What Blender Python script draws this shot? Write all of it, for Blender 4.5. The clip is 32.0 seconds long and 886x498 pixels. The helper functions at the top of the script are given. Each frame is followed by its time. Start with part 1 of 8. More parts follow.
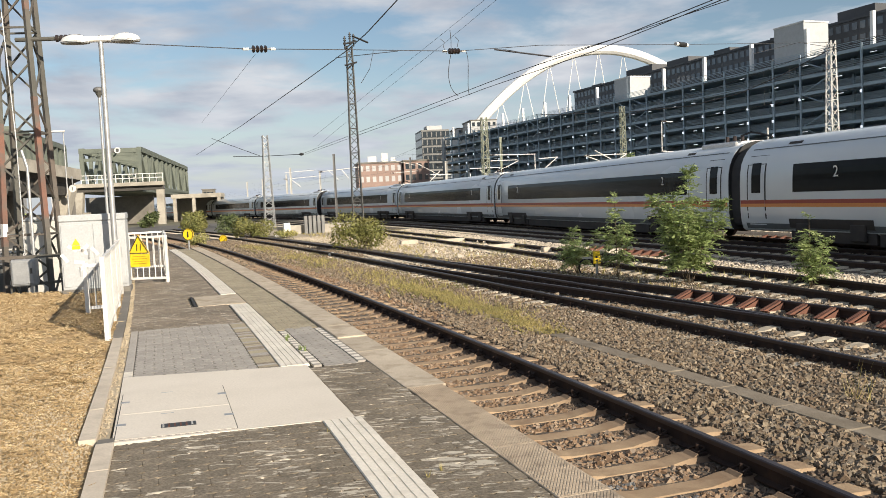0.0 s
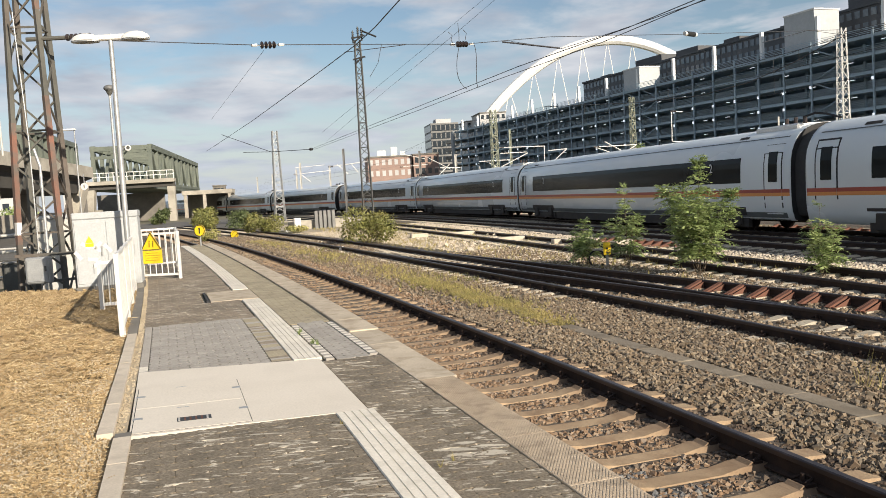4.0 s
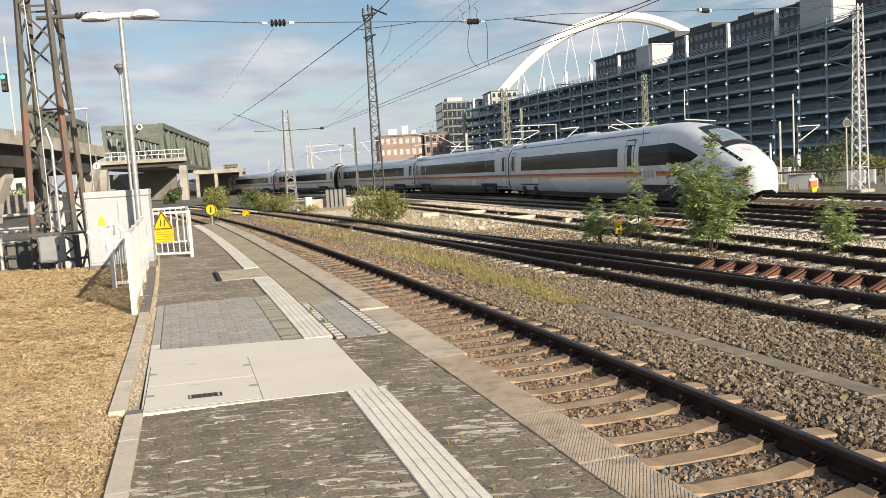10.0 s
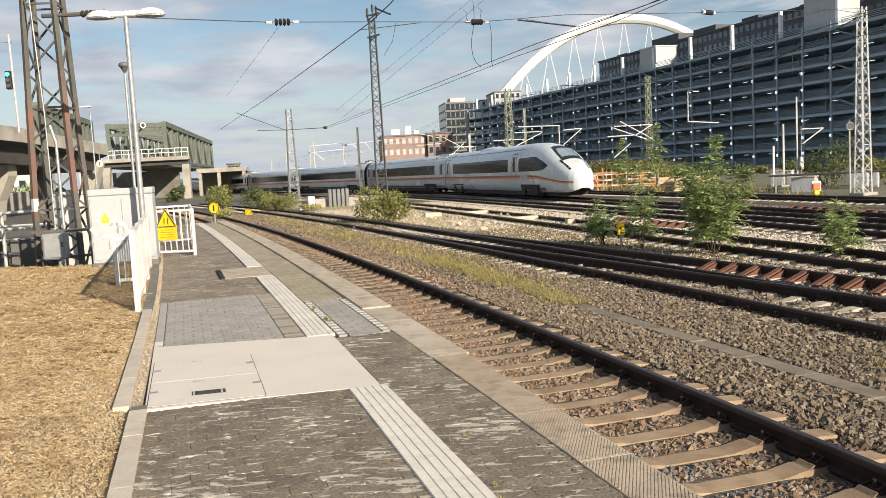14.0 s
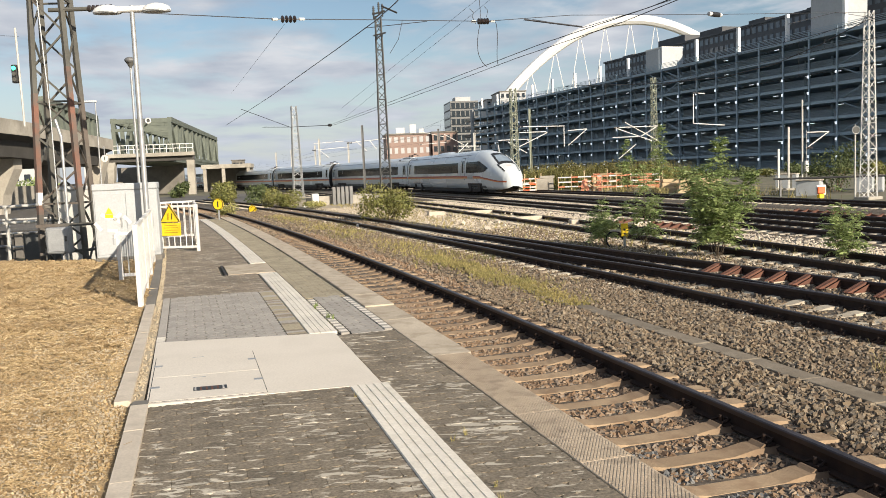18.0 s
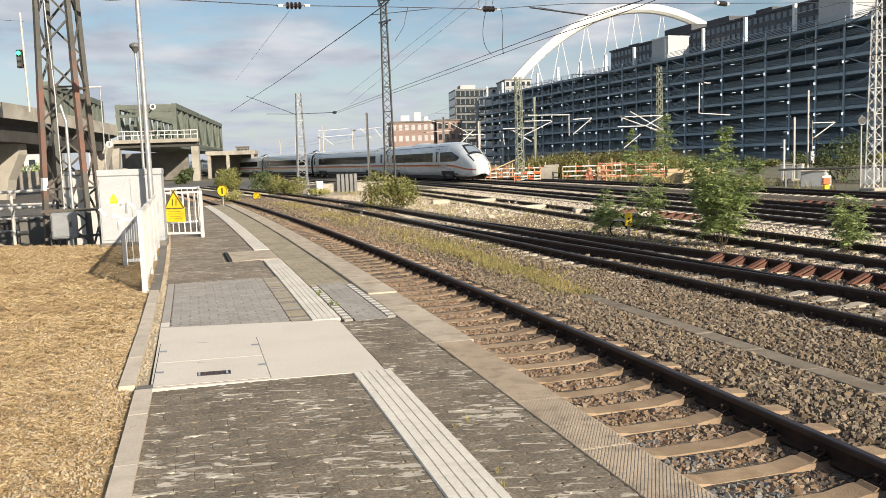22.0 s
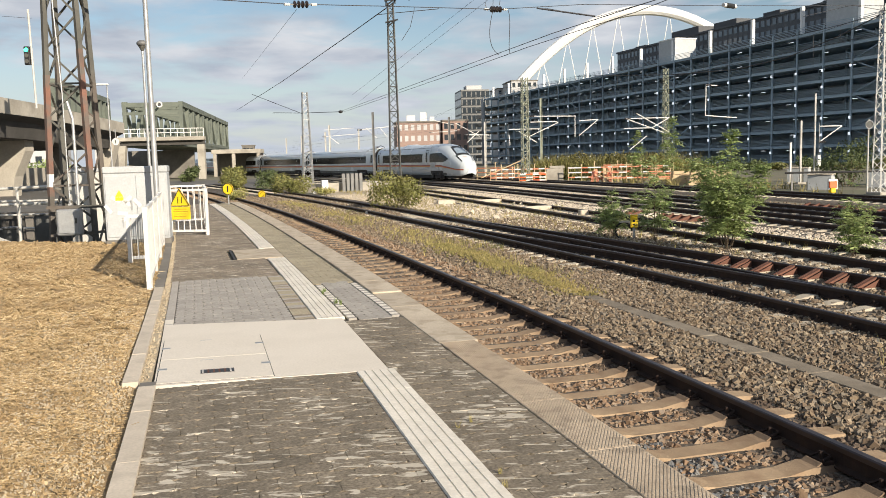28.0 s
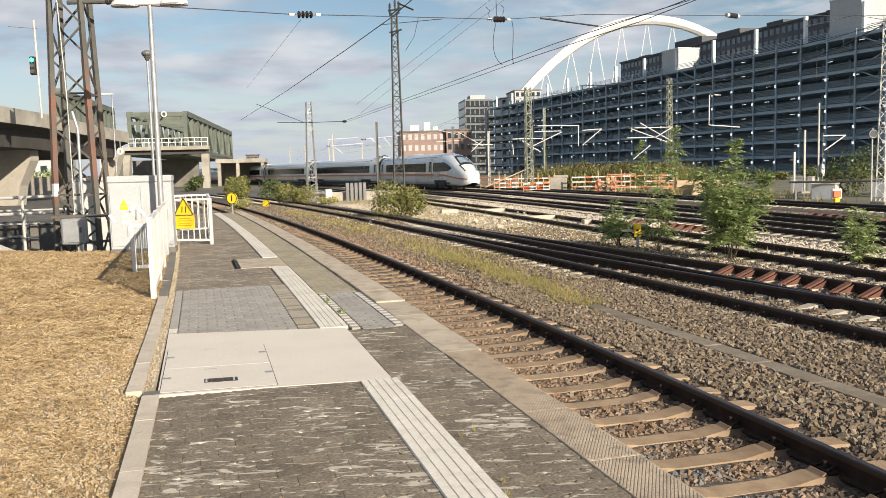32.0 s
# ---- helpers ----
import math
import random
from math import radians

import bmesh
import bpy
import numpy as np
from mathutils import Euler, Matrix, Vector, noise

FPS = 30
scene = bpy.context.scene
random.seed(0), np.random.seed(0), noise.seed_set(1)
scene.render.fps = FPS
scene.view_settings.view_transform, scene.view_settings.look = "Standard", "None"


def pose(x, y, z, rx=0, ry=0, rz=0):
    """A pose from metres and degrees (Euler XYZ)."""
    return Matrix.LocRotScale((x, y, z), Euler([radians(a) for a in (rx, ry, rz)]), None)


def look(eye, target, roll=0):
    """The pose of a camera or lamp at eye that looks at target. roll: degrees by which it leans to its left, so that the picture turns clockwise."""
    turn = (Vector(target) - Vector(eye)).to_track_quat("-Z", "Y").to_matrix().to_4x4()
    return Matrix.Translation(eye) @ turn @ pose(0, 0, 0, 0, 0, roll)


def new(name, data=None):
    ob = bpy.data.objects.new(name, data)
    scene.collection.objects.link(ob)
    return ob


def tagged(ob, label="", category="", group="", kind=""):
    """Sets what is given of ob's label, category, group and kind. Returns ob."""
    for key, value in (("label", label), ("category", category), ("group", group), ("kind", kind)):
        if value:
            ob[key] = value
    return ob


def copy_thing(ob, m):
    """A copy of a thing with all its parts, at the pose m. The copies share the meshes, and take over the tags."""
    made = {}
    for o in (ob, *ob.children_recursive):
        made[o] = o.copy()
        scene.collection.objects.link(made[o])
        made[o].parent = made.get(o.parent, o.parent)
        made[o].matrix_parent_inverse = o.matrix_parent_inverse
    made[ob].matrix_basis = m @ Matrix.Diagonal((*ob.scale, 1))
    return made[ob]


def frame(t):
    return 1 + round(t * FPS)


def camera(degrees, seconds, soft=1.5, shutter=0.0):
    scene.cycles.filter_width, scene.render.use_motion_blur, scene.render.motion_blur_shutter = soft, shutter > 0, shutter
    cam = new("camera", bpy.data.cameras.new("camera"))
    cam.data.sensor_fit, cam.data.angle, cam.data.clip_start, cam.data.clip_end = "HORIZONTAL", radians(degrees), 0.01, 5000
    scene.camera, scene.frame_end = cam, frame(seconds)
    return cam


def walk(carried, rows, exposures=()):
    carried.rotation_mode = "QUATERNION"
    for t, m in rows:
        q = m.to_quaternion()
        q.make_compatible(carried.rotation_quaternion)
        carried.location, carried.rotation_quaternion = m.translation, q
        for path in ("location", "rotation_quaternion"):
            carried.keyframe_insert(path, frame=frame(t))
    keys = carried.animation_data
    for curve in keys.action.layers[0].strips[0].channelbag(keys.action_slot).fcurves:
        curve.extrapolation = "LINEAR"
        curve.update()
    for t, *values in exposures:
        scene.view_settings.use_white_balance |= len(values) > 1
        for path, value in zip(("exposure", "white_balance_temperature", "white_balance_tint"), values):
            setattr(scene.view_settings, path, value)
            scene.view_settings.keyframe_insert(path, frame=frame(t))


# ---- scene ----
cam = camera(55.2, 32.0, 0.55)
PATH = [
    (0, (-0.003, 0.063, 1.636), (0.068, 2.058, 1.513), -2.7),
    (0.5, (-0.003, 0.027, 1.643), (0.069, 2.022, 1.523), -2.5),
    (1, (-0.006, 0.028, 1.637), (0.064, 2.023, 1.517), -2.4),
    (1.5, (-0.003, 0.015, 1.64), (0.066, 2.01, 1.52), -2.4),
    (2, (-0.003, 0.011, 1.645), (0.065, 2.007, 1.525), -2.5),
    (2.5, (-0.006, 0.016, 1.637), (0.061, 2.011, 1.51), -2.6),
    (3, (0.0, 0.0, 1.633), (0.058, 1.995, 1.497), -3.1),
    (3.5, (0.001, -0.002, 1.638), (0.052, 1.992, 1.5), -3.3),
    (5.5, (0.006, 0.032, 1.637), (0.034, 2.027, 1.502), -3.6),
    (6, (0.014, 0.046, 1.633), (0.04, 2.04, 1.481), -3.6),
    (6.5, (0.012, 0.069, 1.63), (0.036, 2.062, 1.467), -3.6),
    (7, (0.011, 0.057, 1.633), (0.033, 2.05, 1.467), -3.6),
    (7.5, (0.013, 0.062, 1.627), (0.034, 2.053, 1.44), -3.6),
    (8, (0.014, 0.05, 1.627), (0.033, 2.041, 1.44), -3.6),
    (8.5, (0.013, 0.065, 1.629), (0.031, 2.056, 1.443), -3.6),
    (9, (0.011, 0.05, 1.629), (0.028, 2.041, 1.443), -3.5),
    (9.5, (0.008, 0.043, 1.624), (0.024, 2.034, 1.439), -3.5),
    (10, (0.011, 0.022, 1.629), (0.027, 2.013, 1.444), -3.5),
    (10.5, (0.006, 0.014, 1.629), (0.024, 2.006, 1.445), -3.5),
    (11, (0.008, 0.019, 1.621), (0.024, 2.01, 1.437), -3.5),
    (11.5, (0.009, 0.01, 1.623), (0.024, 2.002, 1.438), -3.5),
    (12, (0.007, 0.016, 1.629), (0.021, 2.008, 1.446), -3.5),
    (12.5, (0.007, 0.01, 1.622), (0.02, 2.001, 1.433), -3.2),
    (13, (0.009, -0.003, 1.624), (0.022, 1.988, 1.437), -3.2),
    (13.5, (0.003, 0.0, 1.625), (0.015, 1.992, 1.439), -3.1),
    (14, (0.003, -0.013, 1.623), (0.014, 1.979, 1.439), -3.1),
    (14.5, (0.003, -0.013, 1.623), (0.013, 1.978, 1.437), -3.1),
    (16.5, (0.006, 0.018, 1.62), (0.012, 2.009, 1.434), -2.6),
    (17, (0.007, 0.015, 1.621), (0.012, 2.006, 1.435), -2.6),
    (17.5, (0.003, 0.011, 1.62), (0.007, 2.002, 1.434), -2.5),
    (18, (0.004, -0.005, 1.621), (0.007, 1.987, 1.435), -2.4),
    (18.5, (0.005, 0.008, 1.617), (0.006, 1.999, 1.431), -2.4),
    (19, (0.002, -0.002, 1.621), (0.002, 1.99, 1.435), -2.4),
    (19.5, (0.003, -0.001, 1.618), (0.002, 1.989, 1.422), -2.4),
    (20, (0.009, -0.018, 1.62), (0.006, 1.972, 1.421), -2.3),
    (20.5, (0.002, 0.004, 1.616), (-0.002, 1.993, 1.408), -2.2),
    (21, (0.001, -0.008, 1.617), (-0.004, 1.981, 1.407), -2.2),
    (21.5, (0.002, 0.001, 1.614), (-0.003, 1.99, 1.404), -2.2),
    (22, (0.006, -0.02, 1.618), (-0.001, 1.968, 1.405), -2.0),
    (22.5, (0.004, 0.006, 1.613), (-0.004, 1.995, 1.402), -2.0),
    (23, (0.007, -0.002, 1.615), (-0.002, 1.987, 1.405), -2.1),
    (23.5, (0.004, -0.002, 1.614), (-0.006, 1.987, 1.4), -2.0),
    (24, (0.006, -0.002, 1.615), (-0.005, 1.987, 1.401), -2.0),
    (24.5, (0.004, 0.007, 1.613), (-0.008, 1.996, 1.4), -2.0),
    (25, (0.007, 0.007, 1.613), (-0.006, 1.995, 1.401), -2.0),
    (25.5, (0.007, 0.003, 1.617), (-0.007, 1.991, 1.403), -2.0),
    (27.5, (0.007, -0.004, 1.614), (-0.011, 1.984, 1.401), -1.8),
    (28, (0.004, -0.002, 1.61), (-0.014, 1.986, 1.398), -1.5),
    (28.5, (0.002, -0.005, 1.613), (-0.017, 1.984, 1.403), -1.5),
    (29, (0.002, 0.003, 1.611), (-0.018, 1.993, 1.406), -1.5),
    (29.5, (0.002, -0.004, 1.611), (-0.018, 1.986, 1.413), -1.5),
    (30, (0.008, -0.008, 1.614), (-0.014, 1.983, 1.421), -1.5),
    (30.5, (0.006, -0.002, 1.612), (-0.017, 1.989, 1.422), -1.5),
    (31, (0.005, 0.006, 1.609), (-0.019, 1.997, 1.417), -1.5),
    (31.5, (0.005, -0.007, 1.613), (-0.02, 1.983, 1.422), -1.5),
    (32, (0.006, -0.013, 1.611), (-0.02, 1.978, 1.421), -1.5),
]
walk(cam, [(t, look(eye, aim, roll)) for t, eye, aim, roll in PATH])

# ---- daylight ----
SUN = Vector((0.617, -0.786, 0.40)).normalized()
sun = new("sun", bpy.data.lights.new("sun", "SUN"))
sun.data.energy, sun.data.angle, sun.data.color = 5.0, radians(0.55), (1.0, 0.88, 0.72)
sun.matrix_world = look((30, -40, 40), Vector((30, -40, 40)) - SUN * 10)

world = bpy.data.worlds.new("sky")
scene.world = world
world.use_nodes = True


def wire_world():
    nt = world.node_tree
    nt.nodes.clear()
    n = nt.nodes.new
    out, bg, sky = n("ShaderNodeOutputWorld"), n("ShaderNodeBackground"), n("ShaderNodeTexSky")
    sky.sky_type, sky.sun_disc = "NISHITA", False
    sky.sun_elevation, sky.sun_rotation = math.asin(SUN.z), math.atan2(SUN.x, SUN.y)
    sky.air_density, sky.dust_density, sky.ozone_density = 1.0, 0.6, 1.3
    co, sep = n("ShaderNodeTexCoord"), n("ShaderNodeSeparateXYZ")
    nt.links.new(co.outputs["Generated"], sep.inputs[0])
    # clouds lie on a flat layer: the direction is divided by its height
    zz = n("ShaderNodeMath"); zz.operation = "MAXIMUM"; zz.inputs[1].default_value = 0.0
    nt.links.new(sep.outputs[2], zz.inputs[0])
    za = n("ShaderNodeMath"); za.operation = "ADD"; za.inputs[1].default_value = 0.10
    nt.links.new(zz.outputs[0], za.inputs[0])
    dv = n("ShaderNodeVectorMath"); dv.operation = "DIVIDE"
    cmb = n("ShaderNodeCombineXYZ")
    for i in range(3):
        nt.links.new(za.outputs[0], cmb.inputs[i])
    nt.links.new(co.outputs["Generated"], dv.inputs[0]); nt.links.new(cmb.outputs[0], dv.inputs[1])
    mp = n("ShaderNodeMapping"); mp.inputs["Location"].default_value = (3.1, 1.7, 0)
    mp.inputs["Scale"].default_value = (0.85, 0.75, 0.0)
    nt.links.new(dv.outputs[0], mp.inputs[0])
    no = n("ShaderNodeTexNoise"); no.inputs["Scale"].default_value = 1.5; no.inputs["Detail"].default_value = 7
    no.inputs["Roughness"].default_value = 0.55; no.inputs["Distortion"].default_value = 0.25
    nt.links.new(mp.outputs[0], no.inputs["Vector"])
    cov = n("ShaderNodeValToRGB")
    cov.color_ramp.elements[0].position, cov.color_ramp.elements[1].position = 0.42, 0.58
    nt.links.new(no.outputs["Fac"], cov.inputs[0])
    # shaded bellies of the clouds
    no2 = n("ShaderNodeTexNoise"); no2.inputs["Scale"].default_value = 2.6; no2.inputs["Detail"].default_value = 5
    nt.links.new(mp.outputs[0], no2.inputs["Vector"])
    cl = n("ShaderNodeValToRGB")
    cl.color_ramp.elements[0].position, cl.color_ramp.elements[1].position = 0.36, 0.66
    cl.color_ramp.elements[0].color, cl.color_ramp.elements[1].color = (4.0, 4.5, 5.4, 1), (7.0, 7.2, 7.6, 1)
    nt.links.new(no2.outputs["Fac"], cl.inputs[0])
    # haze towards the horizon
    hz = n("ShaderNodeMapRange"); hz.inputs["From Min"].default_value, hz.inputs["From Max"].default_value = 0.0, 0.16
    hz.inputs["To Min"].default_value, hz.inputs["To Max"].default_value = 0.85, 0.0
    nt.links.new(zz.outputs[0], hz.inputs[0])
    m1, m2 = n("ShaderNodeMixRGB"), n("ShaderNodeMixRGB")
    nt.links.new(cov.outputs[0], m1.inputs[0]); nt.links.new(sky.outputs[0], m1.inputs[1]); nt.links.new(cl.outputs[0], m1.inputs[2])
    nt.links.new(hz.outputs[0], m2.inputs[0]); nt.links.new(m1.outputs[0], m2.inputs[1])
    m2.inputs[2].default_value = (5.6, 6.1, 6.9, 1)
    nt.links.new(m2.outputs[0], bg.inputs[0])
    bg.inputs[1].default_value = 0.072
    nt.links.new(bg.outputs[0], out.inputs[0])


wire_world()
scene.view_settings.exposure = 0.50

# ---- materials ----


def mat(name, c1, c2=None, scale=4.0, rough=0.7, metal=0.0, bump=0.0, bscale=40.0, spots=None, sscale=9.0, samount=0.5, island=0.0,
        objrand=0.0, rough2=None, spec=0.5, coat=0.0, own=False, stretch=None, thin=0.0, ramp=None, rust=None, grain=0.2):
    """Two colours mixed by broad noise, grain by fine noise, optional stains and per-piece variation."""
    m = bpy.data.materials.new(name)
    m.use_nodes = True
    nt = m.node_tree
    n, L = nt.nodes.new, nt.links.new
    b = nt.nodes["Principled BSDF"]
    b.inputs["Metallic"].default_value = metal
    b.inputs["Specular IOR Level"].default_value = spec
    b.inputs["Coat Weight"].default_value = coat
    # still things take their grain from the place they stand at, moving ones carry it along
    co = n("ShaderNodeTexCoord").outputs["Object"] if own else n("ShaderNodeNewGeometry").outputs["Position"]
    c2 = c2 or tuple(v * 0.8 for v in c1)
    n1 = n("ShaderNodeTexNoise"); n1.inputs["Scale"].default_value = scale; n1.inputs["Detail"].default_value = 6
    n1.inputs["Roughness"].default_value = 0.62
    L(co, n1.inputs["Vector"])
    r1 = n("ShaderNodeMapRange"); r1.inputs["From Min"].default_value, r1.inputs["From Max"].default_value = 0.34, 0.66
    L(n1.outputs["Fac"], r1.inputs[0])
    mx = n("ShaderNodeMixRGB"); mx.inputs[1].default_value, mx.inputs[2].default_value = (*c1, 1), (*c2, 1)
    L(r1.outputs[0], mx.inputs[0])
    col = mx.outputs[0]
    if ramp:
        # each loose piece takes one colour of several
        gi, cr = n("ShaderNodeNewGeometry"), n("ShaderNodeValToRGB")
        cr.color_ramp.interpolation = "CONSTANT"
        for i, c in enumerate(ramp):
            e = cr.color_ramp.elements[i] if i < 2 else cr.color_ramp.elements.new(i / len(ramp))
            e.position, e.color = i / len(ramp), (*c, 1)
        L(gi.outputs["Random Per Island"], cr.inputs[0])
        mr = n("ShaderNodeMixRGB"); mr.inputs[0].default_value = 0.75
        L(col, mr.inputs[1]); L(cr.outputs[0], mr.inputs[2])
        col = mr.outputs[0]
    n2 = n("ShaderNodeTexNoise"); n2.inputs["Scale"].default_value = bscale; n2.inputs["Detail"].default_value = 4
    L(co, n2.inputs["Vector"])
    g = n("ShaderNodeMapRange"); g.inputs["To Min"].default_value, g.inputs["To Max"].default_value = 1 - grain, 1 + grain
    L(n2.outputs["Fac"], g.inputs[0])
    mg = n("ShaderNodeMixRGB"); mg.blend_type = "MULTIPLY"; mg.inputs[0].default_value = 1.0
    L(col, mg.inputs[1]); L(g.outputs[0], mg.inputs[2])
    col = mg.outputs[0]
    if spots:
        n3 = n("ShaderNodeTexNoise"); n3.inputs["Scale"].default_value = sscale; n3.inputs["Detail"].default_value = 5
        if stretch:
            # streaks run across the platform, in patches
            mp = n("ShaderNodeMapping"); mp.vector_type = "TEXTURE"
            mp.inputs["Scale"].default_value, mp.inputs["Rotation"].default_value = stretch, (0, 0, radians(2))
            L(co, mp.inputs[0]); L(mp.outputs[0], n3.inputs["Vector"])
            n3.inputs["Distortion"].default_value = 1.0
            n3.inputs["Roughness"].default_value = 0.6; n3.inputs["Detail"].default_value = 3
            pa = n("ShaderNodeTexNoise"); pa.inputs["Scale"].default_value = 1.5; pa.inputs["Detail"].default_value = 3
            L(co, pa.inputs["Vector"])
        else:
            L(co, n3.inputs["Vector"])
        r3 = n("ShaderNodeMapRange"); r3.inputs["From Min"].default_value, r3.inputs["From Max"].default_value = (0.615, 0.66) if stretch else (0.5, 0.66)
        r3.inputs["To Max"].default_value = samount
        fac = n3.outputs["Fac"]
        if stretch:
            mk = n("ShaderNodeMath"); mk.operation = "MULTIPLY_ADD"; mk.inputs[1].default_value, mk.inputs[2].default_value = 0.35, -0.14
            L(pa.outputs["Fac"], mk.inputs[0])
            ad = n("ShaderNodeMath"); ad.operation = "ADD"
            L(fac, ad.inputs[0]); L(mk.outputs[0], ad.inputs[1])
            fac = ad.outputs[0]
        L(fac, r3.inputs[0])
        ms = n("ShaderNodeMixRGB"); ms.inputs[2].default_value = (*spots, 1)
        L(r3.outputs[0], ms.inputs[0]); L(col, ms.inputs[1])
        col = ms.outputs[0]
    for amount, node, sock in ((island, "ShaderNodeNewGeometry", "Random Per Island"), (objrand, "ShaderNodeObjectInfo", "Random")):
        if amount:
            ri = n(node)
            rr = n("ShaderNodeMapRange"); rr.inputs["To Min"].default_value, rr.inputs["To Max"].default_value = 1 - amount, 1 + amount
            L(ri.outputs[sock], rr.inputs[0])
            mi = n("ShaderNodeMixRGB"); mi.blend_type = "MULTIPLY"; mi.inputs[0].default_value = 1.0
            L(col, mi.inputs[1]); L(rr.outputs[0], mi.inputs[2])
            col = mi.outputs[0]
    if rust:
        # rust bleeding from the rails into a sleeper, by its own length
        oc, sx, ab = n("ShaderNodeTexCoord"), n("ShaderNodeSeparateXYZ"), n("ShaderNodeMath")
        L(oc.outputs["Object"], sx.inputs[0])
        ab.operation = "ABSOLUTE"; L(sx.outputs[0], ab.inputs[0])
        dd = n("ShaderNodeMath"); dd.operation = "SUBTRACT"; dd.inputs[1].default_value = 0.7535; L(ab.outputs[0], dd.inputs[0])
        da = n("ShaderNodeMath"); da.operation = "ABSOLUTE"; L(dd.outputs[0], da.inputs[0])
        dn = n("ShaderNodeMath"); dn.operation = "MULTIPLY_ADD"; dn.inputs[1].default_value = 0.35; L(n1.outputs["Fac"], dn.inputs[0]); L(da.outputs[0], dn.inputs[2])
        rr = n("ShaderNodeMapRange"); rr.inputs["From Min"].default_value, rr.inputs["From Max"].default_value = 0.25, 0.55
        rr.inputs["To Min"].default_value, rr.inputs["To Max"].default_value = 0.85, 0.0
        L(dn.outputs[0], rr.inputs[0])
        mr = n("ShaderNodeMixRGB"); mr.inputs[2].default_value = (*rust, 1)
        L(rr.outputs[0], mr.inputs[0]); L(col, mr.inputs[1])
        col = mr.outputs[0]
    L(col, b.inputs["Base Color"])
    rm = n("ShaderNodeMapRange")
    rm.inputs["To Min"].default_value, rm.inputs["To Max"].default_value = rough - 0.08, min(1.0, (rough2 or rough) + 0.08)
    L(n2.outputs["Fac"], rm.inputs[0]); L(rm.outputs[0], b.inputs["Roughness"])
    if bump:
        bp = n("ShaderNodeBump"); bp.inputs["Strength"].default_value = bump; bp.inputs["Distance"].default_value = 0.01
        L(n2.outputs["Fac"], bp.inputs["Height"]); L(bp.outputs[0], b.inputs["Normal"])
    if thin:
        # leaves let some light through
        tr, mxs = n("ShaderNodeBsdfTranslucent"), n("ShaderNodeMixShader")
        mxs.inputs[0].default_value = thin
        L(col, tr.inputs[0]); L(b.outputs[0], mxs.inputs[1]); L(tr.outputs[0], mxs.inputs[2])
        L(mxs.outputs[0], nt.nodes["Material Output"].inputs[0])
    return m


def glass(name, tint, rough=0.05):
    """Dark tinted glazing: glossy over a near-black body."""
    return mat(name, tint, tuple(v * 0.7 for v in tint), 0.7, max(rough, 0.09), 0.0, 0, 3, spec=0.4, own=True)


def glow(name, c, s):
    m = bpy.data.materials.new(name)
    m.use_nodes = True
    b = m.node_tree.nodes["Principled BSDF"]
    b.inputs["Base Color"].default_value = (*c, 1)
    b.inputs["Emission Color"].default_value = (*c, 1)
    b.inputs["Emission Strength"].default_value = s
    return m


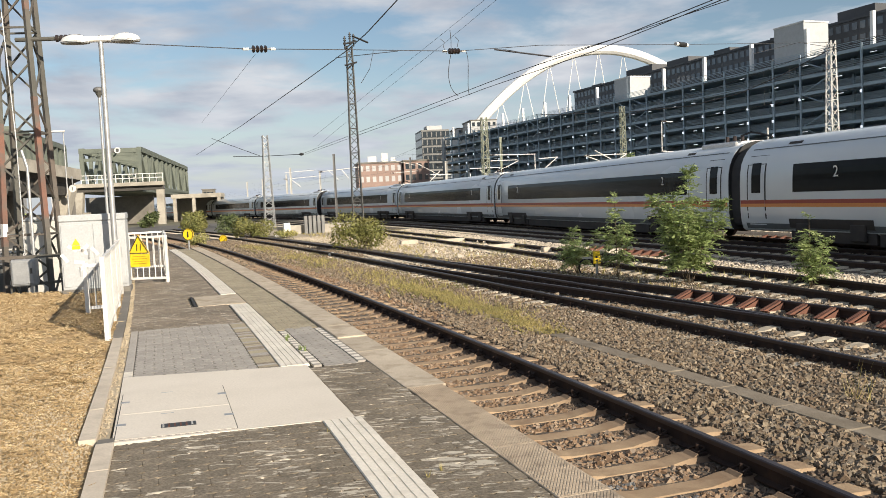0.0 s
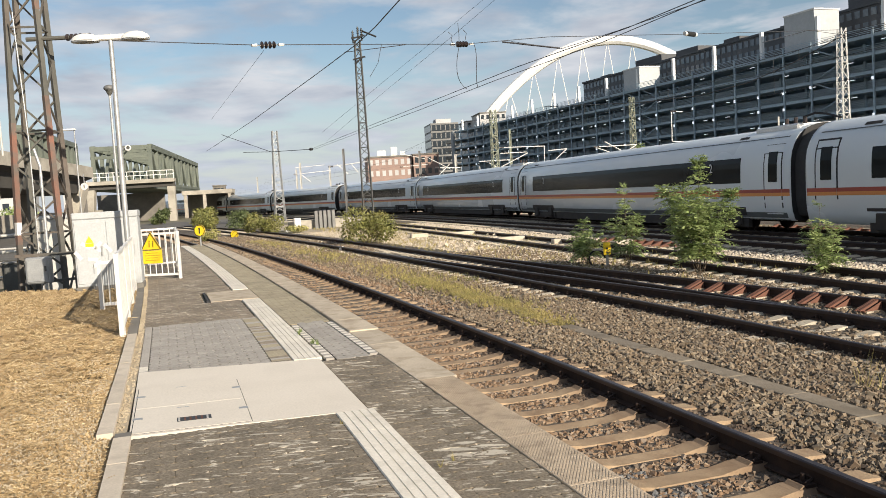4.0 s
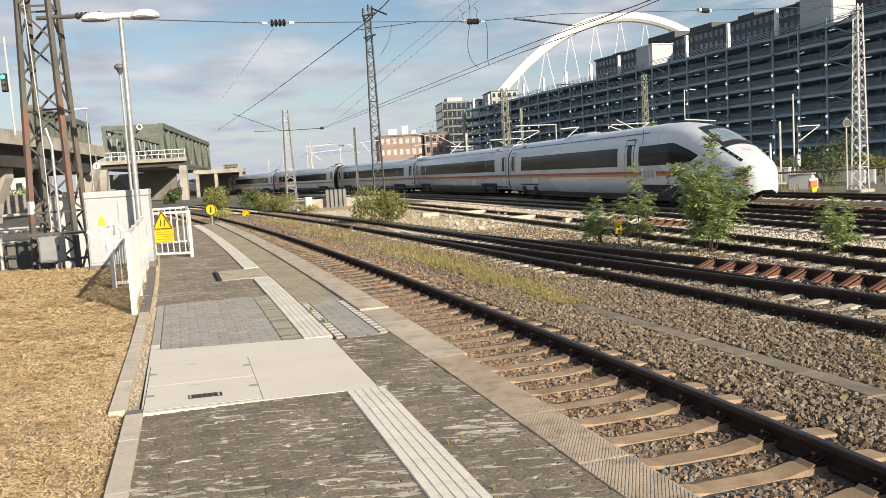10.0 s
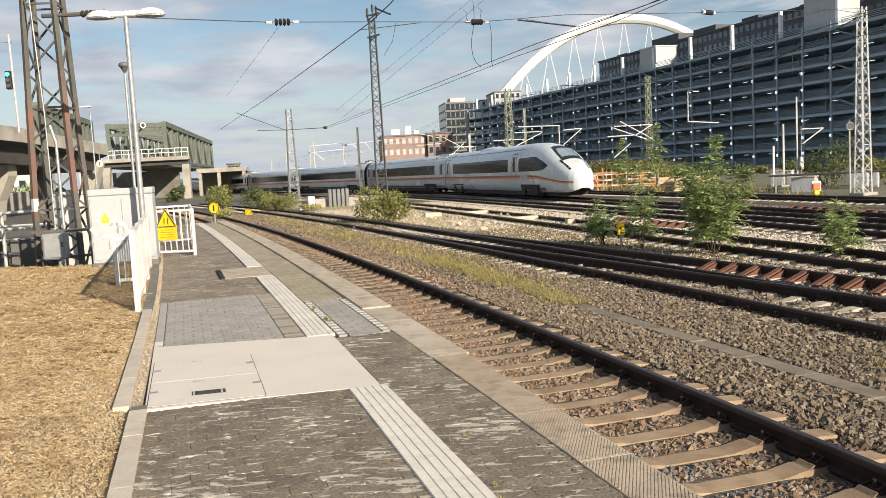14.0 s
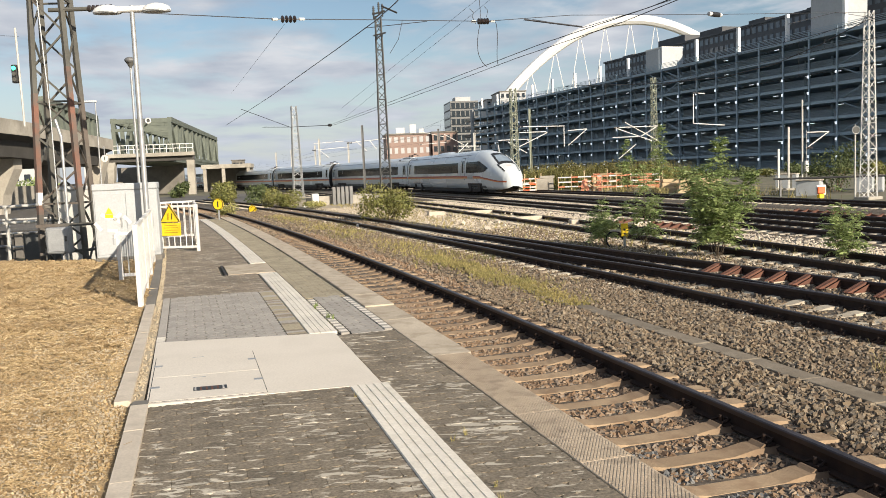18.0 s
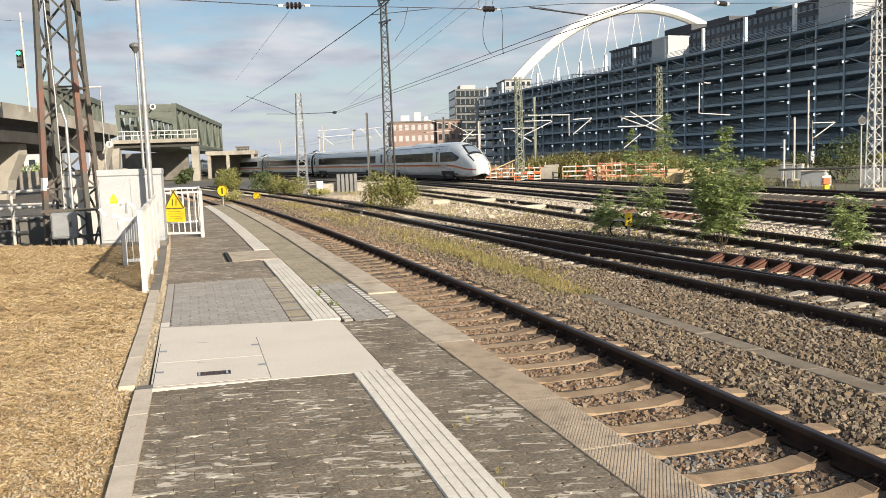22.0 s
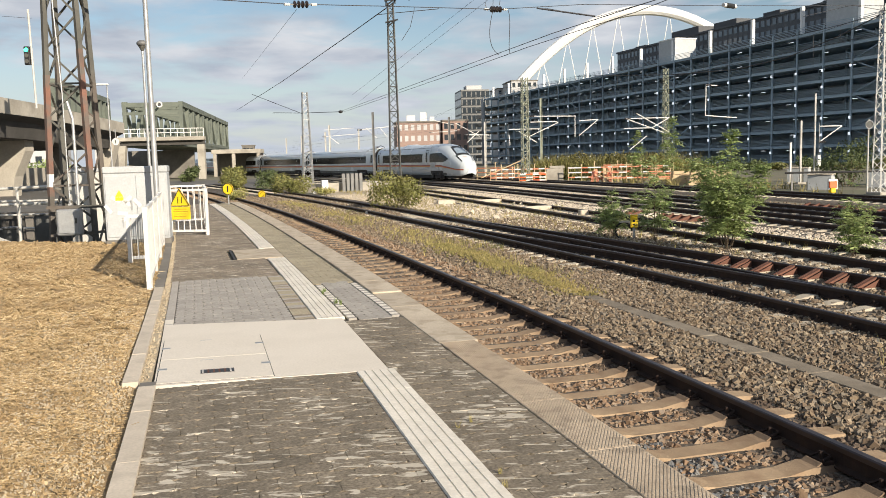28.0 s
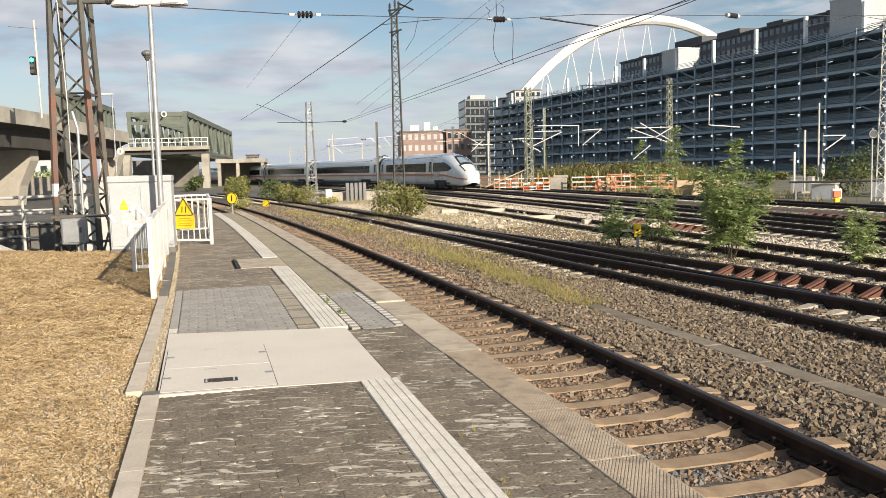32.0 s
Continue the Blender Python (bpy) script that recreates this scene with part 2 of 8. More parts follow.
M = dict(
    ground=mat("dry ground", (0.20, 0.17, 0.12), (0.12, 0.12, 0.075), 0.35, 0.95, 0, 0.6, 14, (0.09, 0.11, 0.05), 0.5, 0.6),
    soil=mat("sandy verge", (0.47, 0.395, 0.285), (0.34, 0.28, 0.19), 1.2, 0.95, 0, 0.8, 45, (0.42, 0.36, 0.26), 3.0, 0.6),
    straw=mat("straw mulch", (0.45, 0.33, 0.18), (0.28, 0.19, 0.09), 22, 0.95, 0, 1.0, 90, (0.22, 0.148, 0.07), 1.5, 0.45, grain=0.5),
    strawbit=mat("straw stalk", (0.46, 0.335, 0.18), (0.34, 0.235, 0.115), 0.9, 0.85, 0, 0, 40, (0.25, 0.165, 0.078), 1.5, 0.5,
                 ramp=[(0.52, 0.395, 0.22), (0.38, 0.265, 0.125), (0.22, 0.145, 0.065), (0.70, 0.57, 0.36), (0.44, 0.32, 0.165), (0.33, 0.225, 0.105), (0.48, 0.355, 0.195)]),
    ballastbed=mat("ballast bed", (0.10, 0.08, 0.06), (0.055, 0.044, 0.034), 9, 0.95, 0, 1.0, 26, (0.27, 0.225, 0.17), 24, 0.6),
    stone=mat("ballast stone", (0.192, 0.151, 0.107), (0.133, 0.103, 0.072), 1.4, 0.9, 0, 0.4, 50,
              ramp=[(0.197, 0.150, 0.101), (0.110, 0.084, 0.058), (0.252, 0.195, 0.133), (0.164, 0.141, 0.112), (0.147, 0.101, 0.064), (0.320, 0.260, 0.182), (0.202, 0.148, 0.091)]),
    bluestone=mat("grey-blue ballast stone", (0.176, 0.176, 0.170), (0.123, 0.123, 0.121), 1.4, 0.85, 0, 0.4, 50,
                  ramp=[(0.176, 0.176, 0.174), (0.106, 0.107, 0.110), (0.238, 0.233, 0.220), (0.141, 0.145, 0.150), (0.194, 0.176, 0.150), (0.290, 0.282, 0.260)]),
    ruststone=mat("rusty ballast stone", (0.215, 0.14, 0.085), (0.285, 0.195, 0.125), 2.2, 0.95, 0, 0.4, 50,
                  ramp=[(0.225, 0.148, 0.09), (0.29, 0.205, 0.135), (0.15, 0.095, 0.058), (0.34, 0.26, 0.18), (0.20, 0.13, 0.078), (0.22, 0.185, 0.15)]),
    darkstone=mat("dark ballast stone", (0.105, 0.073, 0.05), (0.07, 0.05, 0.036), 2.2, 0.9, 0, 0.4, 50,
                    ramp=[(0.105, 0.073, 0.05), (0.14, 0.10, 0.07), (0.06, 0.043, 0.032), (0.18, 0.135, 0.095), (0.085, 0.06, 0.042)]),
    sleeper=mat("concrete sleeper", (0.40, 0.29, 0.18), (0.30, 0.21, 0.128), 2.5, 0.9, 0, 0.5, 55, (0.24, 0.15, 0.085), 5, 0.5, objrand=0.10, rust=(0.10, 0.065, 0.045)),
    sleepergrey=mat("grey concrete sleeper", (0.54, 0.475, 0.37), (0.43, 0.37, 0.28), 2.5, 0.9, 0, 0.4, 55, (0.22, 0.17, 0.12), 4, 0.5, objrand=0.12),
    rail=mat("rusty rail", (0.046, 0.030, 0.023), (0.028, 0.020, 0.018), 3, 0.75, 0.0, 0.3, 60, (0.075, 0.044, 0.029), 8, 0.4, spec=0.2),
    railtop=mat("worn rail head", (0.055, 0.042, 0.043), (0.035, 0.028, 0.03), 2, 0.42, 0.45, 0, 80),
    redrust=mat("red oxide steel", (0.185, 0.08, 0.05), (0.13, 0.058, 0.038), 4, 0.8, 0.1, 0.2, 50),
    paver=mat("weathered paver", (0.225, 0.186, 0.135), (0.155, 0.129, 0.093), 2.5, 0.9, 0, 0.5, 60, (0.56, 0.505, 0.41), 5.2, 0.85, objrand=0.14, stretch=(1.0, 0.30, 1), grain=1.0),
    paverrest=mat("weathered pavers", (0.245, 0.20, 0.148), (0.165, 0.136, 0.10), 1.3, 0.9, 0, 0.5, 70, (0.52, 0.47, 0.385), 5.2, 0.8, island=0.14, stretch=(1.0, 0.30, 1), grain=0.9),
    pavergrey=mat("newer grey paver", (0.385, 0.355, 0.315), (0.32, 0.295, 0.26), 2, 0.9, 0, 0.4, 45, island=0.10, grain=0.45),
    paverbeige=mat("beige paver", (0.37, 0.32, 0.22), (0.29, 0.25, 0.175), 1.3, 0.9, 0, 0.4, 45, island=0.12, grain=0.5),
    joint=mat("dark paving joint", (0.075, 0.066, 0.05), (0.04, 0.036, 0.028), 5, 0.95, 0, 0.4, 90, (0.07, 0.085, 0.035), 3, 0.35),
    oldred=mat("faded red oxide paint", (0.25, 0.115, 0.08), (0.12, 0.095, 0.08), 1.1, 0.8, 0.1, 0.1, 40, (0.125, 0.122, 0.108), 1.7, 0.9),
    slab=mat("pale concrete slab", (0.70, 0.64, 0.55), (0.665, 0.605, 0.515), 1.5, 0.88, 0, 0.08, 60, (0.58, 0.525, 0.445), 2.0, 0.3),
    tactile=mat("white tactile plate", (0.76, 0.71, 0.62), (0.68, 0.63, 0.54), 3, 0.85, 0, 0.2, 60, (0.50, 0.46, 0.38), 8, 0.35, objrand=0.04),
    edge=mat("worn edge slab", (0.50, 0.405, 0.295), (0.38, 0.305, 0.22), 2.2, 0.9, 0, 0.5, 60, (0.19, 0.15, 0.11), 7, 0.5, objrand=0.07),
    edgegrey=mat("grey edge slab", (0.53, 0.455, 0.35), (0.43, 0.36, 0.27), 2.2, 0.9, 0, 0.3, 60, (0.25, 0.19, 0.125), 4.5, 0.55, objrand=0.07, grain=0.4),
    kerb=mat("kerb concrete", (0.60, 0.525, 0.425), (0.52, 0.45, 0.36), 2.2, 0.9, 0, 0.4, 60, (0.38, 0.33, 0.26), 6, 0.4, objrand=0.06),
    concrete=mat("old concrete", (0.43, 0.40, 0.34), (0.31, 0.285, 0.24), 0.35, 0.9, 0, 0.3, 6, (0.20, 0.18, 0.15), 0.6, 0.5),
    # near-black: the shade under the viaduct deck is put into this colour
    blackconcrete=mat("near-black concrete", (0.08, 0.075, 0.068), (0.055, 0.052, 0.047), 0.5, 0.92, 0, 0.3, 6),
    palepier=mat("pale pier concrete", (0.44, 0.405, 0.34), (0.36, 0.33, 0.28), 0.5, 0.9, 0, 0.3, 6),
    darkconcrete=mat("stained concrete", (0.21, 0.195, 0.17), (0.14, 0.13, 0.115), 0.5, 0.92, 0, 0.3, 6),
    cabinet=mat("grey-white painted cabinet", (0.47, 0.49, 0.50), (0.41, 0.43, 0.44), 1.4, 0.6, 0, 0.1, 30, (0.42, 0.425, 0.43), 2.4, 0.5),
    whitesteel=mat("white painted steel", (0.76, 0.75, 0.72), (0.69, 0.68, 0.65), 3, 0.45, 0, 0, 30, (0.55, 0.52, 0.46), 9, 0.3),
    galv=mat("galvanised steel", (0.42, 0.43, 0.43), (0.34, 0.35, 0.355), 3, 0.5, 0.45, 0, 40),
    greydark=mat("dull grey steel", (0.20, 0.20, 0.195), (0.15, 0.15, 0.148), 2, 0.6, 0.3, 0, 30),
    mastdark=mat("dark mast steel", (0.10, 0.102, 0.098), (0.065, 0.066, 0.064), 1.2, 0.7, 0.1, 0, 20),
    palesteel=mat("pale weathered steel", (0.55, 0.54, 0.50), (0.45, 0.44, 0.41), 1.5, 0.6, 0.1, 0, 40),
    greensteel=mat("green-grey painted steel", (0.30, 0.325, 0.25), (0.235, 0.255, 0.20), 1.2, 0.65, 0.1, 0, 20, (0.20, 0.15, 0.10), 2, 0.4),
    bridgesteel=mat("green bridge steel", (0.165, 0.185, 0.15), (0.12, 0.138, 0.115), 0.4, 0.7, 0.1, 0, 5),
    darksteel=mat("dark weathered steel", (0.125, 0.123, 0.108), (0.08, 0.078, 0.068), 1.6, 0.75, 0.1, 0.1, 25, (0.19, 0.105, 0.075), 0.45, 0.35),
    wire=mat("dark wire", (0.06, 0.06, 0.065), (0.05, 0.05, 0.055), 1, 0.6, 0.3),
    porcelain=mat("brown insulator", (0.05, 0.035, 0.03), (0.035, 0.03, 0.03), 4, 0.25),
    yellow=mat("yellow sign enamel", (0.86, 0.60, 0.02), (0.80, 0.55, 0.02), 3, 0.4, spots=(0.6, 0.45, 0.05), sscale=6, samount=0.3),
    orange=mat("orange-red plastic", (0.80, 0.16, 0.04), (0.70, 0.13, 0.035), 3, 0.5),
    palered=mat("faint red print", (0.66, 0.50, 0.47), (0.62, 0.46, 0.43), 3, 0.5, own=True),
    fadedorange=mat("sun-bleached orange boards", (0.72, 0.27, 0.15), (0.62, 0.22, 0.12), 2, 0.7, spots=(0.75, 0.5, 0.38), sscale=5, samount=0.5),
    black=mat("black paint", (0.02, 0.02, 0.02), (0.015, 0.015, 0.015), 4, 0.5),
    brownink=mat("faded print", (0.45, 0.28, 0.02), (0.4, 0.25, 0.02), 3, 0.6),
    rubber=mat("dark rubber", (0.02, 0.02, 0.022), (0.03, 0.03, 0.03), 3, 0.8, 0, 0.1, 20),
    train=mat("light grey train paint", (0.62, 0.665, 0.68), (0.605, 0.65, 0.665), 0.3, 0.26, 0, 0, 0.12, coat=0.3, own=True),
    trainskirt=mat("grey skirt paint", (0.40, 0.41, 0.42), (0.34, 0.35, 0.36), 0.8, 0.45, 0, 0, 6, own=True),
    under=mat("dark underframe", (0.035, 0.033, 0.032), (0.06, 0.05, 0.042), 2, 0.8, 0.2, own=True),
    stripered=mat("red stripe", (0.36, 0.05, 0.035), (0.32, 0.045, 0.03), 0.5, 0.35, own=True),
    stripeorange=mat("orange stripe", (0.70, 0.27, 0.07), (0.65, 0.24, 0.06), 0.5, 0.35, own=True),
    # the lower side's shade is put into this dark grey; roof seams share it
    shadeseam=mat("dark grey for low shade and seams", (0.10, 0.115, 0.115), (0.07, 0.08, 0.08), 0.8, 0.6, 0, 0, 6, own=True),
    lid=mat("dull trough concrete", (0.235, 0.195, 0.145), (0.17, 0.14, 0.10), 1.6, 0.95, 0, 0.5, 50, (0.30, 0.26, 0.20), 5, 0.5, objrand=0.12),
    trainglass=mat("train window", (0.012, 0.015, 0.016), (0.008, 0.010, 0.011), 0.7, 0.15, 0.0, 0, 3, spec=0.10, own=True),
    # pale blue base colour paints in part of the sky's reflection
    screen=mat("windscreen in sky-reflection colour", (0.42, 0.50, 0.56), (0.36, 0.44, 0.50), 0.5, 0.12, 0.5, 0, 3, spec=0.9, own=True),
    paneglass=glass("building window", (0.035, 0.045, 0.055), 0.08),
    decklamp=glow("white deck lamp", (0.9, 0.95, 1.0), 0.6),
    officeglass=glass("office window", (0.16, 0.19, 0.22), 0.1),
    carpark=mat("grey-blue car park steel", (0.345, 0.435, 0.49), (0.29, 0.365, 0.42), 0.15, 0.8, 0, 0, 3),
    # paled to make up for daylight missing between the decks
    carparkback=mat("pale car park back", (0.48, 0.56, 0.62), (0.42, 0.49, 0.55), 0.1, 0.9),
    darkfacade=mat("dark facade cladding", (0.065, 0.07, 0.078), (0.045, 0.048, 0.054), 0.1, 0.6, 0, 0, 2),
    palewall=mat("grey concrete wall", (0.36, 0.38, 0.39), (0.30, 0.32, 0.33), 0.2, 0.9),
    brick=mat("red brick facade", (0.33, 0.235, 0.20), (0.28, 0.20, 0.17), 0.2, 0.9, 0, 0, 3),
    render_=mat("pale plaster facade", (0.50, 0.50, 0.50), (0.43, 0.43, 0.43), 0.1, 0.9),
    arch=mat("white arch steel", (0.82, 0.82, 0.80), (0.78, 0.78, 0.76), 0.05, 0.5),
    leaf=mat("fresh leaf", (0.34, 0.40, 0.165), (0.235, 0.31, 0.11), 1.6, 0.5, island=0.4, thin=0.35),
    leafdark=mat("dark leaf", (0.12, 0.15, 0.055), (0.075, 0.10, 0.035), 0.9, 0.6, island=0.4, thin=0.25),
    leafdry=mat("yellowing leaf", (0.26, 0.24, 0.075), (0.16, 0.175, 0.05), 0.9, 0.6, island=0.45, thin=0.25),
    weed=mat("dry weed", (0.38, 0.31, 0.12), (0.26, 0.235, 0.085), 1.2, 0.8, island=0.4),
    bark=mat("bark", (0.16, 0.12, 0.08), (0.11, 0.085, 0.06), 6, 0.9, 0, 0.4, 30),
    grass=mat("olive grass", (0.26, 0.225, 0.085), (0.17, 0.165, 0.06), 1.3, 0.8, island=0.35, thin=0.2),
    weedlow=mat("yellowing weeds", (0.42, 0.38, 0.14), (0.29, 0.30, 0.10), 0.9, 0.7, island=0.4, thin=0.25),
    wood=mat("pale new timber", (0.62, 0.48, 0.30), (0.54, 0.40, 0.24), 1.5, 0.8, 0, 0.1, 20),
    lamp=glow("lit lamp", (1.0, 0.95, 0.85), 6.0),
    green=glow("green signal lens", (0.05, 0.8, 0.35), 3.0),
    water=mat("asphalt", (0.15, 0.14, 0.125), (0.10, 0.095, 0.085), 0.6, 0.9, 0, 0.3, 30),
)

# ---- helpers for meshes ----


def mesh_of(bm, name, material, smooth=False):
    me = bpy.data.meshes.new(name)
    bm.normal_update()
    bm.to_mesh(me)
    bm.free()
    me.materials.append(material)
    if smooth:
        me.polygons.foreach_set("use_smooth", [True] * len(me.polygons))
    return me


def part(name, bm, material, parent=None, label="", smooth=False):
    ob = new(name, mesh_of(bm, name, material, smooth))
    ob.parent = parent
    if label:
        ob["label"] = label
    return ob


def piece(name, me, parent, m=None):
    ob = new(name, me)
    ob.parent = parent
    if m is not None:
        ob.matrix_basis = m
    return ob


def thing(name, at, label, category, group="", kind="", rz=0.0):
    ob = new(name)
    ob.matrix_basis = pose(*at, 0, 0, rz)
    return tagged(ob, label, category, group, kind)


def box(bm, x0, x1, y0, y1, z0, z1, m=None, bevel=0.0):
    vs = [bm.verts.new(Vector((x, y, z))) for z in (z0, z1) for x, y in ((x0, y0), (x1, y0), (x1, y1), (x0, y1))]
    fs = [bm.faces.new([vs[i] for i in f]) for f in ((3, 2, 1, 0), (4, 5, 6, 7), (0, 1, 5, 4), (1, 2, 6, 5), (2, 3, 7, 6), (3, 0, 4, 7))]
    if bevel:
        es = list({e for f in fs for e in f.edges})
        r = bmesh.ops.bevel(bm, geom=es, offset=bevel, segments=1, affect="EDGES")
        vs = list({v for v in r["verts"]} | {v for f in fs if f.is_valid for v in f.verts})
    if m is not None:
        for v in vs:
            v.co = m @ v.co
    return bm


def beam(bm, p, q, w, d=None, n=4, w2=None):
    """A bar from p to q: n-sided, of radius w (w2 at the far end); n=4 gives a square bar of half-width w by d."""
    p, q = Vector(p), Vector(q)
    a = (q - p).normalized()
    s = a.cross(Vector((0, 0, 1)))
    if s.length < 1e-3:
        s = Vector((1, 0, 0))
    s.normalize()
    u = s.cross(a).normalized()
    w2 = w if w2 is None else w2
    rings = []
    for c, r in ((p, w), (q, w2)):
        if n == 4:
            k = (d or w) / w
            ring = [c + s * r * i + u * r * j * k for i, j in ((-1, -1), (1, -1), (1, 1), (-1, 1))]
        else:
            ring = [c + (s * math.cos(2 * math.pi * i / n) + u * math.sin(2 * math.pi * i / n)) * r for i in range(n)]
        rings.append([bm.verts.new(v) for v in ring])
    for i in range(n):
        j = (i + 1) % n
        bm.faces.new((rings[0][j], rings[0][i], rings[1][i], rings[1][j]))
    bm.faces.new(rings[0])
    bm.faces.new(rings[1][::-1])
    return bm


def tube(bm, pts, r, n=6):
    pts = [Vector(p) for p in pts]
    rings, u = [], None
    for i, p in enumerate(pts):
        a = (pts[min(i + 1, len(pts) - 1)] - pts[max(i - 1, 0)]).normalized()
        if u is None:
            u = a.orthogonal().normalized()
        u = (u - a * u.dot(a)).normalized()
        s = a.cross(u)
        rings.append([bm.verts.new(p + (u * math.cos(2 * math.pi * k / n) + s * math.sin(2 * math.pi * k / n)) * r) for k in range(n)])
    for r0, r1 in zip(rings, rings[1:]):
        for k in range(n):
            bm.faces.new((r0[k], r0[(k + 1) % n], r1[(k + 1) % n], r1[k]))
    bm.faces.new(rings[0][::-1])
    bm.faces.new(rings[-1])
    return bm


def B():
    return bmesh.new()


def sag(p, q, drop, n=10):
    p, q = Vector(p), Vector(q)
    return [p.lerp(q, i / n) - Vector((0, 0, drop * 4 * (i / n) * (1 - i / n))) for i in range(n + 1)]


def cyl(bm, c, r, h, n=16, axis="Z", r2=None):
    m = {"Z": Matrix(), "X": pose(0, 0, 0, 0, 90, 0), "Y": pose(0, 0, 0, 90, 0, 0)}[axis]
    bmesh.ops.create_cone(bm, cap_ends=True, segments=n, radius1=r, radius2=r if r2 is None else r2, depth=h,
                          matrix=Matrix.Translation(c) @ m)
    return bm


def prism(bm, poly, h0, h1, m=None):
    """A flat outline (x, y) raised from h0 to h1."""
    lo = [bm.verts.new((x, y, h0)) for x, y in poly]
    hi = [bm.verts.new((x, y, h1)) for x, y in poly]
    bm.faces.new(lo[::-1])
    bm.faces.new(hi)
    k = len(poly)
    for i in range(k):
        j = (i + 1) % k
        bm.faces.new((lo[i], lo[j], hi[j], hi[i]))
    if m is not None:
        for v in lo + hi:
            v.co = m @ v.co
    return bm


def sweep(bm, path, profile, closed=True):
    """A profile (side, up) carried along a path of (x, y, z)."""
    rings = []
    for i, p in enumerate(path):
        a = Vector(path[min(i + 1, len(path) - 1)]) - Vector(path[max(i - 1, 0)])
        a.z = 0
        a.normalize()
        s = Vector((a.y, -a.x, 0))
        rings.append([bm.verts.new(Vector(p) + s * u + Vector((0, 0, v))) for u, v in profile])
    k = len(profile)
    for r0, r1 in zip(rings, rings[1:]):
        for i in range(k if closed else k - 1):
            j = (i + 1) % k
            bm.faces.new((r0[i], r1[i], r1[j], r0[j]))
    if closed:
        bm.faces.new(rings[0])
        bm.faces.new(rings[-1][::-1])
    return bm


# ---- the lines of the tracks ----
# z = 0 is the platform's paving, rail heads lie 0.55 m lower.
RH, BED, LOW = -0.55, -0.74, -0.80


def xr(y):
    """The platform track's outer rail."""
    return 4.53 - 0.274 * y - 0.0011 * y * y


def P(y0, o, z=0.0):
    """A place beside that rail: y0 along it, o metres to its side."""
    d = -0.274 - 0.0022 * y0
    k = math.hypot(1, d)
    return Vector((xr(y0) + o / k, y0 - o * d / k, z))


def head(y0):
    return math.degrees(math.atan2(0.274 + 0.0022 * y0, 1))


def xt(y):
    """The express train's track, centre line."""
    if y > 112:
        return xt(112) - 0.312 * (y - 112)
    return 21.65 - 0.2 * y - 0.0005 * y * y


def xm(y):
    """The centre line that the express train follows."""
    u = min(max(y, 24.0), 118.0) - 60
    x = 7.398 - 0.21474 * u - 0.000895 * u * u - 0.00001803 * u ** 3
    k = -0.21474 - 0.00179 * u - 0.0000541 * u * u
    return x + k * (y - 60 - u)


def T(y0, o, z=0.0):
    d = -0.2 - 0.001 * min(y0, 112)
    k = math.hypot(1, d)
    return Vector((xt(y0) + o / k, y0 - o * d / k, z))


def steps(a, b, n):
    return [a + (b - a) * i / n for i in range(n + 1)]

# ---- ground ----


def ground_sheet():
    bm = B()
    box(bm, -2500, 2500, -1500, 3500, LOW - 0.6, LOW)
    tagged(part("ground", bm, M["ground"]), "dry weedy ground reaching the horizon", "ground", kind="structure")
    # the sandy verge between the tracks
    bm = B()
    poly = [T(y, -6.8 - 0.02 * y)[:2] for y in (10, 20, 30, 45, 60, 80)] + [(xr(y) + 6.2 + 0.02 * y, y) for y in (85, 60, 45, 34, 26, 20, 16)]
    prism(bm, [tuple(p) for p in poly], LOW + 0.004, LOW + 0.05)
    tagged(part("verge", bm, M["soil"]), "sandy rubble verge between the tracks", "ground", kind="structure")


ground_sheet()

# ---- tracks ----
RAIL_FOOT = [(-0.065, -0.172), (0.065, -0.172), (0.065, -0.158), (0.012, -0.145), (0.009, -0.045), (-0.009, -0.045), (-0.012, -0.145), (-0.065, -0.158)]
RAIL_HEAD = [(-0.036, -0.046), (0.036, -0.046), (0.036, -0.010), (0.026, 0.0), (-0.026, 0.0), (-0.036, -0.010)]


def rail(path, track, name="rail"):
    bm = B()
    sweep(bm, path, RAIL_FOOT)
    r = part(name, bm, M["rail"], track)
    bm = B()
    sweep(bm, path, RAIL_HEAD)
    part("rail_head", bm, M["railtop"], r, "worn polished running surface")
    return r


def sleeper_mesh(material, half=1.3, shoulders=False):
    """A concrete sleeper, thicker under the rails and waisted in the middle."""
    bm = B()
    prof = [(-half, 0.0), (-0.95, 0.022), (-0.5, 0.022), (-0.3, -0.012), (0.3, -0.012), (0.5, 0.022), (0.95, 0.022), (half, 0.0)]
    rings = []
    for x, z in prof:
        rings.append([bm.verts.new((x, y, zz)) for y, zz in ((-0.14, -0.2), (-0.14, z - 0.05), (-0.10, z), (0.10, z), (0.14, z - 0.05), (0.14, -0.2))])
    for a, b in zip(rings, rings[1:]):
        for i in range(5):
            bm.faces.new((a[i], b[i], b[i + 1], a[i + 1]))
    bm.faces.new(rings[0])
    bm.faces.new(rings[-1][::-1])
    bmesh.ops.recalc_face_normals(bm, faces=bm.faces)
    # cast shoulders that hold the rail seats
    for s in (-1, 1) if shoulders else ():
        for x in (0.585, 0.925):
            prism(bm, [(-0.045, 0.015), (0.004, 0.046), (0.014, 0.046), (0.026, 0.015)] if x < 0.7 else [(-0.026, 0.015), (-0.014, 0.046), (-0.004, 0.046), (0.045, 0.015)],
                  -0.085, 0.085, pose(s * x, 0, 0, 0, 0, 0 if s > 0 else 180) @ pose(0, 0, 0, 90, 0, 0))
    return mesh_of(bm, "sleeper", material)


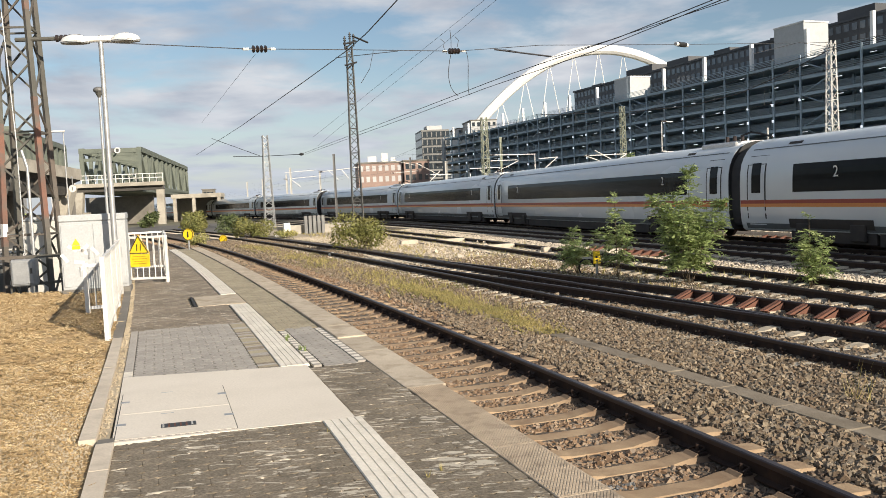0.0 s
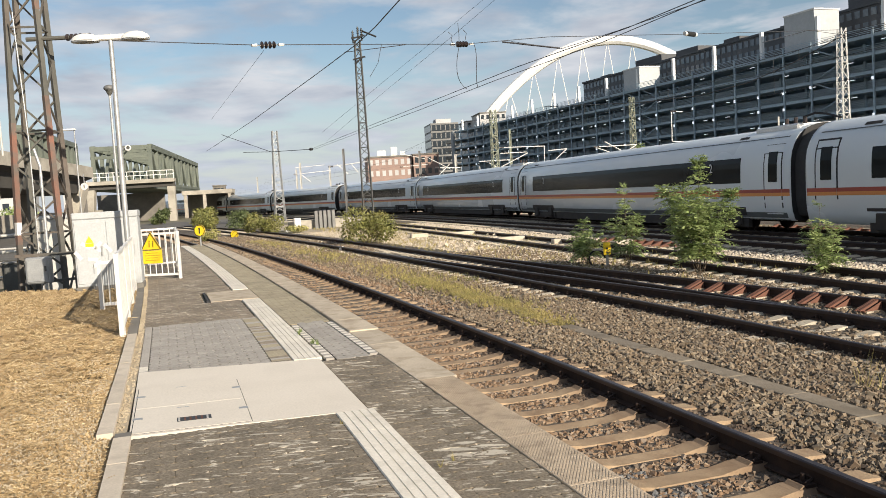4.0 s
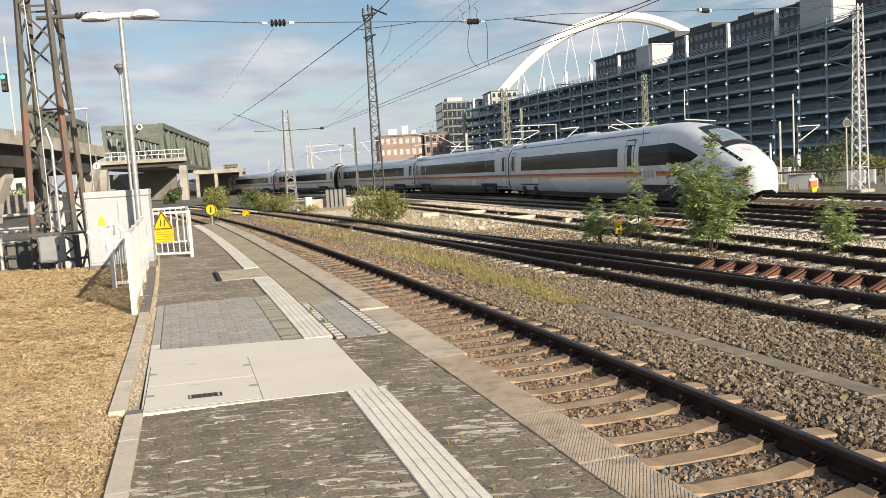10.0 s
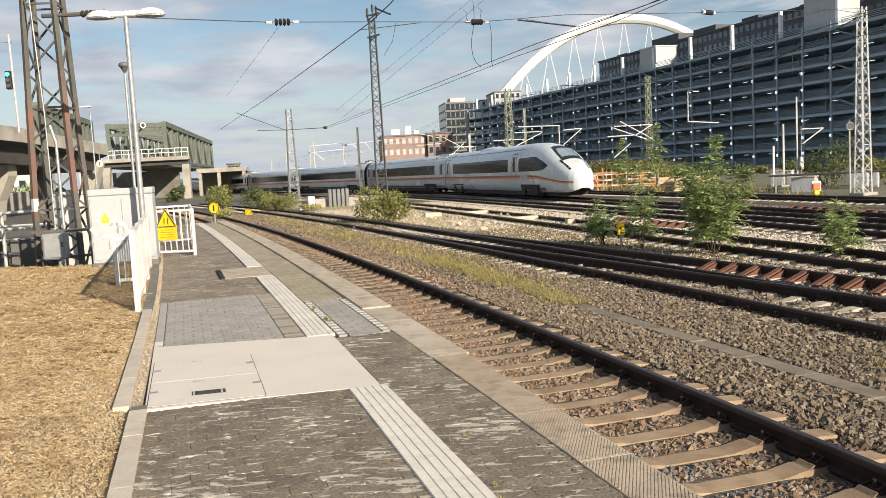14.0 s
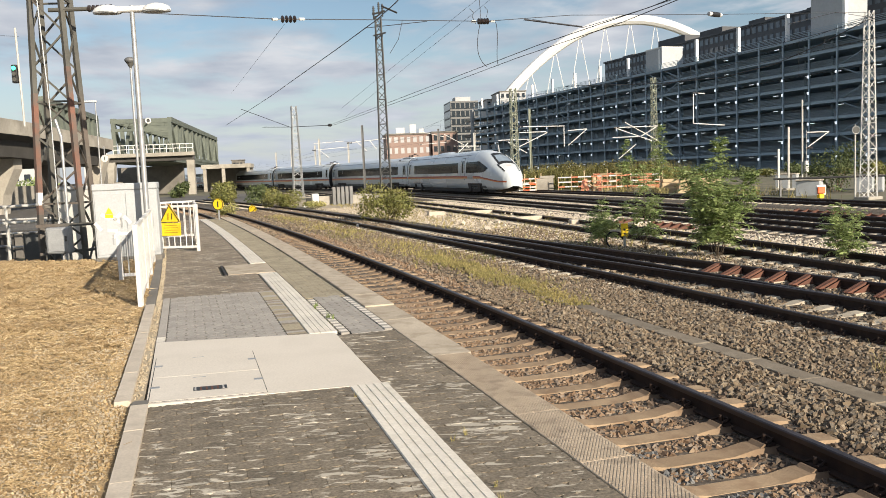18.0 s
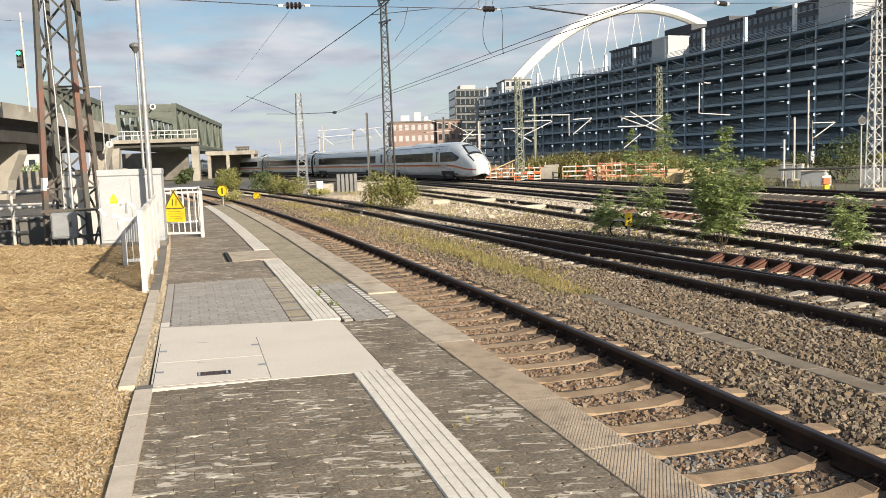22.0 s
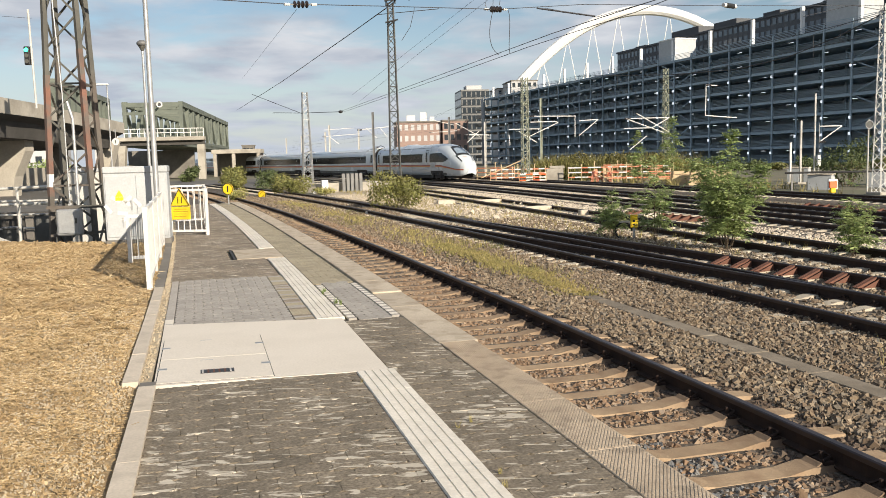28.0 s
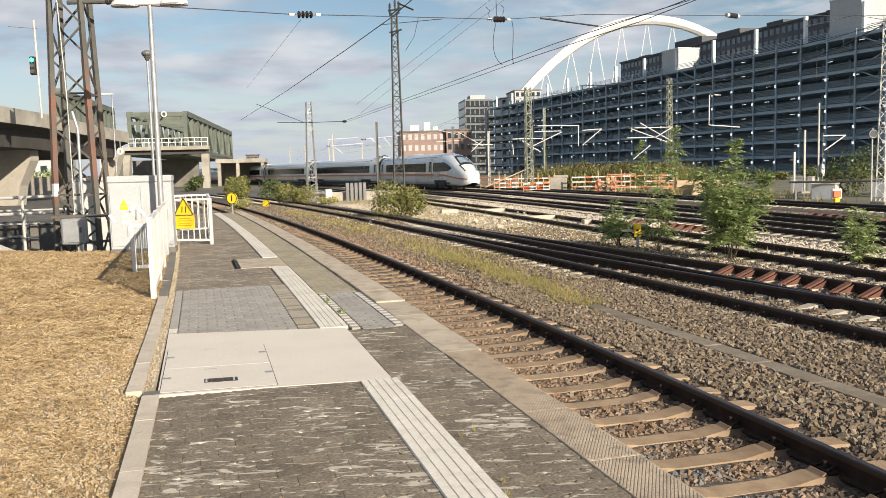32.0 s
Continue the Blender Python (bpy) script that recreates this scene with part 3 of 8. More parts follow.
def clip_mesh():
    """The bent spring clip and its shoulder beside a rail's foot."""
    bm = B()
    box(bm, -0.03, 0.05, -0.09, 0.09, -0.002, 0.024)
    tube(bm, [(0.05, -0.07, 0.03), (-0.035, -0.05, 0.05), (-0.035, 0.05, 0.05), (0.05, 0.07, 0.03)], 0.011, 5)
    cyl(bm, (0.01, 0, 0.05), 0.018, 0.06, 6)
    return mesh_of(bm, "rail_clip", M["rail"])


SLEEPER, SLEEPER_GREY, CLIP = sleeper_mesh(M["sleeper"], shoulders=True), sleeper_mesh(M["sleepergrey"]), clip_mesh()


def lay_track(name, place, a, b, label, mesh, spacing=0.6, clips=0.0, rails=True, bed=2.2, far=1e9):
    """A track along place(y, offset, z) from y = a to b."""
    track = thing(name, (0, 0, 0), label, "railway track", "railway tracks", "structure")
    n = max(8, int((b - a) / 4))
    if bed:
        bm = B()
        sweep(bm, [place(y, 0, BED) for y in steps(a, b, n)], [(-bed - 0.4, -0.10), (bed + 0.4, -0.10), (bed, 0.0), (-bed, 0.0)])
        part("ballast_bed", bm, M["ballastbed"], track)
    if rails:
        for o in (-0.7535, 0.7535):
            rail([place(y, o, RH) for y in steps(a, b, n * 2)], track)
    y, made = a, 0
    rest = B()
    while y < b:
        p, q = place(y, 0), place(y + 0.1, 0)
        d = (q - p).normalized()
        rz = math.degrees(math.atan2(-d.x, d.y))
        m = pose(p.x, p.y, BED + 0.018, 0, 0, rz)
        if made < 290 and y < far:
            piece("sleeper", mesh, track, m @ pose(random.uniform(-.01, .01), 0, random.uniform(-.006, .006), 0, 0, random.uniform(-.5, .5)))
            made += 1
            if y < clips:
                for o in (-0.7535, 0.7535):
                    for s in (-1, 1):
                        piece("rail_clip", CLIP, track, m @ pose(o + s * 0.085, 0, 0.024, 0, 0, 0 if s > 0 else 180))
        else:
            box(rest, -1.3, 1.3, -0.13, 0.13, -0.15, 0.012, m)
        y += spacing * d.y
    if len(rest.verts):
        tagged(part("sleepers", rest, mesh.materials[0], track), kind="stuff")
    else:
        rest.free()
    return track


def place1(y, o, z=0.0):
    return P(y, o - 0.7535, z)


START = 0.455
for _ in range(18):
    START -= 0.59 / math.hypot(1, 0.274 + 0.0022 * START)
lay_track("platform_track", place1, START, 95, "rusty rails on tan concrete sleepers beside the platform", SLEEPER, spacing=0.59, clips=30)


# the second track and its turnout
def xa(y):
    """The near rail of the second track."""
    return 8.30 - 0.2804 * y - 0.00107 * y * y


def place2(y, o, z=0.0):
    d = -0.2804 - 0.00214 * y
    k = math.hypot(1, d)
    return Vector((xa(y) + (o + 0.7535) / k, y - (o + 0.7535) * d / k, z))


lay_track("second_track", place2, -9.5, 95, "dark rusty rails of the second track with a turnout", SLEEPER_GREY, clips=22)


def place3(y, o, z=0.0):
    """The branch that leaves the second track towards the camera."""
    k = 33.0 - y
    off = 0.0 if k < 0 else 0.0066 * k * k if k < 6.4 else 0.27 + 0.0845 * (k - 6.4)
    return place2(y, o + off, z)


def turnout():
    track = thing("branch_track", (0, 0, 0), "diverging rusty rails with red-brown guard brackets", "railway track", "railway tracks", "structure")
    for o in (-0.7535, 0.7535):
        rail([place3(y, o, RH + 0.003) for y in steps(-9.5, 32.5, 48)], track)
    bm = B()
    # two sloping bars and a gusset plate before them
    for h0 in (-0.075, -0.005):
        prism(bm, [(-0.46, -0.15), (-0.03, 0.0), (-0.03, -0.04), (-0.40, -0.17)], h0, h0 + 0.045, pose(0, 0, 0, 90, 0, 0))
    prism(bm, [(-0.36, -0.15), (-0.03, -0.03), (-0.03, -0.15)], 0.085, 0.10, pose(0, 0, 0, 90, 0, 0))
    box(bm, -0.42, -0.03, -0.10, 0.08, -0.172, -0.152)
    me = mesh_of(bm, "bracket", M["redrust"])
    bm = B()
    box(bm, -0.40, 0.45, -0.13, 0.13, -0.15, 0.012)
    ext = mesh_of(bm, "sleeper_extension", M["sleepergrey"])
    y = 6.4
    while y < 30:
        p, q = place3(y, 0.74, RH), place3(y + 0.1, 0.74, RH)
        rz = math.degrees(math.atan2(-(q - p).x, (q - p).y))
        if y < 17.2:
            piece("bracket", me, track, pose(p.x, p.y, p.z, 0, 0, rz))
        piece("sleeper_extension", ext, track, pose(p.x, p.y, BED + 0.016, 0, 0, rz))
        y += 0.575


turnout()
lay_track("yard_track", lambda y, o, z=0.0: T(y, o - 9.3 - 0.012 * (y - 20), z), -8, 130, "dark yard track with pale sleeper ends", SLEEPER_GREY, far=70, bed=1.45)
lay_track("yard_track", lambda y, o, z=0.0: T(y, o - 4.7, z), -8, 200, "dark yard track with pale sleeper ends", SLEEPER_GREY, far=70)


def place_main(y, o, z=0.0):
    d = (xm(y + 0.1) - xm(y - 0.1)) / 0.2
    k = math.hypot(1, d)
    return Vector((xm(y) + o / k, y - o * d / k, z))


lay_track("main_track", place_main, -60, 420, "main line track that carries the express train", SLEEPER_GREY, far=70)
lay_track("outer_track", lambda y, o, z=0.0: T(y, o + 5.0, z), -8, 300, "rusty outer track beyond the train", SLEEPER_GREY, far=70)

# ---- platform ----


def strip(y0, y1, o0, o1, z, n=12):
    """The outline of a stretch of the platform."""
    return [tuple(P(y, o1, 0)[:2]) for y in steps(y0, y1, n)] + [tuple(P(y, o0, 0)[:2]) for y in steps(y1, y0, n)]


EDGE = -2.15


def platform():
    pl = thing("platform", (0, 0, 0), "low railway platform with weathered grey pavers", "platform", kind="structure")
    bm = B()
    prism(bm, strip(-8, 36.5, -4.93, EDGE - 0.02, 0, 24), -0.95, -0.045)
    part("platform_body", bm, M["darkconcrete"], pl)
    bm = B()
    prism(bm, strip(-8, 36.4, -4.92, EDGE - 0.03, 0, 24), -0.044, -0.026)
    part("joint_bed", bm, M["joint"], pl)
    return pl


PLATFORM = platform()

# the grassy bank beside the platform
bm = B()
pts = [P(-8, -4.93), P(4, -4.93), P(7.4, -4.93), P(7.6, -5.04), P(10, -5.04), P(14, -5.05), P(17.5, -5.2), (-7.0, 17.9, 0), (-10.0, 18.9, 0), (-14, 20.0, 0), (-24, 22, 0), (-24, -8, 0)]
prism(bm, [(p[0], p[1]) for p in pts], -1.2, -0.012)
tagged(part("bank", bm, M["straw"]), "bank covered with dry straw mulch", "ground", kind="structure")

# ---- the express train ----
# x runs along the car (towards the tail cab), y across, z up from the rail head
PROFILE = [(1.20, 0.46), (1.31, 0.54), (1.385, 0.80), (1.42, 1.15), (1.425, 1.6), (1.42, 2.1), (1.40, 2.5), (1.34, 2.82), (1.235, 3.07), (1.08, 3.31), (0.86, 3.51),
           (0.58, 3.64), (0.28, 3.71), (0.0, 3.73)]
PZ = [p[1] for p in PROFILE]
PY = [p[0] for p in PROFILE]
PITCH = 30.14  # from one gangway to the next
NOSE = 30.58


def nose_dims(d):
    """Width factor, top and bottom of the body at d metres behind the nose's tip."""
    w = np.interp(d, [0.26, 0.34, 0.50, 0.82, 1.28, 1.95, 2.9, 4.0, 5.5], [0.16, 0.30, 0.45, 0.60, 0.72, 0.815, 0.905, 0.965, 1.0])
    top = np.interp(d, [0.26, 0.34, 0.54, 0.90, 1.38, 1.95, 2.7, 3.45, 4.3, 5.2, 6.4, 8.0], [1.30, 1.50, 1.72, 1.96, 2.19, 2.46, 2.80, 3.11, 3.38, 3.55, 3.68, 3.73])
    low = np.interp(d, [0.26, 0.36, 0.6, 1.1, 2.0], [0.66, 0.57, 0.47, 0.41, 0.40])
    return w, top, low


def section(d):
    w, top, low = nose_dims(d)
    k = (top - low) / (3.73 - 0.46)
    return [(y * w, low + (z - 0.46) * k) for y, z in PROFILE]


def side_y(d, z):
    s = section(d)
    return np.interp(z, [p[1] for p in s], [p[0] for p in s])


def top_z(d, y):
    s = section(d)[::-1]
    return np.interp(abs(y), [p[0] for p in s], [p[1] for p in s])


def loft(bm, rows):
    vs = [[bm.verts.new(p) for p in r] for r in rows]
    for a, b in zip(vs, vs[1:]):
        for i in range(len(a) - 1):
            bm.faces.new((a[i], a[i + 1], b[i + 1], b[i]))
    return vs


def full(sec):
    return [(-y, z) for y, z in sec] + [(y, z) for y, z in sec[::-1][1:]]


def side_patch(bm, x0, x1, z0, z1, sgn, out=0.006, nose=False, n=2, m=4):
    rows = []
    for x in steps(x0, x1, n):
        r = []
        for z in steps(z0, z1, m):
            y = side_y(NOSE - x, z) if nose else np.interp(z, PZ, PY)
            r.append((x, sgn * (y + out), z))
        rows.append(r if sgn < 0 else r[::-1])
    loft(bm, rows)
    return bm


def bogie(car, x):
    bm = B()
    box(bm, x - 1.5, x + 1.5, -1.05, 1.05, 0.45, 0.75)
    for s in (-1, 1):
        box(bm, x - 1.75, x + 1.75, s * 1.02 - 0.1, s * 1.02 + 0.1, 0.42, 0.68)
        box(bm, x - 1.9, x + 1.9, s * 1.22 - 0.08, s * 1.22 + 0.08, 0.18, 0.52)
        for dx in (-1.25, 1.25):
            box(bm, x + dx - 0.32, x + dx + 0.32, s * 1.36 - 0.06, s * 1.36 + 0.06, 0.25, 0.78, bevel=0.04)
        box(bm, x - 0.35, x + 0.35, s * 1.1 - 0.12, s * 1.1 + 0.12, 0.55, 0.95)
    b = part("bogie", bm, M["under"], car, "dark grimy bogie frame")
    for dx in (-1.25, 1.25):
        for s in (-1, 1):
            bm = B()
            cyl(bm, (x + dx, s * 0.75, 0.46), 0.46, 0.13, 20, "Y")
            cyl(bm, (x + dx, s * 0.80, 0.46), 0.16, 0.2, 10, "Y")
            part("wheel", bm, M["rail"], b)


def door(car, x, sgn, nose=False):
    bm = B()
    side_patch(bm, x - 0.54, x + 0.54, 0.62, 3.10, sgn, 0.004, nose, 2, 8)
    fr = part("door", bm, M["rubber"], car, "door with a dark seal")
    bm = B()
    side_patch(bm, x - 0.475, x + 0.475, 0.68, 3.04, sgn, 0.010, nose, 2, 8)
    part("door_leaf", bm, M["train"], fr)
    bm = B()
    side_patch(bm, x - 0.26, x + 0.26, 1.80, 2.84, sgn, 0.016, nose, 1, 5)
    part("door_window", bm, M["trainglass"], fr, "narrow dark window")
    for z0, z1, mm, nm in ((1.425, 1.55, "stripered", "red_stripe"), (1.31, 1.425, "stripeorange", "orange_stripe")):
        bm = B()
        side_patch(bm, x - 0.475, x + 0.475, z0, z1, sgn, 0.014, nose, 1, 2)
        part(nm, bm, M[mm], fr)


def details(car, x0, x1, tail):
    """What both kinds of car carry: bands, doors, skirts, running gear."""
    for s in (-1, 1):
        for z0, z1, mm, nm in ((1.425, 1.55, "stripered", "red_stripe"), (1.31, 1.425, "stripeorange", "orange_stripe")):
            bm = B()
            side_patch(bm, x0 + 0.05, x1 - (7.0 if tail else 0.05), z0, z1, s, 0.005, False, 1, 2)
            part(nm, bm, M[mm], car)
        end = x1 - (11.0 if tail else 2.95)
        w0 = x0 + 2.95
        bm = B()
        side_patch(bm, w0, end, 1.80, 2.72, s, 0.005, False, 1, 5)
        band = part("window_band", bm, M["trainglass"], car, "dark glossy ribbon of windows")
        n = int((end - w0) / 1.9)
        for i in range(1, n):
            x = w0 + (end - w0) * i / n
            bm = B()
            side_patch(bm, x - 0.012, x + 0.012, 1.82, 2.70, s, 0.0065, False, 1, 4)
            part("pillar", bm, M["trainglass"], band)
        door(car, x0 + 0.98, s)
        if tail:
            door(car, x1 - 9.59, s)
        else:
            door(car, x1 - 0.98, s)
        # dark band that paints in the shade of the inward-curving side
        for a, b in ((x0 + 0.3, x1 - (8.2 if tail else 0.3)),):
            bm = B()
            side_patch(bm, a, b, 0.465, 0.74, s, 0.006, False, 1, 3)
            part("skirt", bm, M["shadeseam"], car, "dark grey for low shade and seams")
        # grilles and hatches on the lower side
        for i in range(5):
            x = x0 + 8.2 + i * 2.6
            bm = B()
            side_patch(bm, x, x + 1.5, 0.86, 1.14, s, 0.005, False, 1, 2)
            part("service_hatch", bm, M["train"], car)
        # raised line along the roof's shoulder
        bm = B()
        side_patch(bm, x0 + 0.4, x1 - (8 if tail else 0.4), 3.31, 3.345, s, 0.008, False, 1, 1)
        part("roof_seam", bm, M["shadeseam"], car)
    bm = B()
    box(bm, x0 + 6.6, x1 - (8.2 if tail else 6.6), -1.27, 1.27, 0.14, 0.52)
    part("underframe", bm, M["under"], car)
    # dark cut-outs over the wheels
    for s in (-1, 1):
        for c, w in ((x0 + 4.6, 1.9), (x1 - (6.4 if tail else 4.6), 1.9)):
            bm = B()
            side_patch(bm, c - w, c + w, 0.47, 0.92, s, 0.009, tail and c > 10, 6, 3)
            part("wheel_arch", bm, M["under"], car, "dark opening over the bogie")
    if tail:
        for s in (-1, 1):
            # the same painted shade low on the cab's side
            bm = B()
            side_patch(bm, x1 - 8.2, x1 - 3.6, 0.45, 0.72, s, 0.007, True, 20, 3)
            part("skirt", bm, M["shadeseam"], car, "dark grey for low shade and seams")
            # dark seams of the cab's shell
            for xa, xb in ((9.0, 8.35), (6.6, 5.6)):
                bm = B()
                rows = []
                for f in steps(0, 1, 14):
                    d, z = xa + (xb - xa) * f - 0.35 * math.sin(f * 3.1), (3.5 - 0.9 * f) if xa > 8 else (1.78 - 0.95 * f)
                    r = [(x1 - d - k, s * (side_y(d, z) + 0.011), z) for k in (-0.022, 0.022)]
                    rows.append(r if s > 0 else r[::-1])
                loft(bm, rows)
                part("shell_seam", bm, M["rubber"], car)
            # plain grey lettering blocks on a patch between the stripes
            bm = B()
            side_patch(bm, x1 - 8.25, x1 - 6.75, 1.22, 1.64, s, 0.014, True, 2, 3)
            pt = part("letter_panel", bm, M["train"], car)
            for k in range(3):
                bm = B()
                side_patch(bm, x1 - 8.05 + 0.40 * k, x1 - 7.75 + 0.40 * k, 1.24, 1.61, s, 0.018, True, 1, 2)
                part("letter_block", bm, M["trainskirt"], pt)
        bm = B()
        box(bm, x1 - 8.4, x1 - 2.2, -1.0, 1.0, 0.16, 0.46)
        part("underframe", bm, M["under"], car)
    bogie(car, x0 + 4.6)
    bogie(car, x1 - (6.4 if tail else 4.6))
    # roof boxes
    for a, b in ((x0 + 8.4, x0 + 14.0),) if tail else ():
        bm = B()
        loft(bm, [[(x, y * 0.80, z + h * (1 if z > 3.38 else 0)) for y, z in full([p for p in PROFILE if p[1] > 3.2])]
                  for x, h in ((a, -0.05), (a + 0.9, 0.05), (a + 1.9, 0.14), (b - 1.2, 0.14), (b, -0.05))])
        part("roof_unit", bm, M["train"], car, "smooth low fairing on the roof", smooth=True)
    if not tail:
        bm = B()
        box(bm, x1 - 3.0, x1 - 0.5, -0.7, 0.7, 3.54, 3.77, bevel=0.06)
        part("roof_recess", bm, M["whitesteel"], car, "pale roof equipment beside the gangway")
        for k in range(3):
            bm = B()
            cyl(bm, (x1 - 0.4 - 0.5 * k, -0.5, 3.86), 0.07, 0.24, 8, "Z")
            part("roof_insulator", bm, M["porcelain"], car)
        bm = B()
        tube(bm, [(x1 - 0.4, -0.5, 3.96), (x1 + 0.1, -0.45, 4.04), (x1 + 0.6, -0.4, 3.96), (x1 + 1.3, -0.4, 3.78)], 0.04, 5)
        part("roof_cable", bm, M["rubber"], car)
    for s in (-1, 1):
        bm = B()
        side_patch(bm, x0 + 2.2, x0 + 2.9, 3.40, 3.49, s, 0.012, False, 1, 1)
        part("roof_vent", bm, M["under"], car)
        if not tail:
            bm = B()
            side_patch(bm, x1 - 3.6, x1 - 3.0, 3.40, 3.49, s, 0.012, False, 1, 1)
            part("roof_vent", bm, M["under"], car)
    bm = B()
    rows = []
    for x in (x0 - 0.72, x0 - 0.36, x0 + 0.02):
        rows.append([(x, y * 0.90, 0.62 + (z - 0.46) * 0.90) for y, z in full(PROFILE)])
    loft(bm, rows)
    part("gangway", bm, M["rubber"], car, "black rubber gangway bellows")
    for x, sg in ((x0 - 0.004, 1), (x1 + 0.004, -1)):
        if tail and sg < 0:
            continue
        bm = B()
        bm.faces.new([bm.verts.new((x, y * 0.985, z)) for y, z in full(PROFILE)])
        part("end_wall", bm, M["rubber"], car, "black end wall")


def middle_car():
    car = thing("train_car", (0, 0, RH), "light grey high-speed train car with a red stripe", "train", "cars of the express train")
    x0, x1 = -14.69, 14.69
    bm = B()
    loft(bm, [[(x, y * k, 0.3 + (z - 0.3) * (0.97 + 0.03 * k) if k < 1 else z) for y, z in full(PROFILE)] for x, k in ((x0, 0.99), (x0 + 0.04, 1), (x1 - 0.04, 1), (x1, 0.99))])
    bm.faces.new([v for v in bm.verts if abs(v.co.x - x0) < 1e-4][::-1])
    bm.faces.new([v for v in bm.verts if abs(v.co.x - x1) < 1e-4])
    part("body", bm, M["train"], car, smooth=True)
    details(car, x0, x1, False)
    # class number beside the door
    for s, e in ((-1, -1), (-1, 1), (1, -1), (1, 1)):
        cu = bpy.data.curves.new("class_number", "FONT")
        cu.body, cu.size, cu.extrude, cu.align_x = "2", 0.50, 0.002, "CENTER"
        t = new("class_number", cu)
        t.data.materials.append(M["whitesteel"])
        t.parent = car
        t.matrix_basis = Matrix.Translation((e * 9.7, s * 1.425, 2.24)) @ (pose(0, 0, 0, 90, 0, 0) if s < 0 else pose(0, 0, 0, 90, 0, 180))
    return car


def tail_car():
    car = thing("train_end_car", (0, 0, RH), "streamlined grey high-speed train end car with a cab", "train", "cars of the express train")
    x0 = 0.45
    ds = [0.26, 0.28, 0.31] + steps(0.34, 0.8, 8) + steps(0.9, 2.0, 12) + steps(2.2, 5.6, 17) + [6.0, 6.4, 7.0, 8.0]
    bm = B()
    xs = [(x0, None), (x0 + 0.12, None)] + [(NOSE - d, d) for d in ds[::-1]]
    rows = []
    for x, d in xs:
        sec = section(d if d is not None else 9.0)
        rows.append([(x, y, z) for y, z in full(sec)])
    vs = loft(bm, rows)
    bm.faces.new(vs[0][::-1])
    bm.faces.new(vs[-1])
    part("body", bm, M["train"], car, smooth=True)
    details(car, x0, NOSE, True)
    for s in (-1, 1):
        # the stripe dips towards the tip
        for k, (h, mm, nm) in enumerate(((0.125, "stripered", "red_stripe"), (0.115, "stripeorange", "orange_stripe"))):
            bm = B()
            rows = []
            for x in steps(NOSE - 7.0, NOSE - 0.5, 60):
                d = NOSE - x
                thin = float(np.interp(d, [0.3, 3.0, 7.0], [0.45, 0.65, 1.0]))
                zt = np.interp(d, [0, 1.5, 3.0, 5.0, 7.0], [1.06, 1.13, 1.31, 1.51, 1.55]) - (0.125 * thin if k else 0)
                r = [(x, s * (side_y(d, z) + 0.010), z) for z in steps(zt - h * thin, zt, 3)]
                rows.append(r if s < 0 else r[::-1])
            loft(bm, rows)
            part(nm, bm, M[mm], car)
        # the swept side window of the cab and lounge
        bm = B()
        rows = []
        for d in steps(8.55, 3.2, 28):
            z0 = np.interp(d, [3.2, 3.7, 4.4, 8.55], [2.12, 1.90, 1.82, 1.80])
            z1 = np.interp(d, [3.2, 3.9, 5.2, 8.55], [2.16, 2.42, 2.76, 2.72])
            r = [(NOSE - d, s * (side_y(d, z) + 0.012), z) for z in steps(z0, z1, 5)]
            rows.append(r if s < 0 else r[::-1])
        loft(bm, rows)
        part("side_window", bm, M["trainglass"], car, "swept dark side window of the cab")
        # lamp clusters
        bm = B()
        rows = []
        for d in steps(2.25, 0.95, 10):
            c = np.interp(d, [0.95, 2.35], [0.58, 0.74])
            rows.append([(NOSE - d, s * y, top_z(d, y) + 0.018) for y in (steps(c, c + 0.10, 3) if s > 0 else steps(c + 0.10, c, 3))])
        loft(bm, rows)
        part("headlight", bm, M["trainglass"], car, "slanted dark lamp cluster")
        for d in (1.15, 1.45, 1.75):
            bm = B()
            y = np.interp(d, [0.95, 2.35], [0.63, 0.79])
            bmesh.ops.create_uvsphere(bm, u_segments=8, v_segments=6, radius=0.032, matrix=Matrix.Translation((NOSE - d, s * y, top_z(d, y))))
            part("lamp_lens", bm, M["whitesteel"], car)
    # windscreen: black surround and the glass in it
    for nm, d0, d1, w0, w1, out, mm in (("windscreen_surround", 4.4, 2.05, 0.56, 0.70, 0.014, "black"), ("windscreen", 3.80, 2.45, 0.44, 0.55, 0.022, "screen")):
        bm = B()
        rows = []
        for d in steps(d0, d1, 30):
            w = np.interp(d, [d1, (d0 + d1) / 2, d0], [w1, w1 * 0.97, w0])
            rows.append([(NOSE - d, y, top_z(d, y) + out) for y in steps(-w, w, 16)])
        loft(bm, rows)
        part(nm, bm, M[mm], car, smooth=True)
    bm = B()
    box(bm, NOSE - 0.36, NOSE - 0.275, -0.05, 0.05, 0.78, 0.98, bevel=0.01)
    part("coupler_hatch", bm, M["black"], car)
    bm = B()
    loft(bm, [[(NOSE - d, y, top_z(d, y) + 0.012) for y in steps(-0.2, 0.2, 4)] for d in steps(1.75, 1.5, 4)])
    part("badge", bm, M["palered"], car, "faint pale red badge")
    return car


TAIL = tail_car()
MID = middle_car()
CARS = [MID] + [copy_thing(MID, pose(0, 0, RH)) for _ in range(10)]

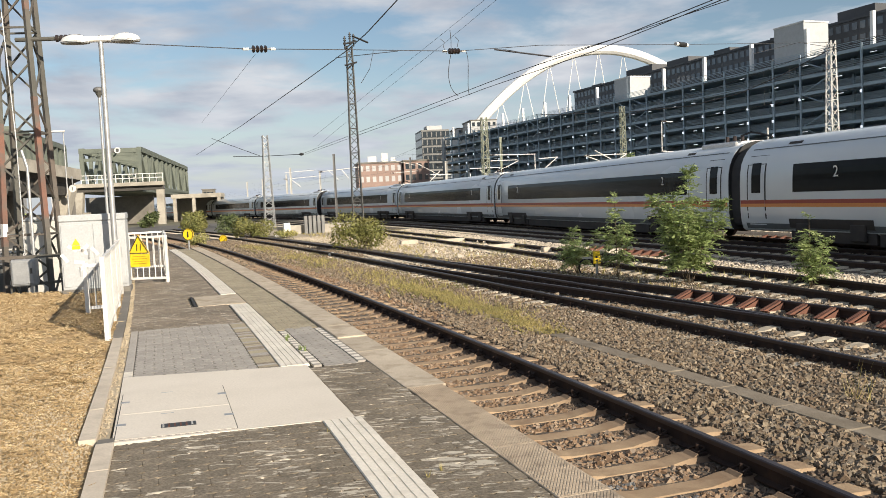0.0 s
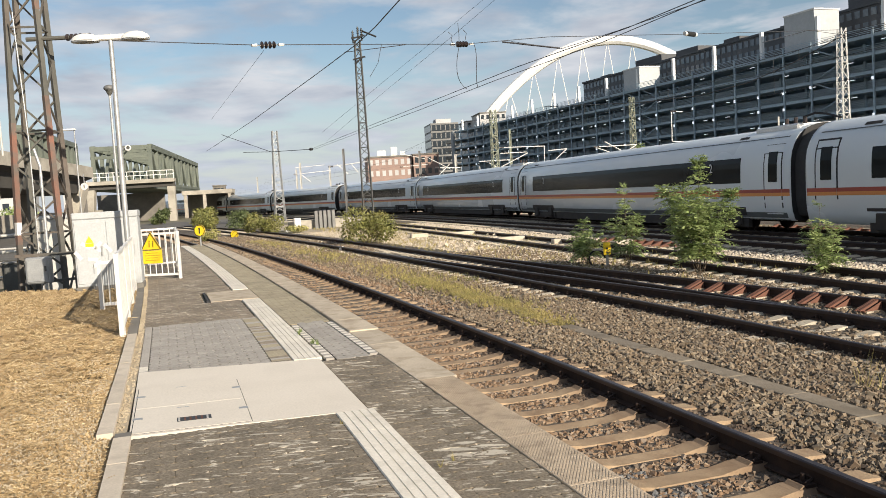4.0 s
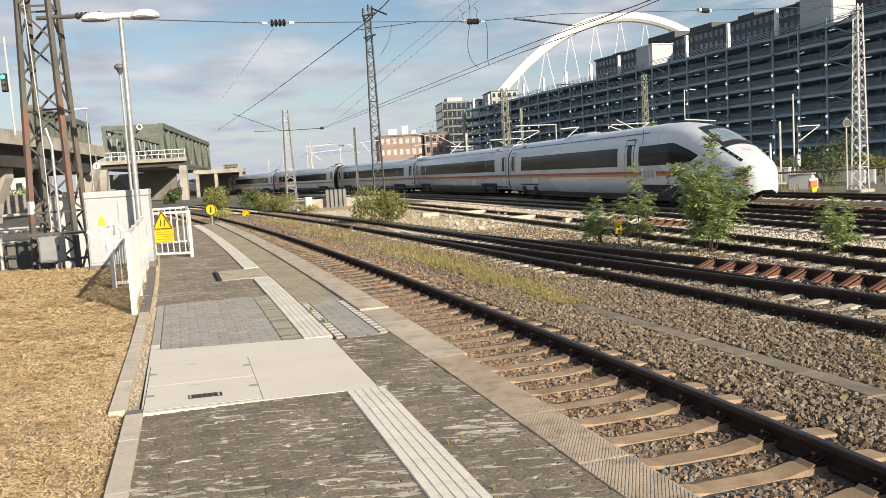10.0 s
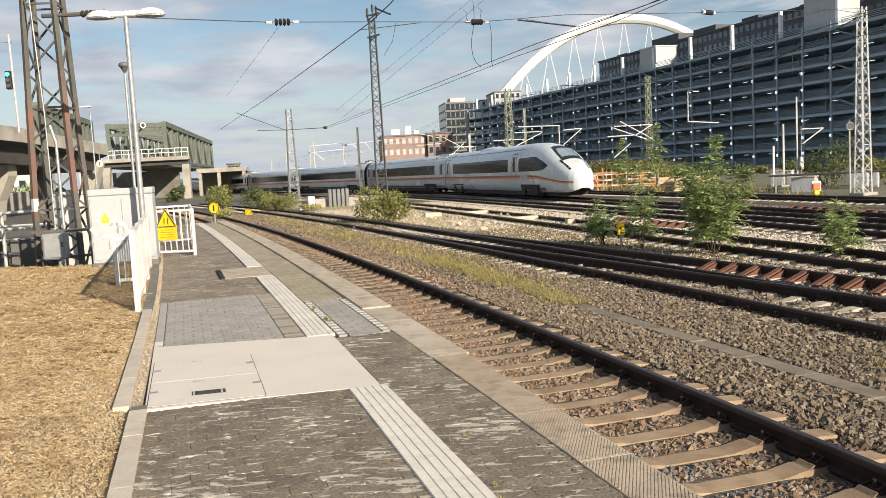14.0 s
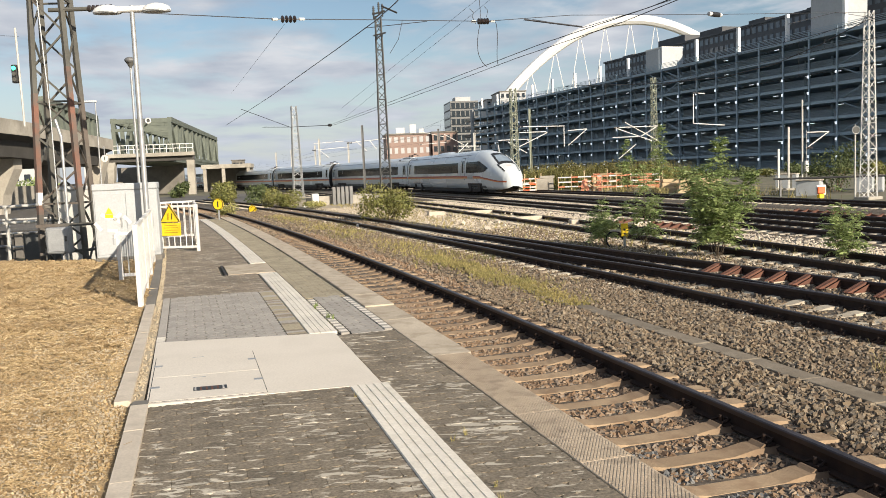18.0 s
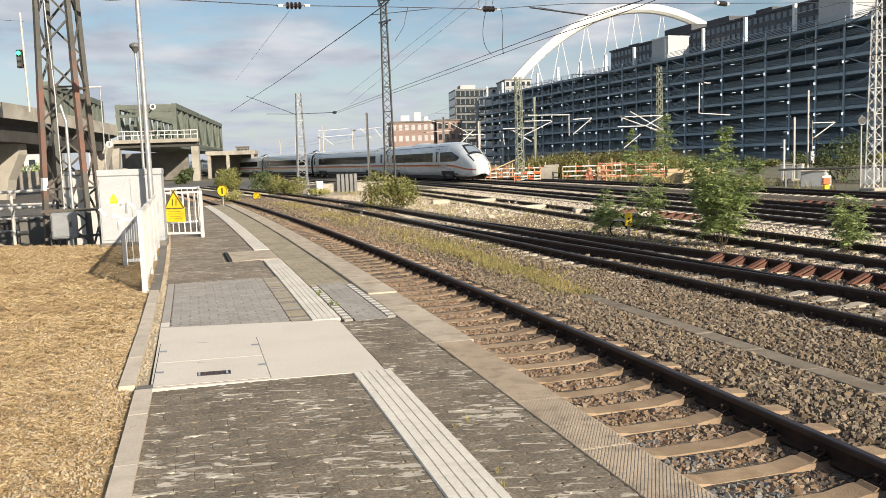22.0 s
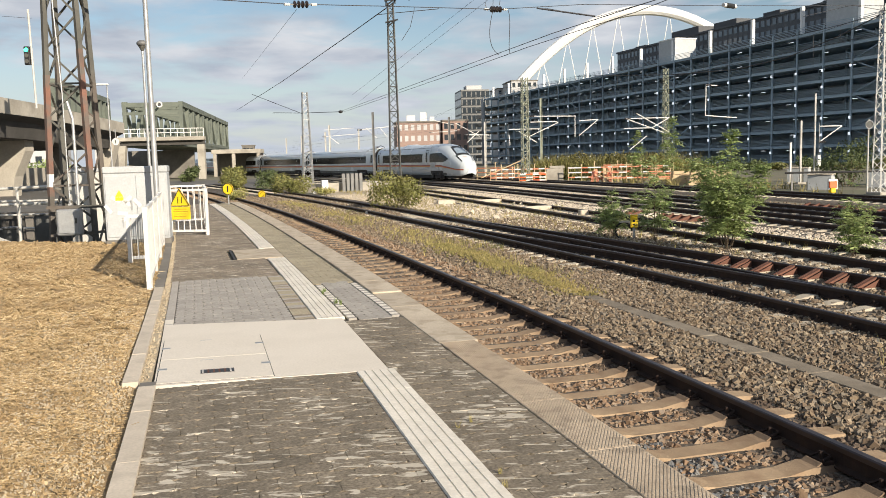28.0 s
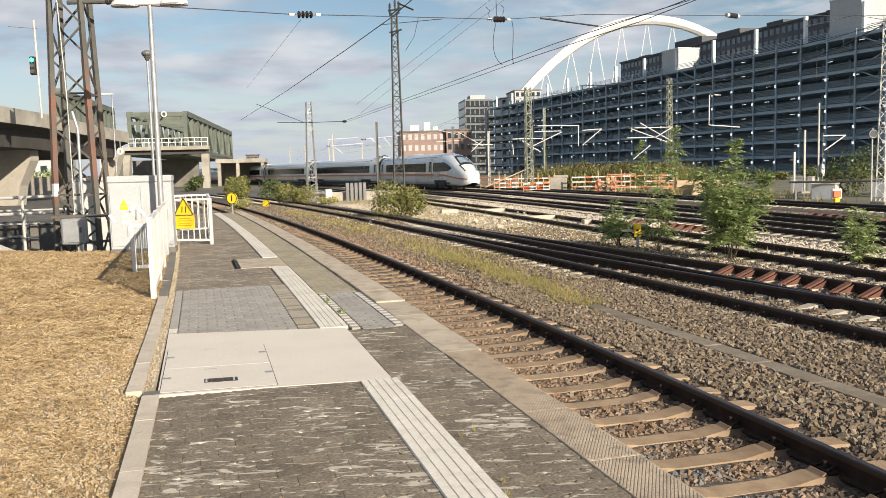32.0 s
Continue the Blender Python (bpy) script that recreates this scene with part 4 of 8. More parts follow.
# the distance of the tail's tip along the track, by time
TIP = ((0, -28.6), (1, -21.5), (2, -14.2), (3, -7.7), (3.5, -4.6), (4.5, 1.5), (5.5, 7.6), (6, 10.65), (7, 16.6), (8, 22.5), (9, 28.2), (10, 33.4), (11, 38.6),
       (12, 43.6), (13, 48.5), (14, 53.1), (15.2, 58.0), (16.5, 62.9), (17.5, 66.8), (18.5, 70.2), (19, 71.8), (20, 74.6), (21, 76.8), (22, 78.9), (23, 80.7),
       (24, 82.2), (25.5, 83.5), (27.5, 84.6), (28.5, 84.8), (30, 84.8), (32, 84.8))

LINE_Y = [-60 + 0.25 * i for i in range(2000)]
LINE_S = [0.0]
for a, b in zip(LINE_Y, LINE_Y[1:]):
    LINE_S.append(LINE_S[-1] + math.hypot(b - a, xm(b) - xm(a)))
S0 = float(np.interp(60.0, LINE_Y, LINE_S)) - 61.5


def on_line(s):
    y = float(np.interp(s + S0, LINE_S, LINE_Y))
    return Vector((xm(y), y, RH))


def car_pose(front, back, x_front, x_back):
    """A car whose bogie centres (x_front, x_back in its own space) stand at these distances."""
    f, b = on_line(front), on_line(back)
    d = (f - b).normalized()
    o = b - d * x_back
    return pose(o.x, o.y, RH, 0, 0, math.degrees(math.atan2(d.y, d.x)))


def motions():
    for i, car in enumerate([TAIL] + CARS):
        rows = []
        for t, s in TIP:
            if i == 0:
                rows.append((t, car_pose(s + 6.4, s + NOSE - 5.05, NOSE - 6.4, 5.05)))
            else:
                c = s + 30.5 + (i - 0.5) * PITCH
                rows.append((t, car_pose(c - 9.5, c + 9.5, 9.5, -9.5)))
        walk(car, rows)

# ---- masts ----


def lattice_mast(name, at, h, w0, w1, panels, material, label, rz=0, leg=0.05, bar=0.028, group="catenary masts", foot=0.5):
    m = thing(name, at, label, "catenary mast", group, rz=rz)
    cs = [(-1, -1), (1, -1), (1, 1), (-1, 1)]

    def c(i, f):
        w = (w0 + (w1 - w0) * f) / 2
        return Vector((cs[i][0] * w, cs[i][1] * w, h * f))
    for i in range(4):
        bm = B()
        beam(bm, c(i, 0), c(i, 1), leg)
        part("leg", bm, material, m)
    for i in range(4):
        j = (i + 1) % 4
        bm = B()
        for k in range(panels):
            f0, f1 = k / panels, (k + 1) / panels
            a, b = (i, j) if k % 2 else (j, i)
            beam(bm, c(a, f0), c(b, f1), bar)
            if k % 3 == 0:
                beam(bm, c(i, f0), c(j, f0), bar)
        part("lattice", bm, material, m)
    if foot:
        bm = B()
        box(bm, -w0 / 2 - 0.2, w0 / 2 + 0.2, -w0 / 2 - 0.2, w0 / 2 + 0.2, -0.6, foot * 0.3, bevel=0.04)
        part("footing", bm, M["concrete"], m, "concrete footing")
    return m


near_mast = lattice_mast("lattice_mast", (-9.03, 20.6, -1.2), 12.0, 1.05, 0.45, 15, M["darksteel"], "tall dark rusty lattice mast beside the bank", 6, 0.054, 0.021)


def mast_head(at):
    """Dark insulators and short arms on top of the tall mast."""
    g = thing("wire_bracket", at, "dark insulators and brackets on the mast's top", "bracket")
    for x, z in ((-0.35, 0), (0.15, 0.35), (0.5, 0.2)):
        bm = B()
        beam(bm, (x, 0, z - 0.3), (x, 0, z + 0.9), 0.07, n=8)
        for k in range(3):
            cyl(bm, (x, 0, z + 0.3 + 0.2 * k), 0.14, 0.06, 10)
        part("insulator", bm, M["black"], g)
    for z, r_ in ((0.1, 0.8), (-1.9, 0.75)):
        bm = B()
        beam(bm, (-r_ * 0.6, -0.3, z), (r_, -0.3, z + 0.25), 0.07)
        beam(bm, (-r_ * 0.4, -0.3, z - 0.4), (r_ * 0.7, -0.3, z + 0.2), 0.06)
        part("bracket", bm, M["black"], g)
    bm = B()
    beam(bm, (0.4, 0, 0.9), (1.9, 0, 0.2), 0.09, n=6)
    part("strut", bm, M["black"], g)


mast_head((-5.2, 82.6, 16.5))
# painted sections on the front legs
for i_, sections in ((0, ((2.15, 2.38, "oldred"), (2.38, 2.68, "whitesteel"), (2.68, 5.0, "oldred"))), (1, ((2.55, 5.6, "oldred"), (7.6, 8.6, "oldred")))):
    for z0_, z1_, m_ in sections:
        ends = []
        for z_ in (z0_, z1_):
            w_ = (1.05 + (0.45 - 1.05) * z_ / 12.0) / 2
            ends.append(Vector(((-1, 1)[i_] * w_, -w_, z_)))
        bm = B()
        beam(bm, ends[0], ends[1], 0.058)
        part("paint_band", bm, M[m_], near_mast)
lattice_mast("lattice_mast", (-5.18, 83.0, LOW), 17.3, 1.0, 0.50, 22, M["mastdark"], "tall slim dark lattice mast behind the bush", 4, 0.065, 0.030)
lattice_mast("lattice_mast", (-15.4, 93.0, LOW), 9.95, 1.05, 0.5, 17, M["galv"], "grey lattice mast among bushes", 16, 0.05, 0.025)
lattice_mast("lattice_mast", (7.14, 79.0, LOW), 9.6, 0.62, 0.46, 20, M["greensteel"], "green-grey lattice mast behind the tracks", 14, 0.04, 0.022)
lattice_mast("lattice_mast", (25.2, 99.0, LOW), 12.0, 0.62, 0.42, 24, M["greensteel"], "green-grey lattice mast before the car park", 14, 0.04, 0.022)
lattice_mast("lattice_mast", (22.03, 43.5, LOW), 9.5, 0.58, 0.30, 22, M["whitesteel"], "pale lattice mast beside the outer track", 20, 0.03, 0.012)

# ---- car park ----
CP0, CPD = Vector((14.0, 300.0, 0)), Vector((0.327, -0.945, 0))
CPN = Vector((-0.945, -0.327, 0))  # towards the tracks


def cp(s, out=0.0, z=0.0):
    p = CP0 + CPD * s + CPN * out
    return Vector((p.x, p.y, z))


def slabbox(bm, s0, s1, o0, o1, z0, z1):
    m = Matrix(((CPD.x, CPN.x, 0, CP0.x), (CPD.y, CPN.y, 0, CP0.y), (0, 0, 1, 0), (0, 0, 0, 1)))
    return box(bm, s0, s1, o0, o1, z0, z1, m)


def car_park():
    g = thing("parking_garage", (0, 0, 0), "long open-sided grey steel multi-storey car park", "car park")
    levels, s1 = 8, 225.0
    for k in range(levels + 1):
        z = -0.6 + 2.82 * k
        bm = B()
        slabbox(bm, -2, s1, -9, 0.0, z - 0.35, z)
        slabbox(bm, -2, s1, 0.0, 0.25, z - 0.42, z + 0.12)
        part("deck", bm, M["carpark"], g, "deck with a steel edge beam")
        bm = B()
        for h in (0.35, 0.62, 0.89, 1.16):
            slabbox(bm, -2, s1, 0.1, 0.16, z + h, z + h + 0.07)
        part("guard_rail", bm, M["carpark"], g)
    # added pale wall stands in for daylight through the open far side
    bm = B()
    slabbox(bm, -2, s1, -9.5, -9, -0.8, 21.8)
    part("back_wall", bm, M["carparkback"], g)
    for i in range(int(s1 / 6.4) + 1):
        s = -1.5 + 6.4 * i
        bm = B()
        slabbox(bm, s - 0.14, s + 0.14, 0.26, 0.5, -0.8, 22.9)
        part("column", bm, M["carpark"], g)
        bm = B()
        slabbox(bm, s - 0.2, s + 0.2, -5, -4.6, -0.8, 21.5)
        part("inner_column", bm, M["carpark"], g)
    for i in range(14):
        s = 3.0 + 13.5 * i
        bm = B()
        slabbox(bm, s - 0.28, s + 0.28, -1.5, -0.9, 21.9, 26.2 + 0.14 * (i - 4))
        part("roof_pillar", bm, M["arch"], g, "white vent pillar on the roof deck")
    # wind bracing in some bays
    for s0 in (-1.5 + 6.4 * k for k in (4, 10, 17, 18, 26, 31)):
        for k in range(levels):
            z = -0.6 + 2.82 * k
            bm = B()
            beam(bm, cp(s0, -0.3, z + (2.5 if k % 2 else 0.1)), cp(s0 + 6.4, -0.3, z + (0.1 if k % 2 else 2.5)), 0.09)
            part("brace", bm, M["carpark"], g)
    # ramp decks and a stair tower at the far end
    for k in range(1, levels):
        z = -0.6 + 2.82 * k
        bm = B()
        slabbox(bm, -10.5, -2.6, -9, 0.6, z - 0.75, z + 0.25)
        part("ramp_deck", bm, M["concrete"], g, "pale concrete ramp edge")
    bm = B()
    slabbox(bm, -2.6, -0.6, 0.52, 1.2, -0.8, 22.2)
    part("stair_tower", bm, M["palewall"], g, "pale concrete strip")
    # lamps under the decks and on the columns
    bm = B()
    slabbox(bm, 0, 1.2, -1.4, -1.3, 0, 0.09)
    tube_lamp = mesh_of(bm, "tube_lamp", M["decklamp"])
    bm = B()
    slabbox(bm, -0.11, 0.11, 0.51, 0.75, 0, 0.45)
    wall_lamp = mesh_of(bm, "wall_lamp", M["decklamp"])
    for k in range(1, levels + 1):
        z = -0.6 + 2.82 * k
        for i in range(28):
            if random.random() < 0.6:
                p = CPD * (6 + 7.5 * i + random.uniform(-1, 1))
                piece("tube_lamp", tube_lamp, g, Matrix.Translation((p.x, p.y, z - 0.82)))
            if k < 7 and random.random() < 0.7:
                p = CPD * (4.9 + 6.4 * i)
                piece("wall_lamp", wall_lamp, g, Matrix.Translation((p.x, p.y, z - 1.25 + random.uniform(-.2, .1))))
    return g


car_park()


def office_block(name, s0, s1, back, z0, z1, floors, step, label, material, glassm):
    b = thing(name, (0, 0, 0), label, "building")
    bm = B()
    slabbox(bm, s0, s1, -back - 16, -back, z0, z1)
    part("wall", bm, material, b)
    fh = (z1 - z0) / floors
    bm = B()
    slabbox(bm, s0 - 0.3, s1 + 0.3, -back - 16, -back + 0.3, z1, z1 + 0.4)
    part("roof", bm, material, b)
    n = int((s1 - s0) / step)
    bmw = B()
    slabbox(bmw, 0, step * 0.62, -back + 0.004, -back + 0.08, 0, fh * 0.55)
    me = mesh_of(bmw, "window", glassm)
    for i in range(9):
        s = s0 + (s1 - s0) * (i + 0.4) / 9
        bm = B()
        slabbox(bm, s, s + 5.0 + 3.0 * (i * 5 % 3), -back - 9, -back - 1.5, z1 + 0.4, z1 + 1.0 + 0.45 * (i * 7 % 4))
        part("roof_plant", bm, material, b)
    for k in range(floors):
        for i in range(n):
            p = CPD * (s0 + step * (i + 0.2))
            piece("window", me, b, Matrix.Translation((p.x, p.y, z0 + fh * (k + 0.25))))
    return b


office_block("office_building", 71.5, 222, 10, 22, 28.7, 3, 1.75, "dark-clad flat-roofed office building above the car park", M["darkfacade"], M["officeglass"])
for s0, s1, z0, z1, nm in ((105.5, 112, 22, 27, "roof_house"), (157.5, 164.5, 22, 28.6, "roof_house")):
    b = thing(nm, (0, 0, 0), "white plant house on the roof", "roof structure", "roof plant houses")
    bm = B()
    slabbox(bm, s0, s1, -6.5, -1, z0 - 0.3, z1)
    part("wall", bm, M["cabinet"], b)
    bm = B()
    slabbox(bm, s0 - 0.15, s1 + 0.15, -6.6, -0.9, z1, z1 + 0.25)
    part("roof", bm, M["whitesteel"], b)


# ---- the white arch of the arena ----
def arena_arch():
    a = thing("arena_arch", (0, 0, 0), "huge white steel arch with hangers above the roofs", "arch")
    pts = [Vector((103 + 94 * u, 450, 75.3 * (1 - u * u))) for u in steps(-0.97, 0.97, 56)]
    bm = B()
    tube(bm, pts, 2.6, 10)
    part("arch_tube", bm, M["arch"], a)
    for u in steps(-0.7, 0.7, 10):
        bm = B()
        z = 75.3 * (1 - u * u)
        beam(bm, (103 + 94 * u, 450, z), (103 + 94 * u + 9, 452, 18), 0.2, n=5)
        part("hanger", bm, M["arch"], a)
        bm = B()
        beam(bm, (103 + 94 * u, 450, z), (103 + 94 * u - 9, 452, 18), 0.2, n=5)
        part("hanger", bm, M["arch"], a)


arena_arch()


# ---- far houses ----
def far_house(name, c, w, d, h, floors, cols, material, label, rz=0, glassm=None):
    b = thing(name, (c[0], c[1], LOW), label, "building", "distant buildings", rz=rz)
    bm = B()
    box(bm, -w / 2, w / 2, 0, d, 0, h)
    part("wall", bm, material, b)
    bm = B()
    box(bm, -w / 2 - 0.3, w / 2 + 0.3, -0.3, d + 0.3, h, h + 0.5)
    part("roof", bm, M["darkconcrete"], b)
    bm = B()
    box(bm, 0, w / cols * 0.55, -0.06, 0.0, 0, h / floors * 0.5)
    me = mesh_of(bm, "window", glassm or M["paneglass"])
    for k in range(floors):
        for i in range(cols):
            piece("window", me, b, pose(-w / 2 + w / cols * (i + 0.22), 0, h / floors * (k + 0.3)))
    return b


far_house("brick_house", (-10, 300), 15.6, 14, 15.2, 4, 7, M["brick"], "red brick block with pale windows", 8, M["render_"])
far_house("brick_house", (2.8, 300), 9, 12, 15.4, 4, 4, M["brick"], "red brick block beside the car park", 8)
def banded_tower():
    b = thing("tower_block", (12.0, 362, LOW), "grey tower with dark window bands", "building", "distant buildings", rz=8)
    bm = B(); box(bm, -6, 6, 0, 18, 0, 31); part("wall", bm, M["greydark"], b)
    for k in range(9):
        bm = B(); box(bm, -6.08, 6.08, -0.08, 18, 0.9 + 3.35 * k, 3.5 + 3.35 * k)
        w_ = part("window_band", bm, M["paneglass"], b, "dark band of windows")
        for i in range(6):
            bm = B(); box(bm, -5.9 + 2.0 * i, -5.5 + 2.0 * i, -0.14, -0.085, 1.2 + 3.35 * k, 3.3 + 3.35 * k); part("mullion", bm, M["greydark"], w_)
    bm = B(); box(bm, -3, 3.5, 4, 12, 31, 33); part("roof_box", bm, M["render_"], b)


banded_tower()
for x, w_, h_ in ((-13, 3.0, 2.2), (-8.5, 2.2, 3.2), (-5.5, 1.6, 1.6)):
    b = thing("roof_plant", (x, 304, LOW + 15.7), "pale plant box on the brick block's roof", "roof structure", "roof plant houses")
    bm = B(); box(bm, -w_ / 2, w_ / 2, 0, 3, 0, h_, bevel=0.05); part("box", bm, M["whitesteel"], b)
far_house("white_block", (38, 420), 13, 20, 39, 10, 5, M["render_"], "white flats behind the car park", 8)
far_house("white_block", (30, 440), 8, 20, 37, 10, 3, M["render_"], "white flats behind the car park", 8)
far_house("white_block", (-95, 200), 10, 12, 9, 3, 4, M["render_"], "pale house beyond the viaduct", 20)
far_house("white_block", (-86, 215), 6, 12, 7, 2, 3, M["render_"], "pale house beyond the viaduct", 20)
# old signal tower on legs
b = thing("signal_tower", (-107.93, 460, LOW), "small grey signal tower on legs far along the line", "building", "distant buildings", rz=8)
bm = B(); box(bm, -3.2, 3.2, 0, 6, 8.2, 12.0, bevel=0.1); part("cabin", bm, M["darkconcrete"], b)
bm = B(); box(bm, -3.6, 3.6, -0.4, 6.4, 12.0, 12.5); part("roof", bm, M["darkconcrete"], b)
for i in range(3):
    bm = B(); box(bm, -2.6 + 1.8 * i, -1.2 + 1.8 * i, -0.08, -0.01, 9.4, 10.9); part("window", bm, M["paneglass"], b)
for x in (-2.6, 0.0, 2.6):
    bm = B(); box(bm, x - 0.3, x + 0.3, 1, 1.6, -0.3, 8.2); part("leg", bm, M["darkconcrete"], b)


# ---- the bridges ----
def viaduct():
    v = thing("road_viaduct", (0, 0, 0), "concrete road viaduct with a stained parapet", "bridge")
    path = [Vector(p) for p in ((-30, 20, 5.2), (-34, 55, 5.2), (-36, 75, 5.2), (-38.3, 101, 4.65))]
    # recessed girder and soffit, with their shade painted in
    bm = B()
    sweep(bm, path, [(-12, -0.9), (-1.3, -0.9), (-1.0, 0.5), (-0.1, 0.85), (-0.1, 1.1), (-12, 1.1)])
    part("deck", bm, M["blackconcrete"], v)
    bm = B()
    sweep(bm, path, [(-0.3, 1.0), (0.06, 0.9), (0.06, 2.15), (-0.3, 2.15)])
    part("parapet", bm, M["concrete"], v, "pale stained concrete parapet")

viaduct()


def viaduct_girder():
    """A second green girder beyond the viaduct's parapet."""
    g = thing("steel_girder", (0, 0, 0), "dark green steel girder beside the viaduct", "bridge")
    a, b = Vector((-43.6, 95.0, 11.2)), Vector((-49.6, 125.0, 11.2))
    low = Vector((0, 0, 4.6))
    for nm, o, w in (("top_chord", Vector(), 0.36), ("bottom_chord", low, 0.5)):
        bm = B()
        beam(bm, a - o, b - o, w, w)
        part(nm, bm, M["bridgesteel"], g)
    n = 10
    for i in range(n + 1):
        p = a.lerp(b, i / n)
        bm = B()
        beam(bm, p, p - low, 0.30, 0.3)
        part("post", bm, M["bridgesteel"], g)
    for x in (a, b):
        bm = B()
        beam(bm, x - low, Vector((x.x, x.y, LOW - 0.2)), 0.8)
        part("pier", bm, M["darkconcrete"], g)


viaduct_girder()


def truss_bridge():
    b = thing("truss_bridge", (-51.6, 150, 0), "green steel truss bridge on concrete piers", "bridge", rz=9)
    L_, W, z1 = 80.0, 10.3, 12.4
    bm = B()
    box(bm, -W / 2, W / 2, -1, L_, 5.0, 5.7)
    part("deck", bm, M["bridgesteel"], b)
    n = 11
    for s in (-1, 1):
        x = s * (W / 2 - 0.4)
        for nm, z in (("top_chord", z1), ("bottom_chord", 5.8)):
            bm = B()
            beam(bm, (x, 0, z), (x, L_, z), 0.4, 0.45)
            part(nm, bm, M["bridgesteel"], b)
        for i in range(n + 1):
            y = L_ * i / n
            bm = B()
            beam(bm, (x, y, 5.6), (x, y, z1), 0.32, 0.3)
            part("post", bm, M["bridgesteel"], b)
            if i < n:
                bm = B()
                beam(bm, (x, y, 5.8 if i % 2 else z1), (x, y + L_ / n, z1 if i % 2 else 5.8), 0.26)
                part("diagonal", bm, M["bridgesteel"], b)
    for i in range(n + 1):
        bm = B()
        y = L_ * i / n
        beam(bm, (-W / 2, y, z1 - 0.1), (W / 2, y, z1 - 0.1), 0.25, 0.4)
        if i == 0:
            beam(bm, (-W / 2, y, z1 - 1.6), (W / 2, y, z1 - 1.6), 0.2, 0.25)
            for x in (-3, 0, 3):
                beam(bm, (x, y, z1 - 1.6), (x + 1.5, y, z1), 0.12)
        part("portal_beam", bm, M["bridgesteel"], b)
    bm = B()
    box(bm, -5.8, 8.9, -3.4, -1.2, 5.95, 6.6, bevel=0.05)
    part("abutment_beam", bm, M["concrete"], b, "pale concrete cross beam")
    bm = B()
    box(bm, -5.6, 8.8, -2.6, -1.2, 5.2, 5.95)
    part("bearing_beam", bm, M["blackconcrete"], b, "dark beam under the pale fascia")
    bm = B()
    box(bm, 7.6, 8.8, -3.2, -1.4, LOW - 0.3, 5.2)
    part("pier", bm, M["concrete"], b)
    bm = B()
    prism(bm, [(-5.6, LOW - 0.3), (-4.9, LOW - 0.3), (-4.3, 5.2), (-5.6, 5.2)], 1.4, 3.2, pose(0, 0, 0, 90, 0, 0))
    part("pier", bm, M["concrete"], b)
    # dark wall added behind the opening to carry its shade in colour
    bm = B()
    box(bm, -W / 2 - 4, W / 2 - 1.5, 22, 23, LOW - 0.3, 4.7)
    part("abutment_wall", bm, M["darkconcrete"], b, "dark back wall for the shade under the deck")
    for z in (7.3, 8.0):
        bm = B()
        beam(bm, (-5.6, -3.1, z), (8.8, -3.1, z), 0.06)
        part("hand_rail", bm, M["whitesteel"], b)
    for i in range(14):
        x = -5.5 + i * 1.1
        bm = B()
        beam(bm, (x, -3.1, 6.6), (x, -3.1, 8.0), 0.05)
        part("rail_post", bm, M["whitesteel"], b)


truss_bridge()
b = thing("round_board", (-50.06, 149.0, 12.24), "round white board with a dark centre on the bridge portal", "sign")
bm = B(); tube(bm, [(0.42 * math.cos(t), 0, 0.42 * math.sin(t)) for t in steps(0, 6.28, 24)], 0.13, 6); part("ring", bm, M["whitesteel"], b)
bm = B(); cyl(bm, (0, 0.05, 0), 0.36, 0.05, 20, "Y"); part("centre", bm, M["mastdark"], b)
bm = B(); box(bm, -1.5, -0.6, -0.03, 0.03, -0.4, 0.4); part("plate", bm, M["greydark"], b)


b = thing("round_board", (-37.66, 96.60, 4.49), "small round white board hanging from the viaduct parapet", "sign")
bm = B(); cyl(bm, (0, 0, 0), 0.40, 0.05, 20, "Y"); part("disc", bm, M["whitesteel"], b)
bm = B(); box(bm, -0.05, 0.05, -0.06, -0.03, -0.2, 0.2); part("mark", bm, M["greydark"], b)
bm = B(); beam(bm, (0, 0.06, -0.5), (0, 0.06, 1.4), 0.06, n=6); beam(bm, (0.03, 0.06, 1.2), (-0.5, 0.06, 1.2), 0.08); part("hanger", bm, M["galv"], b)


def concrete_portal():
    p = thing("concrete_portal", (-41, 168, LOW), "low concrete underpass portal with dark openings", "bridge", rz=8)
    bm = B()
    box(bm, -5.5, 4.0, -0.6, 8, 4.5, 5.3, bevel=0.03)
    part("beam", bm, M["concrete"], p)
    for x in (-5.2, -1.6, 3.2):
        bm = B()
        box(bm, x, x + 0.6, -0.5, 0.4, -0.3, 4.5)
        part("post", bm, M["concrete"], p)
    # dark wall closes the openings; their shade lies in its colour
    bm = B()
    box(bm, -5.4, 3.9, 7, 7.6, -0.3, 4.5)
    part("back_wall", bm, M["darkconcrete"], p)


concrete_portal()


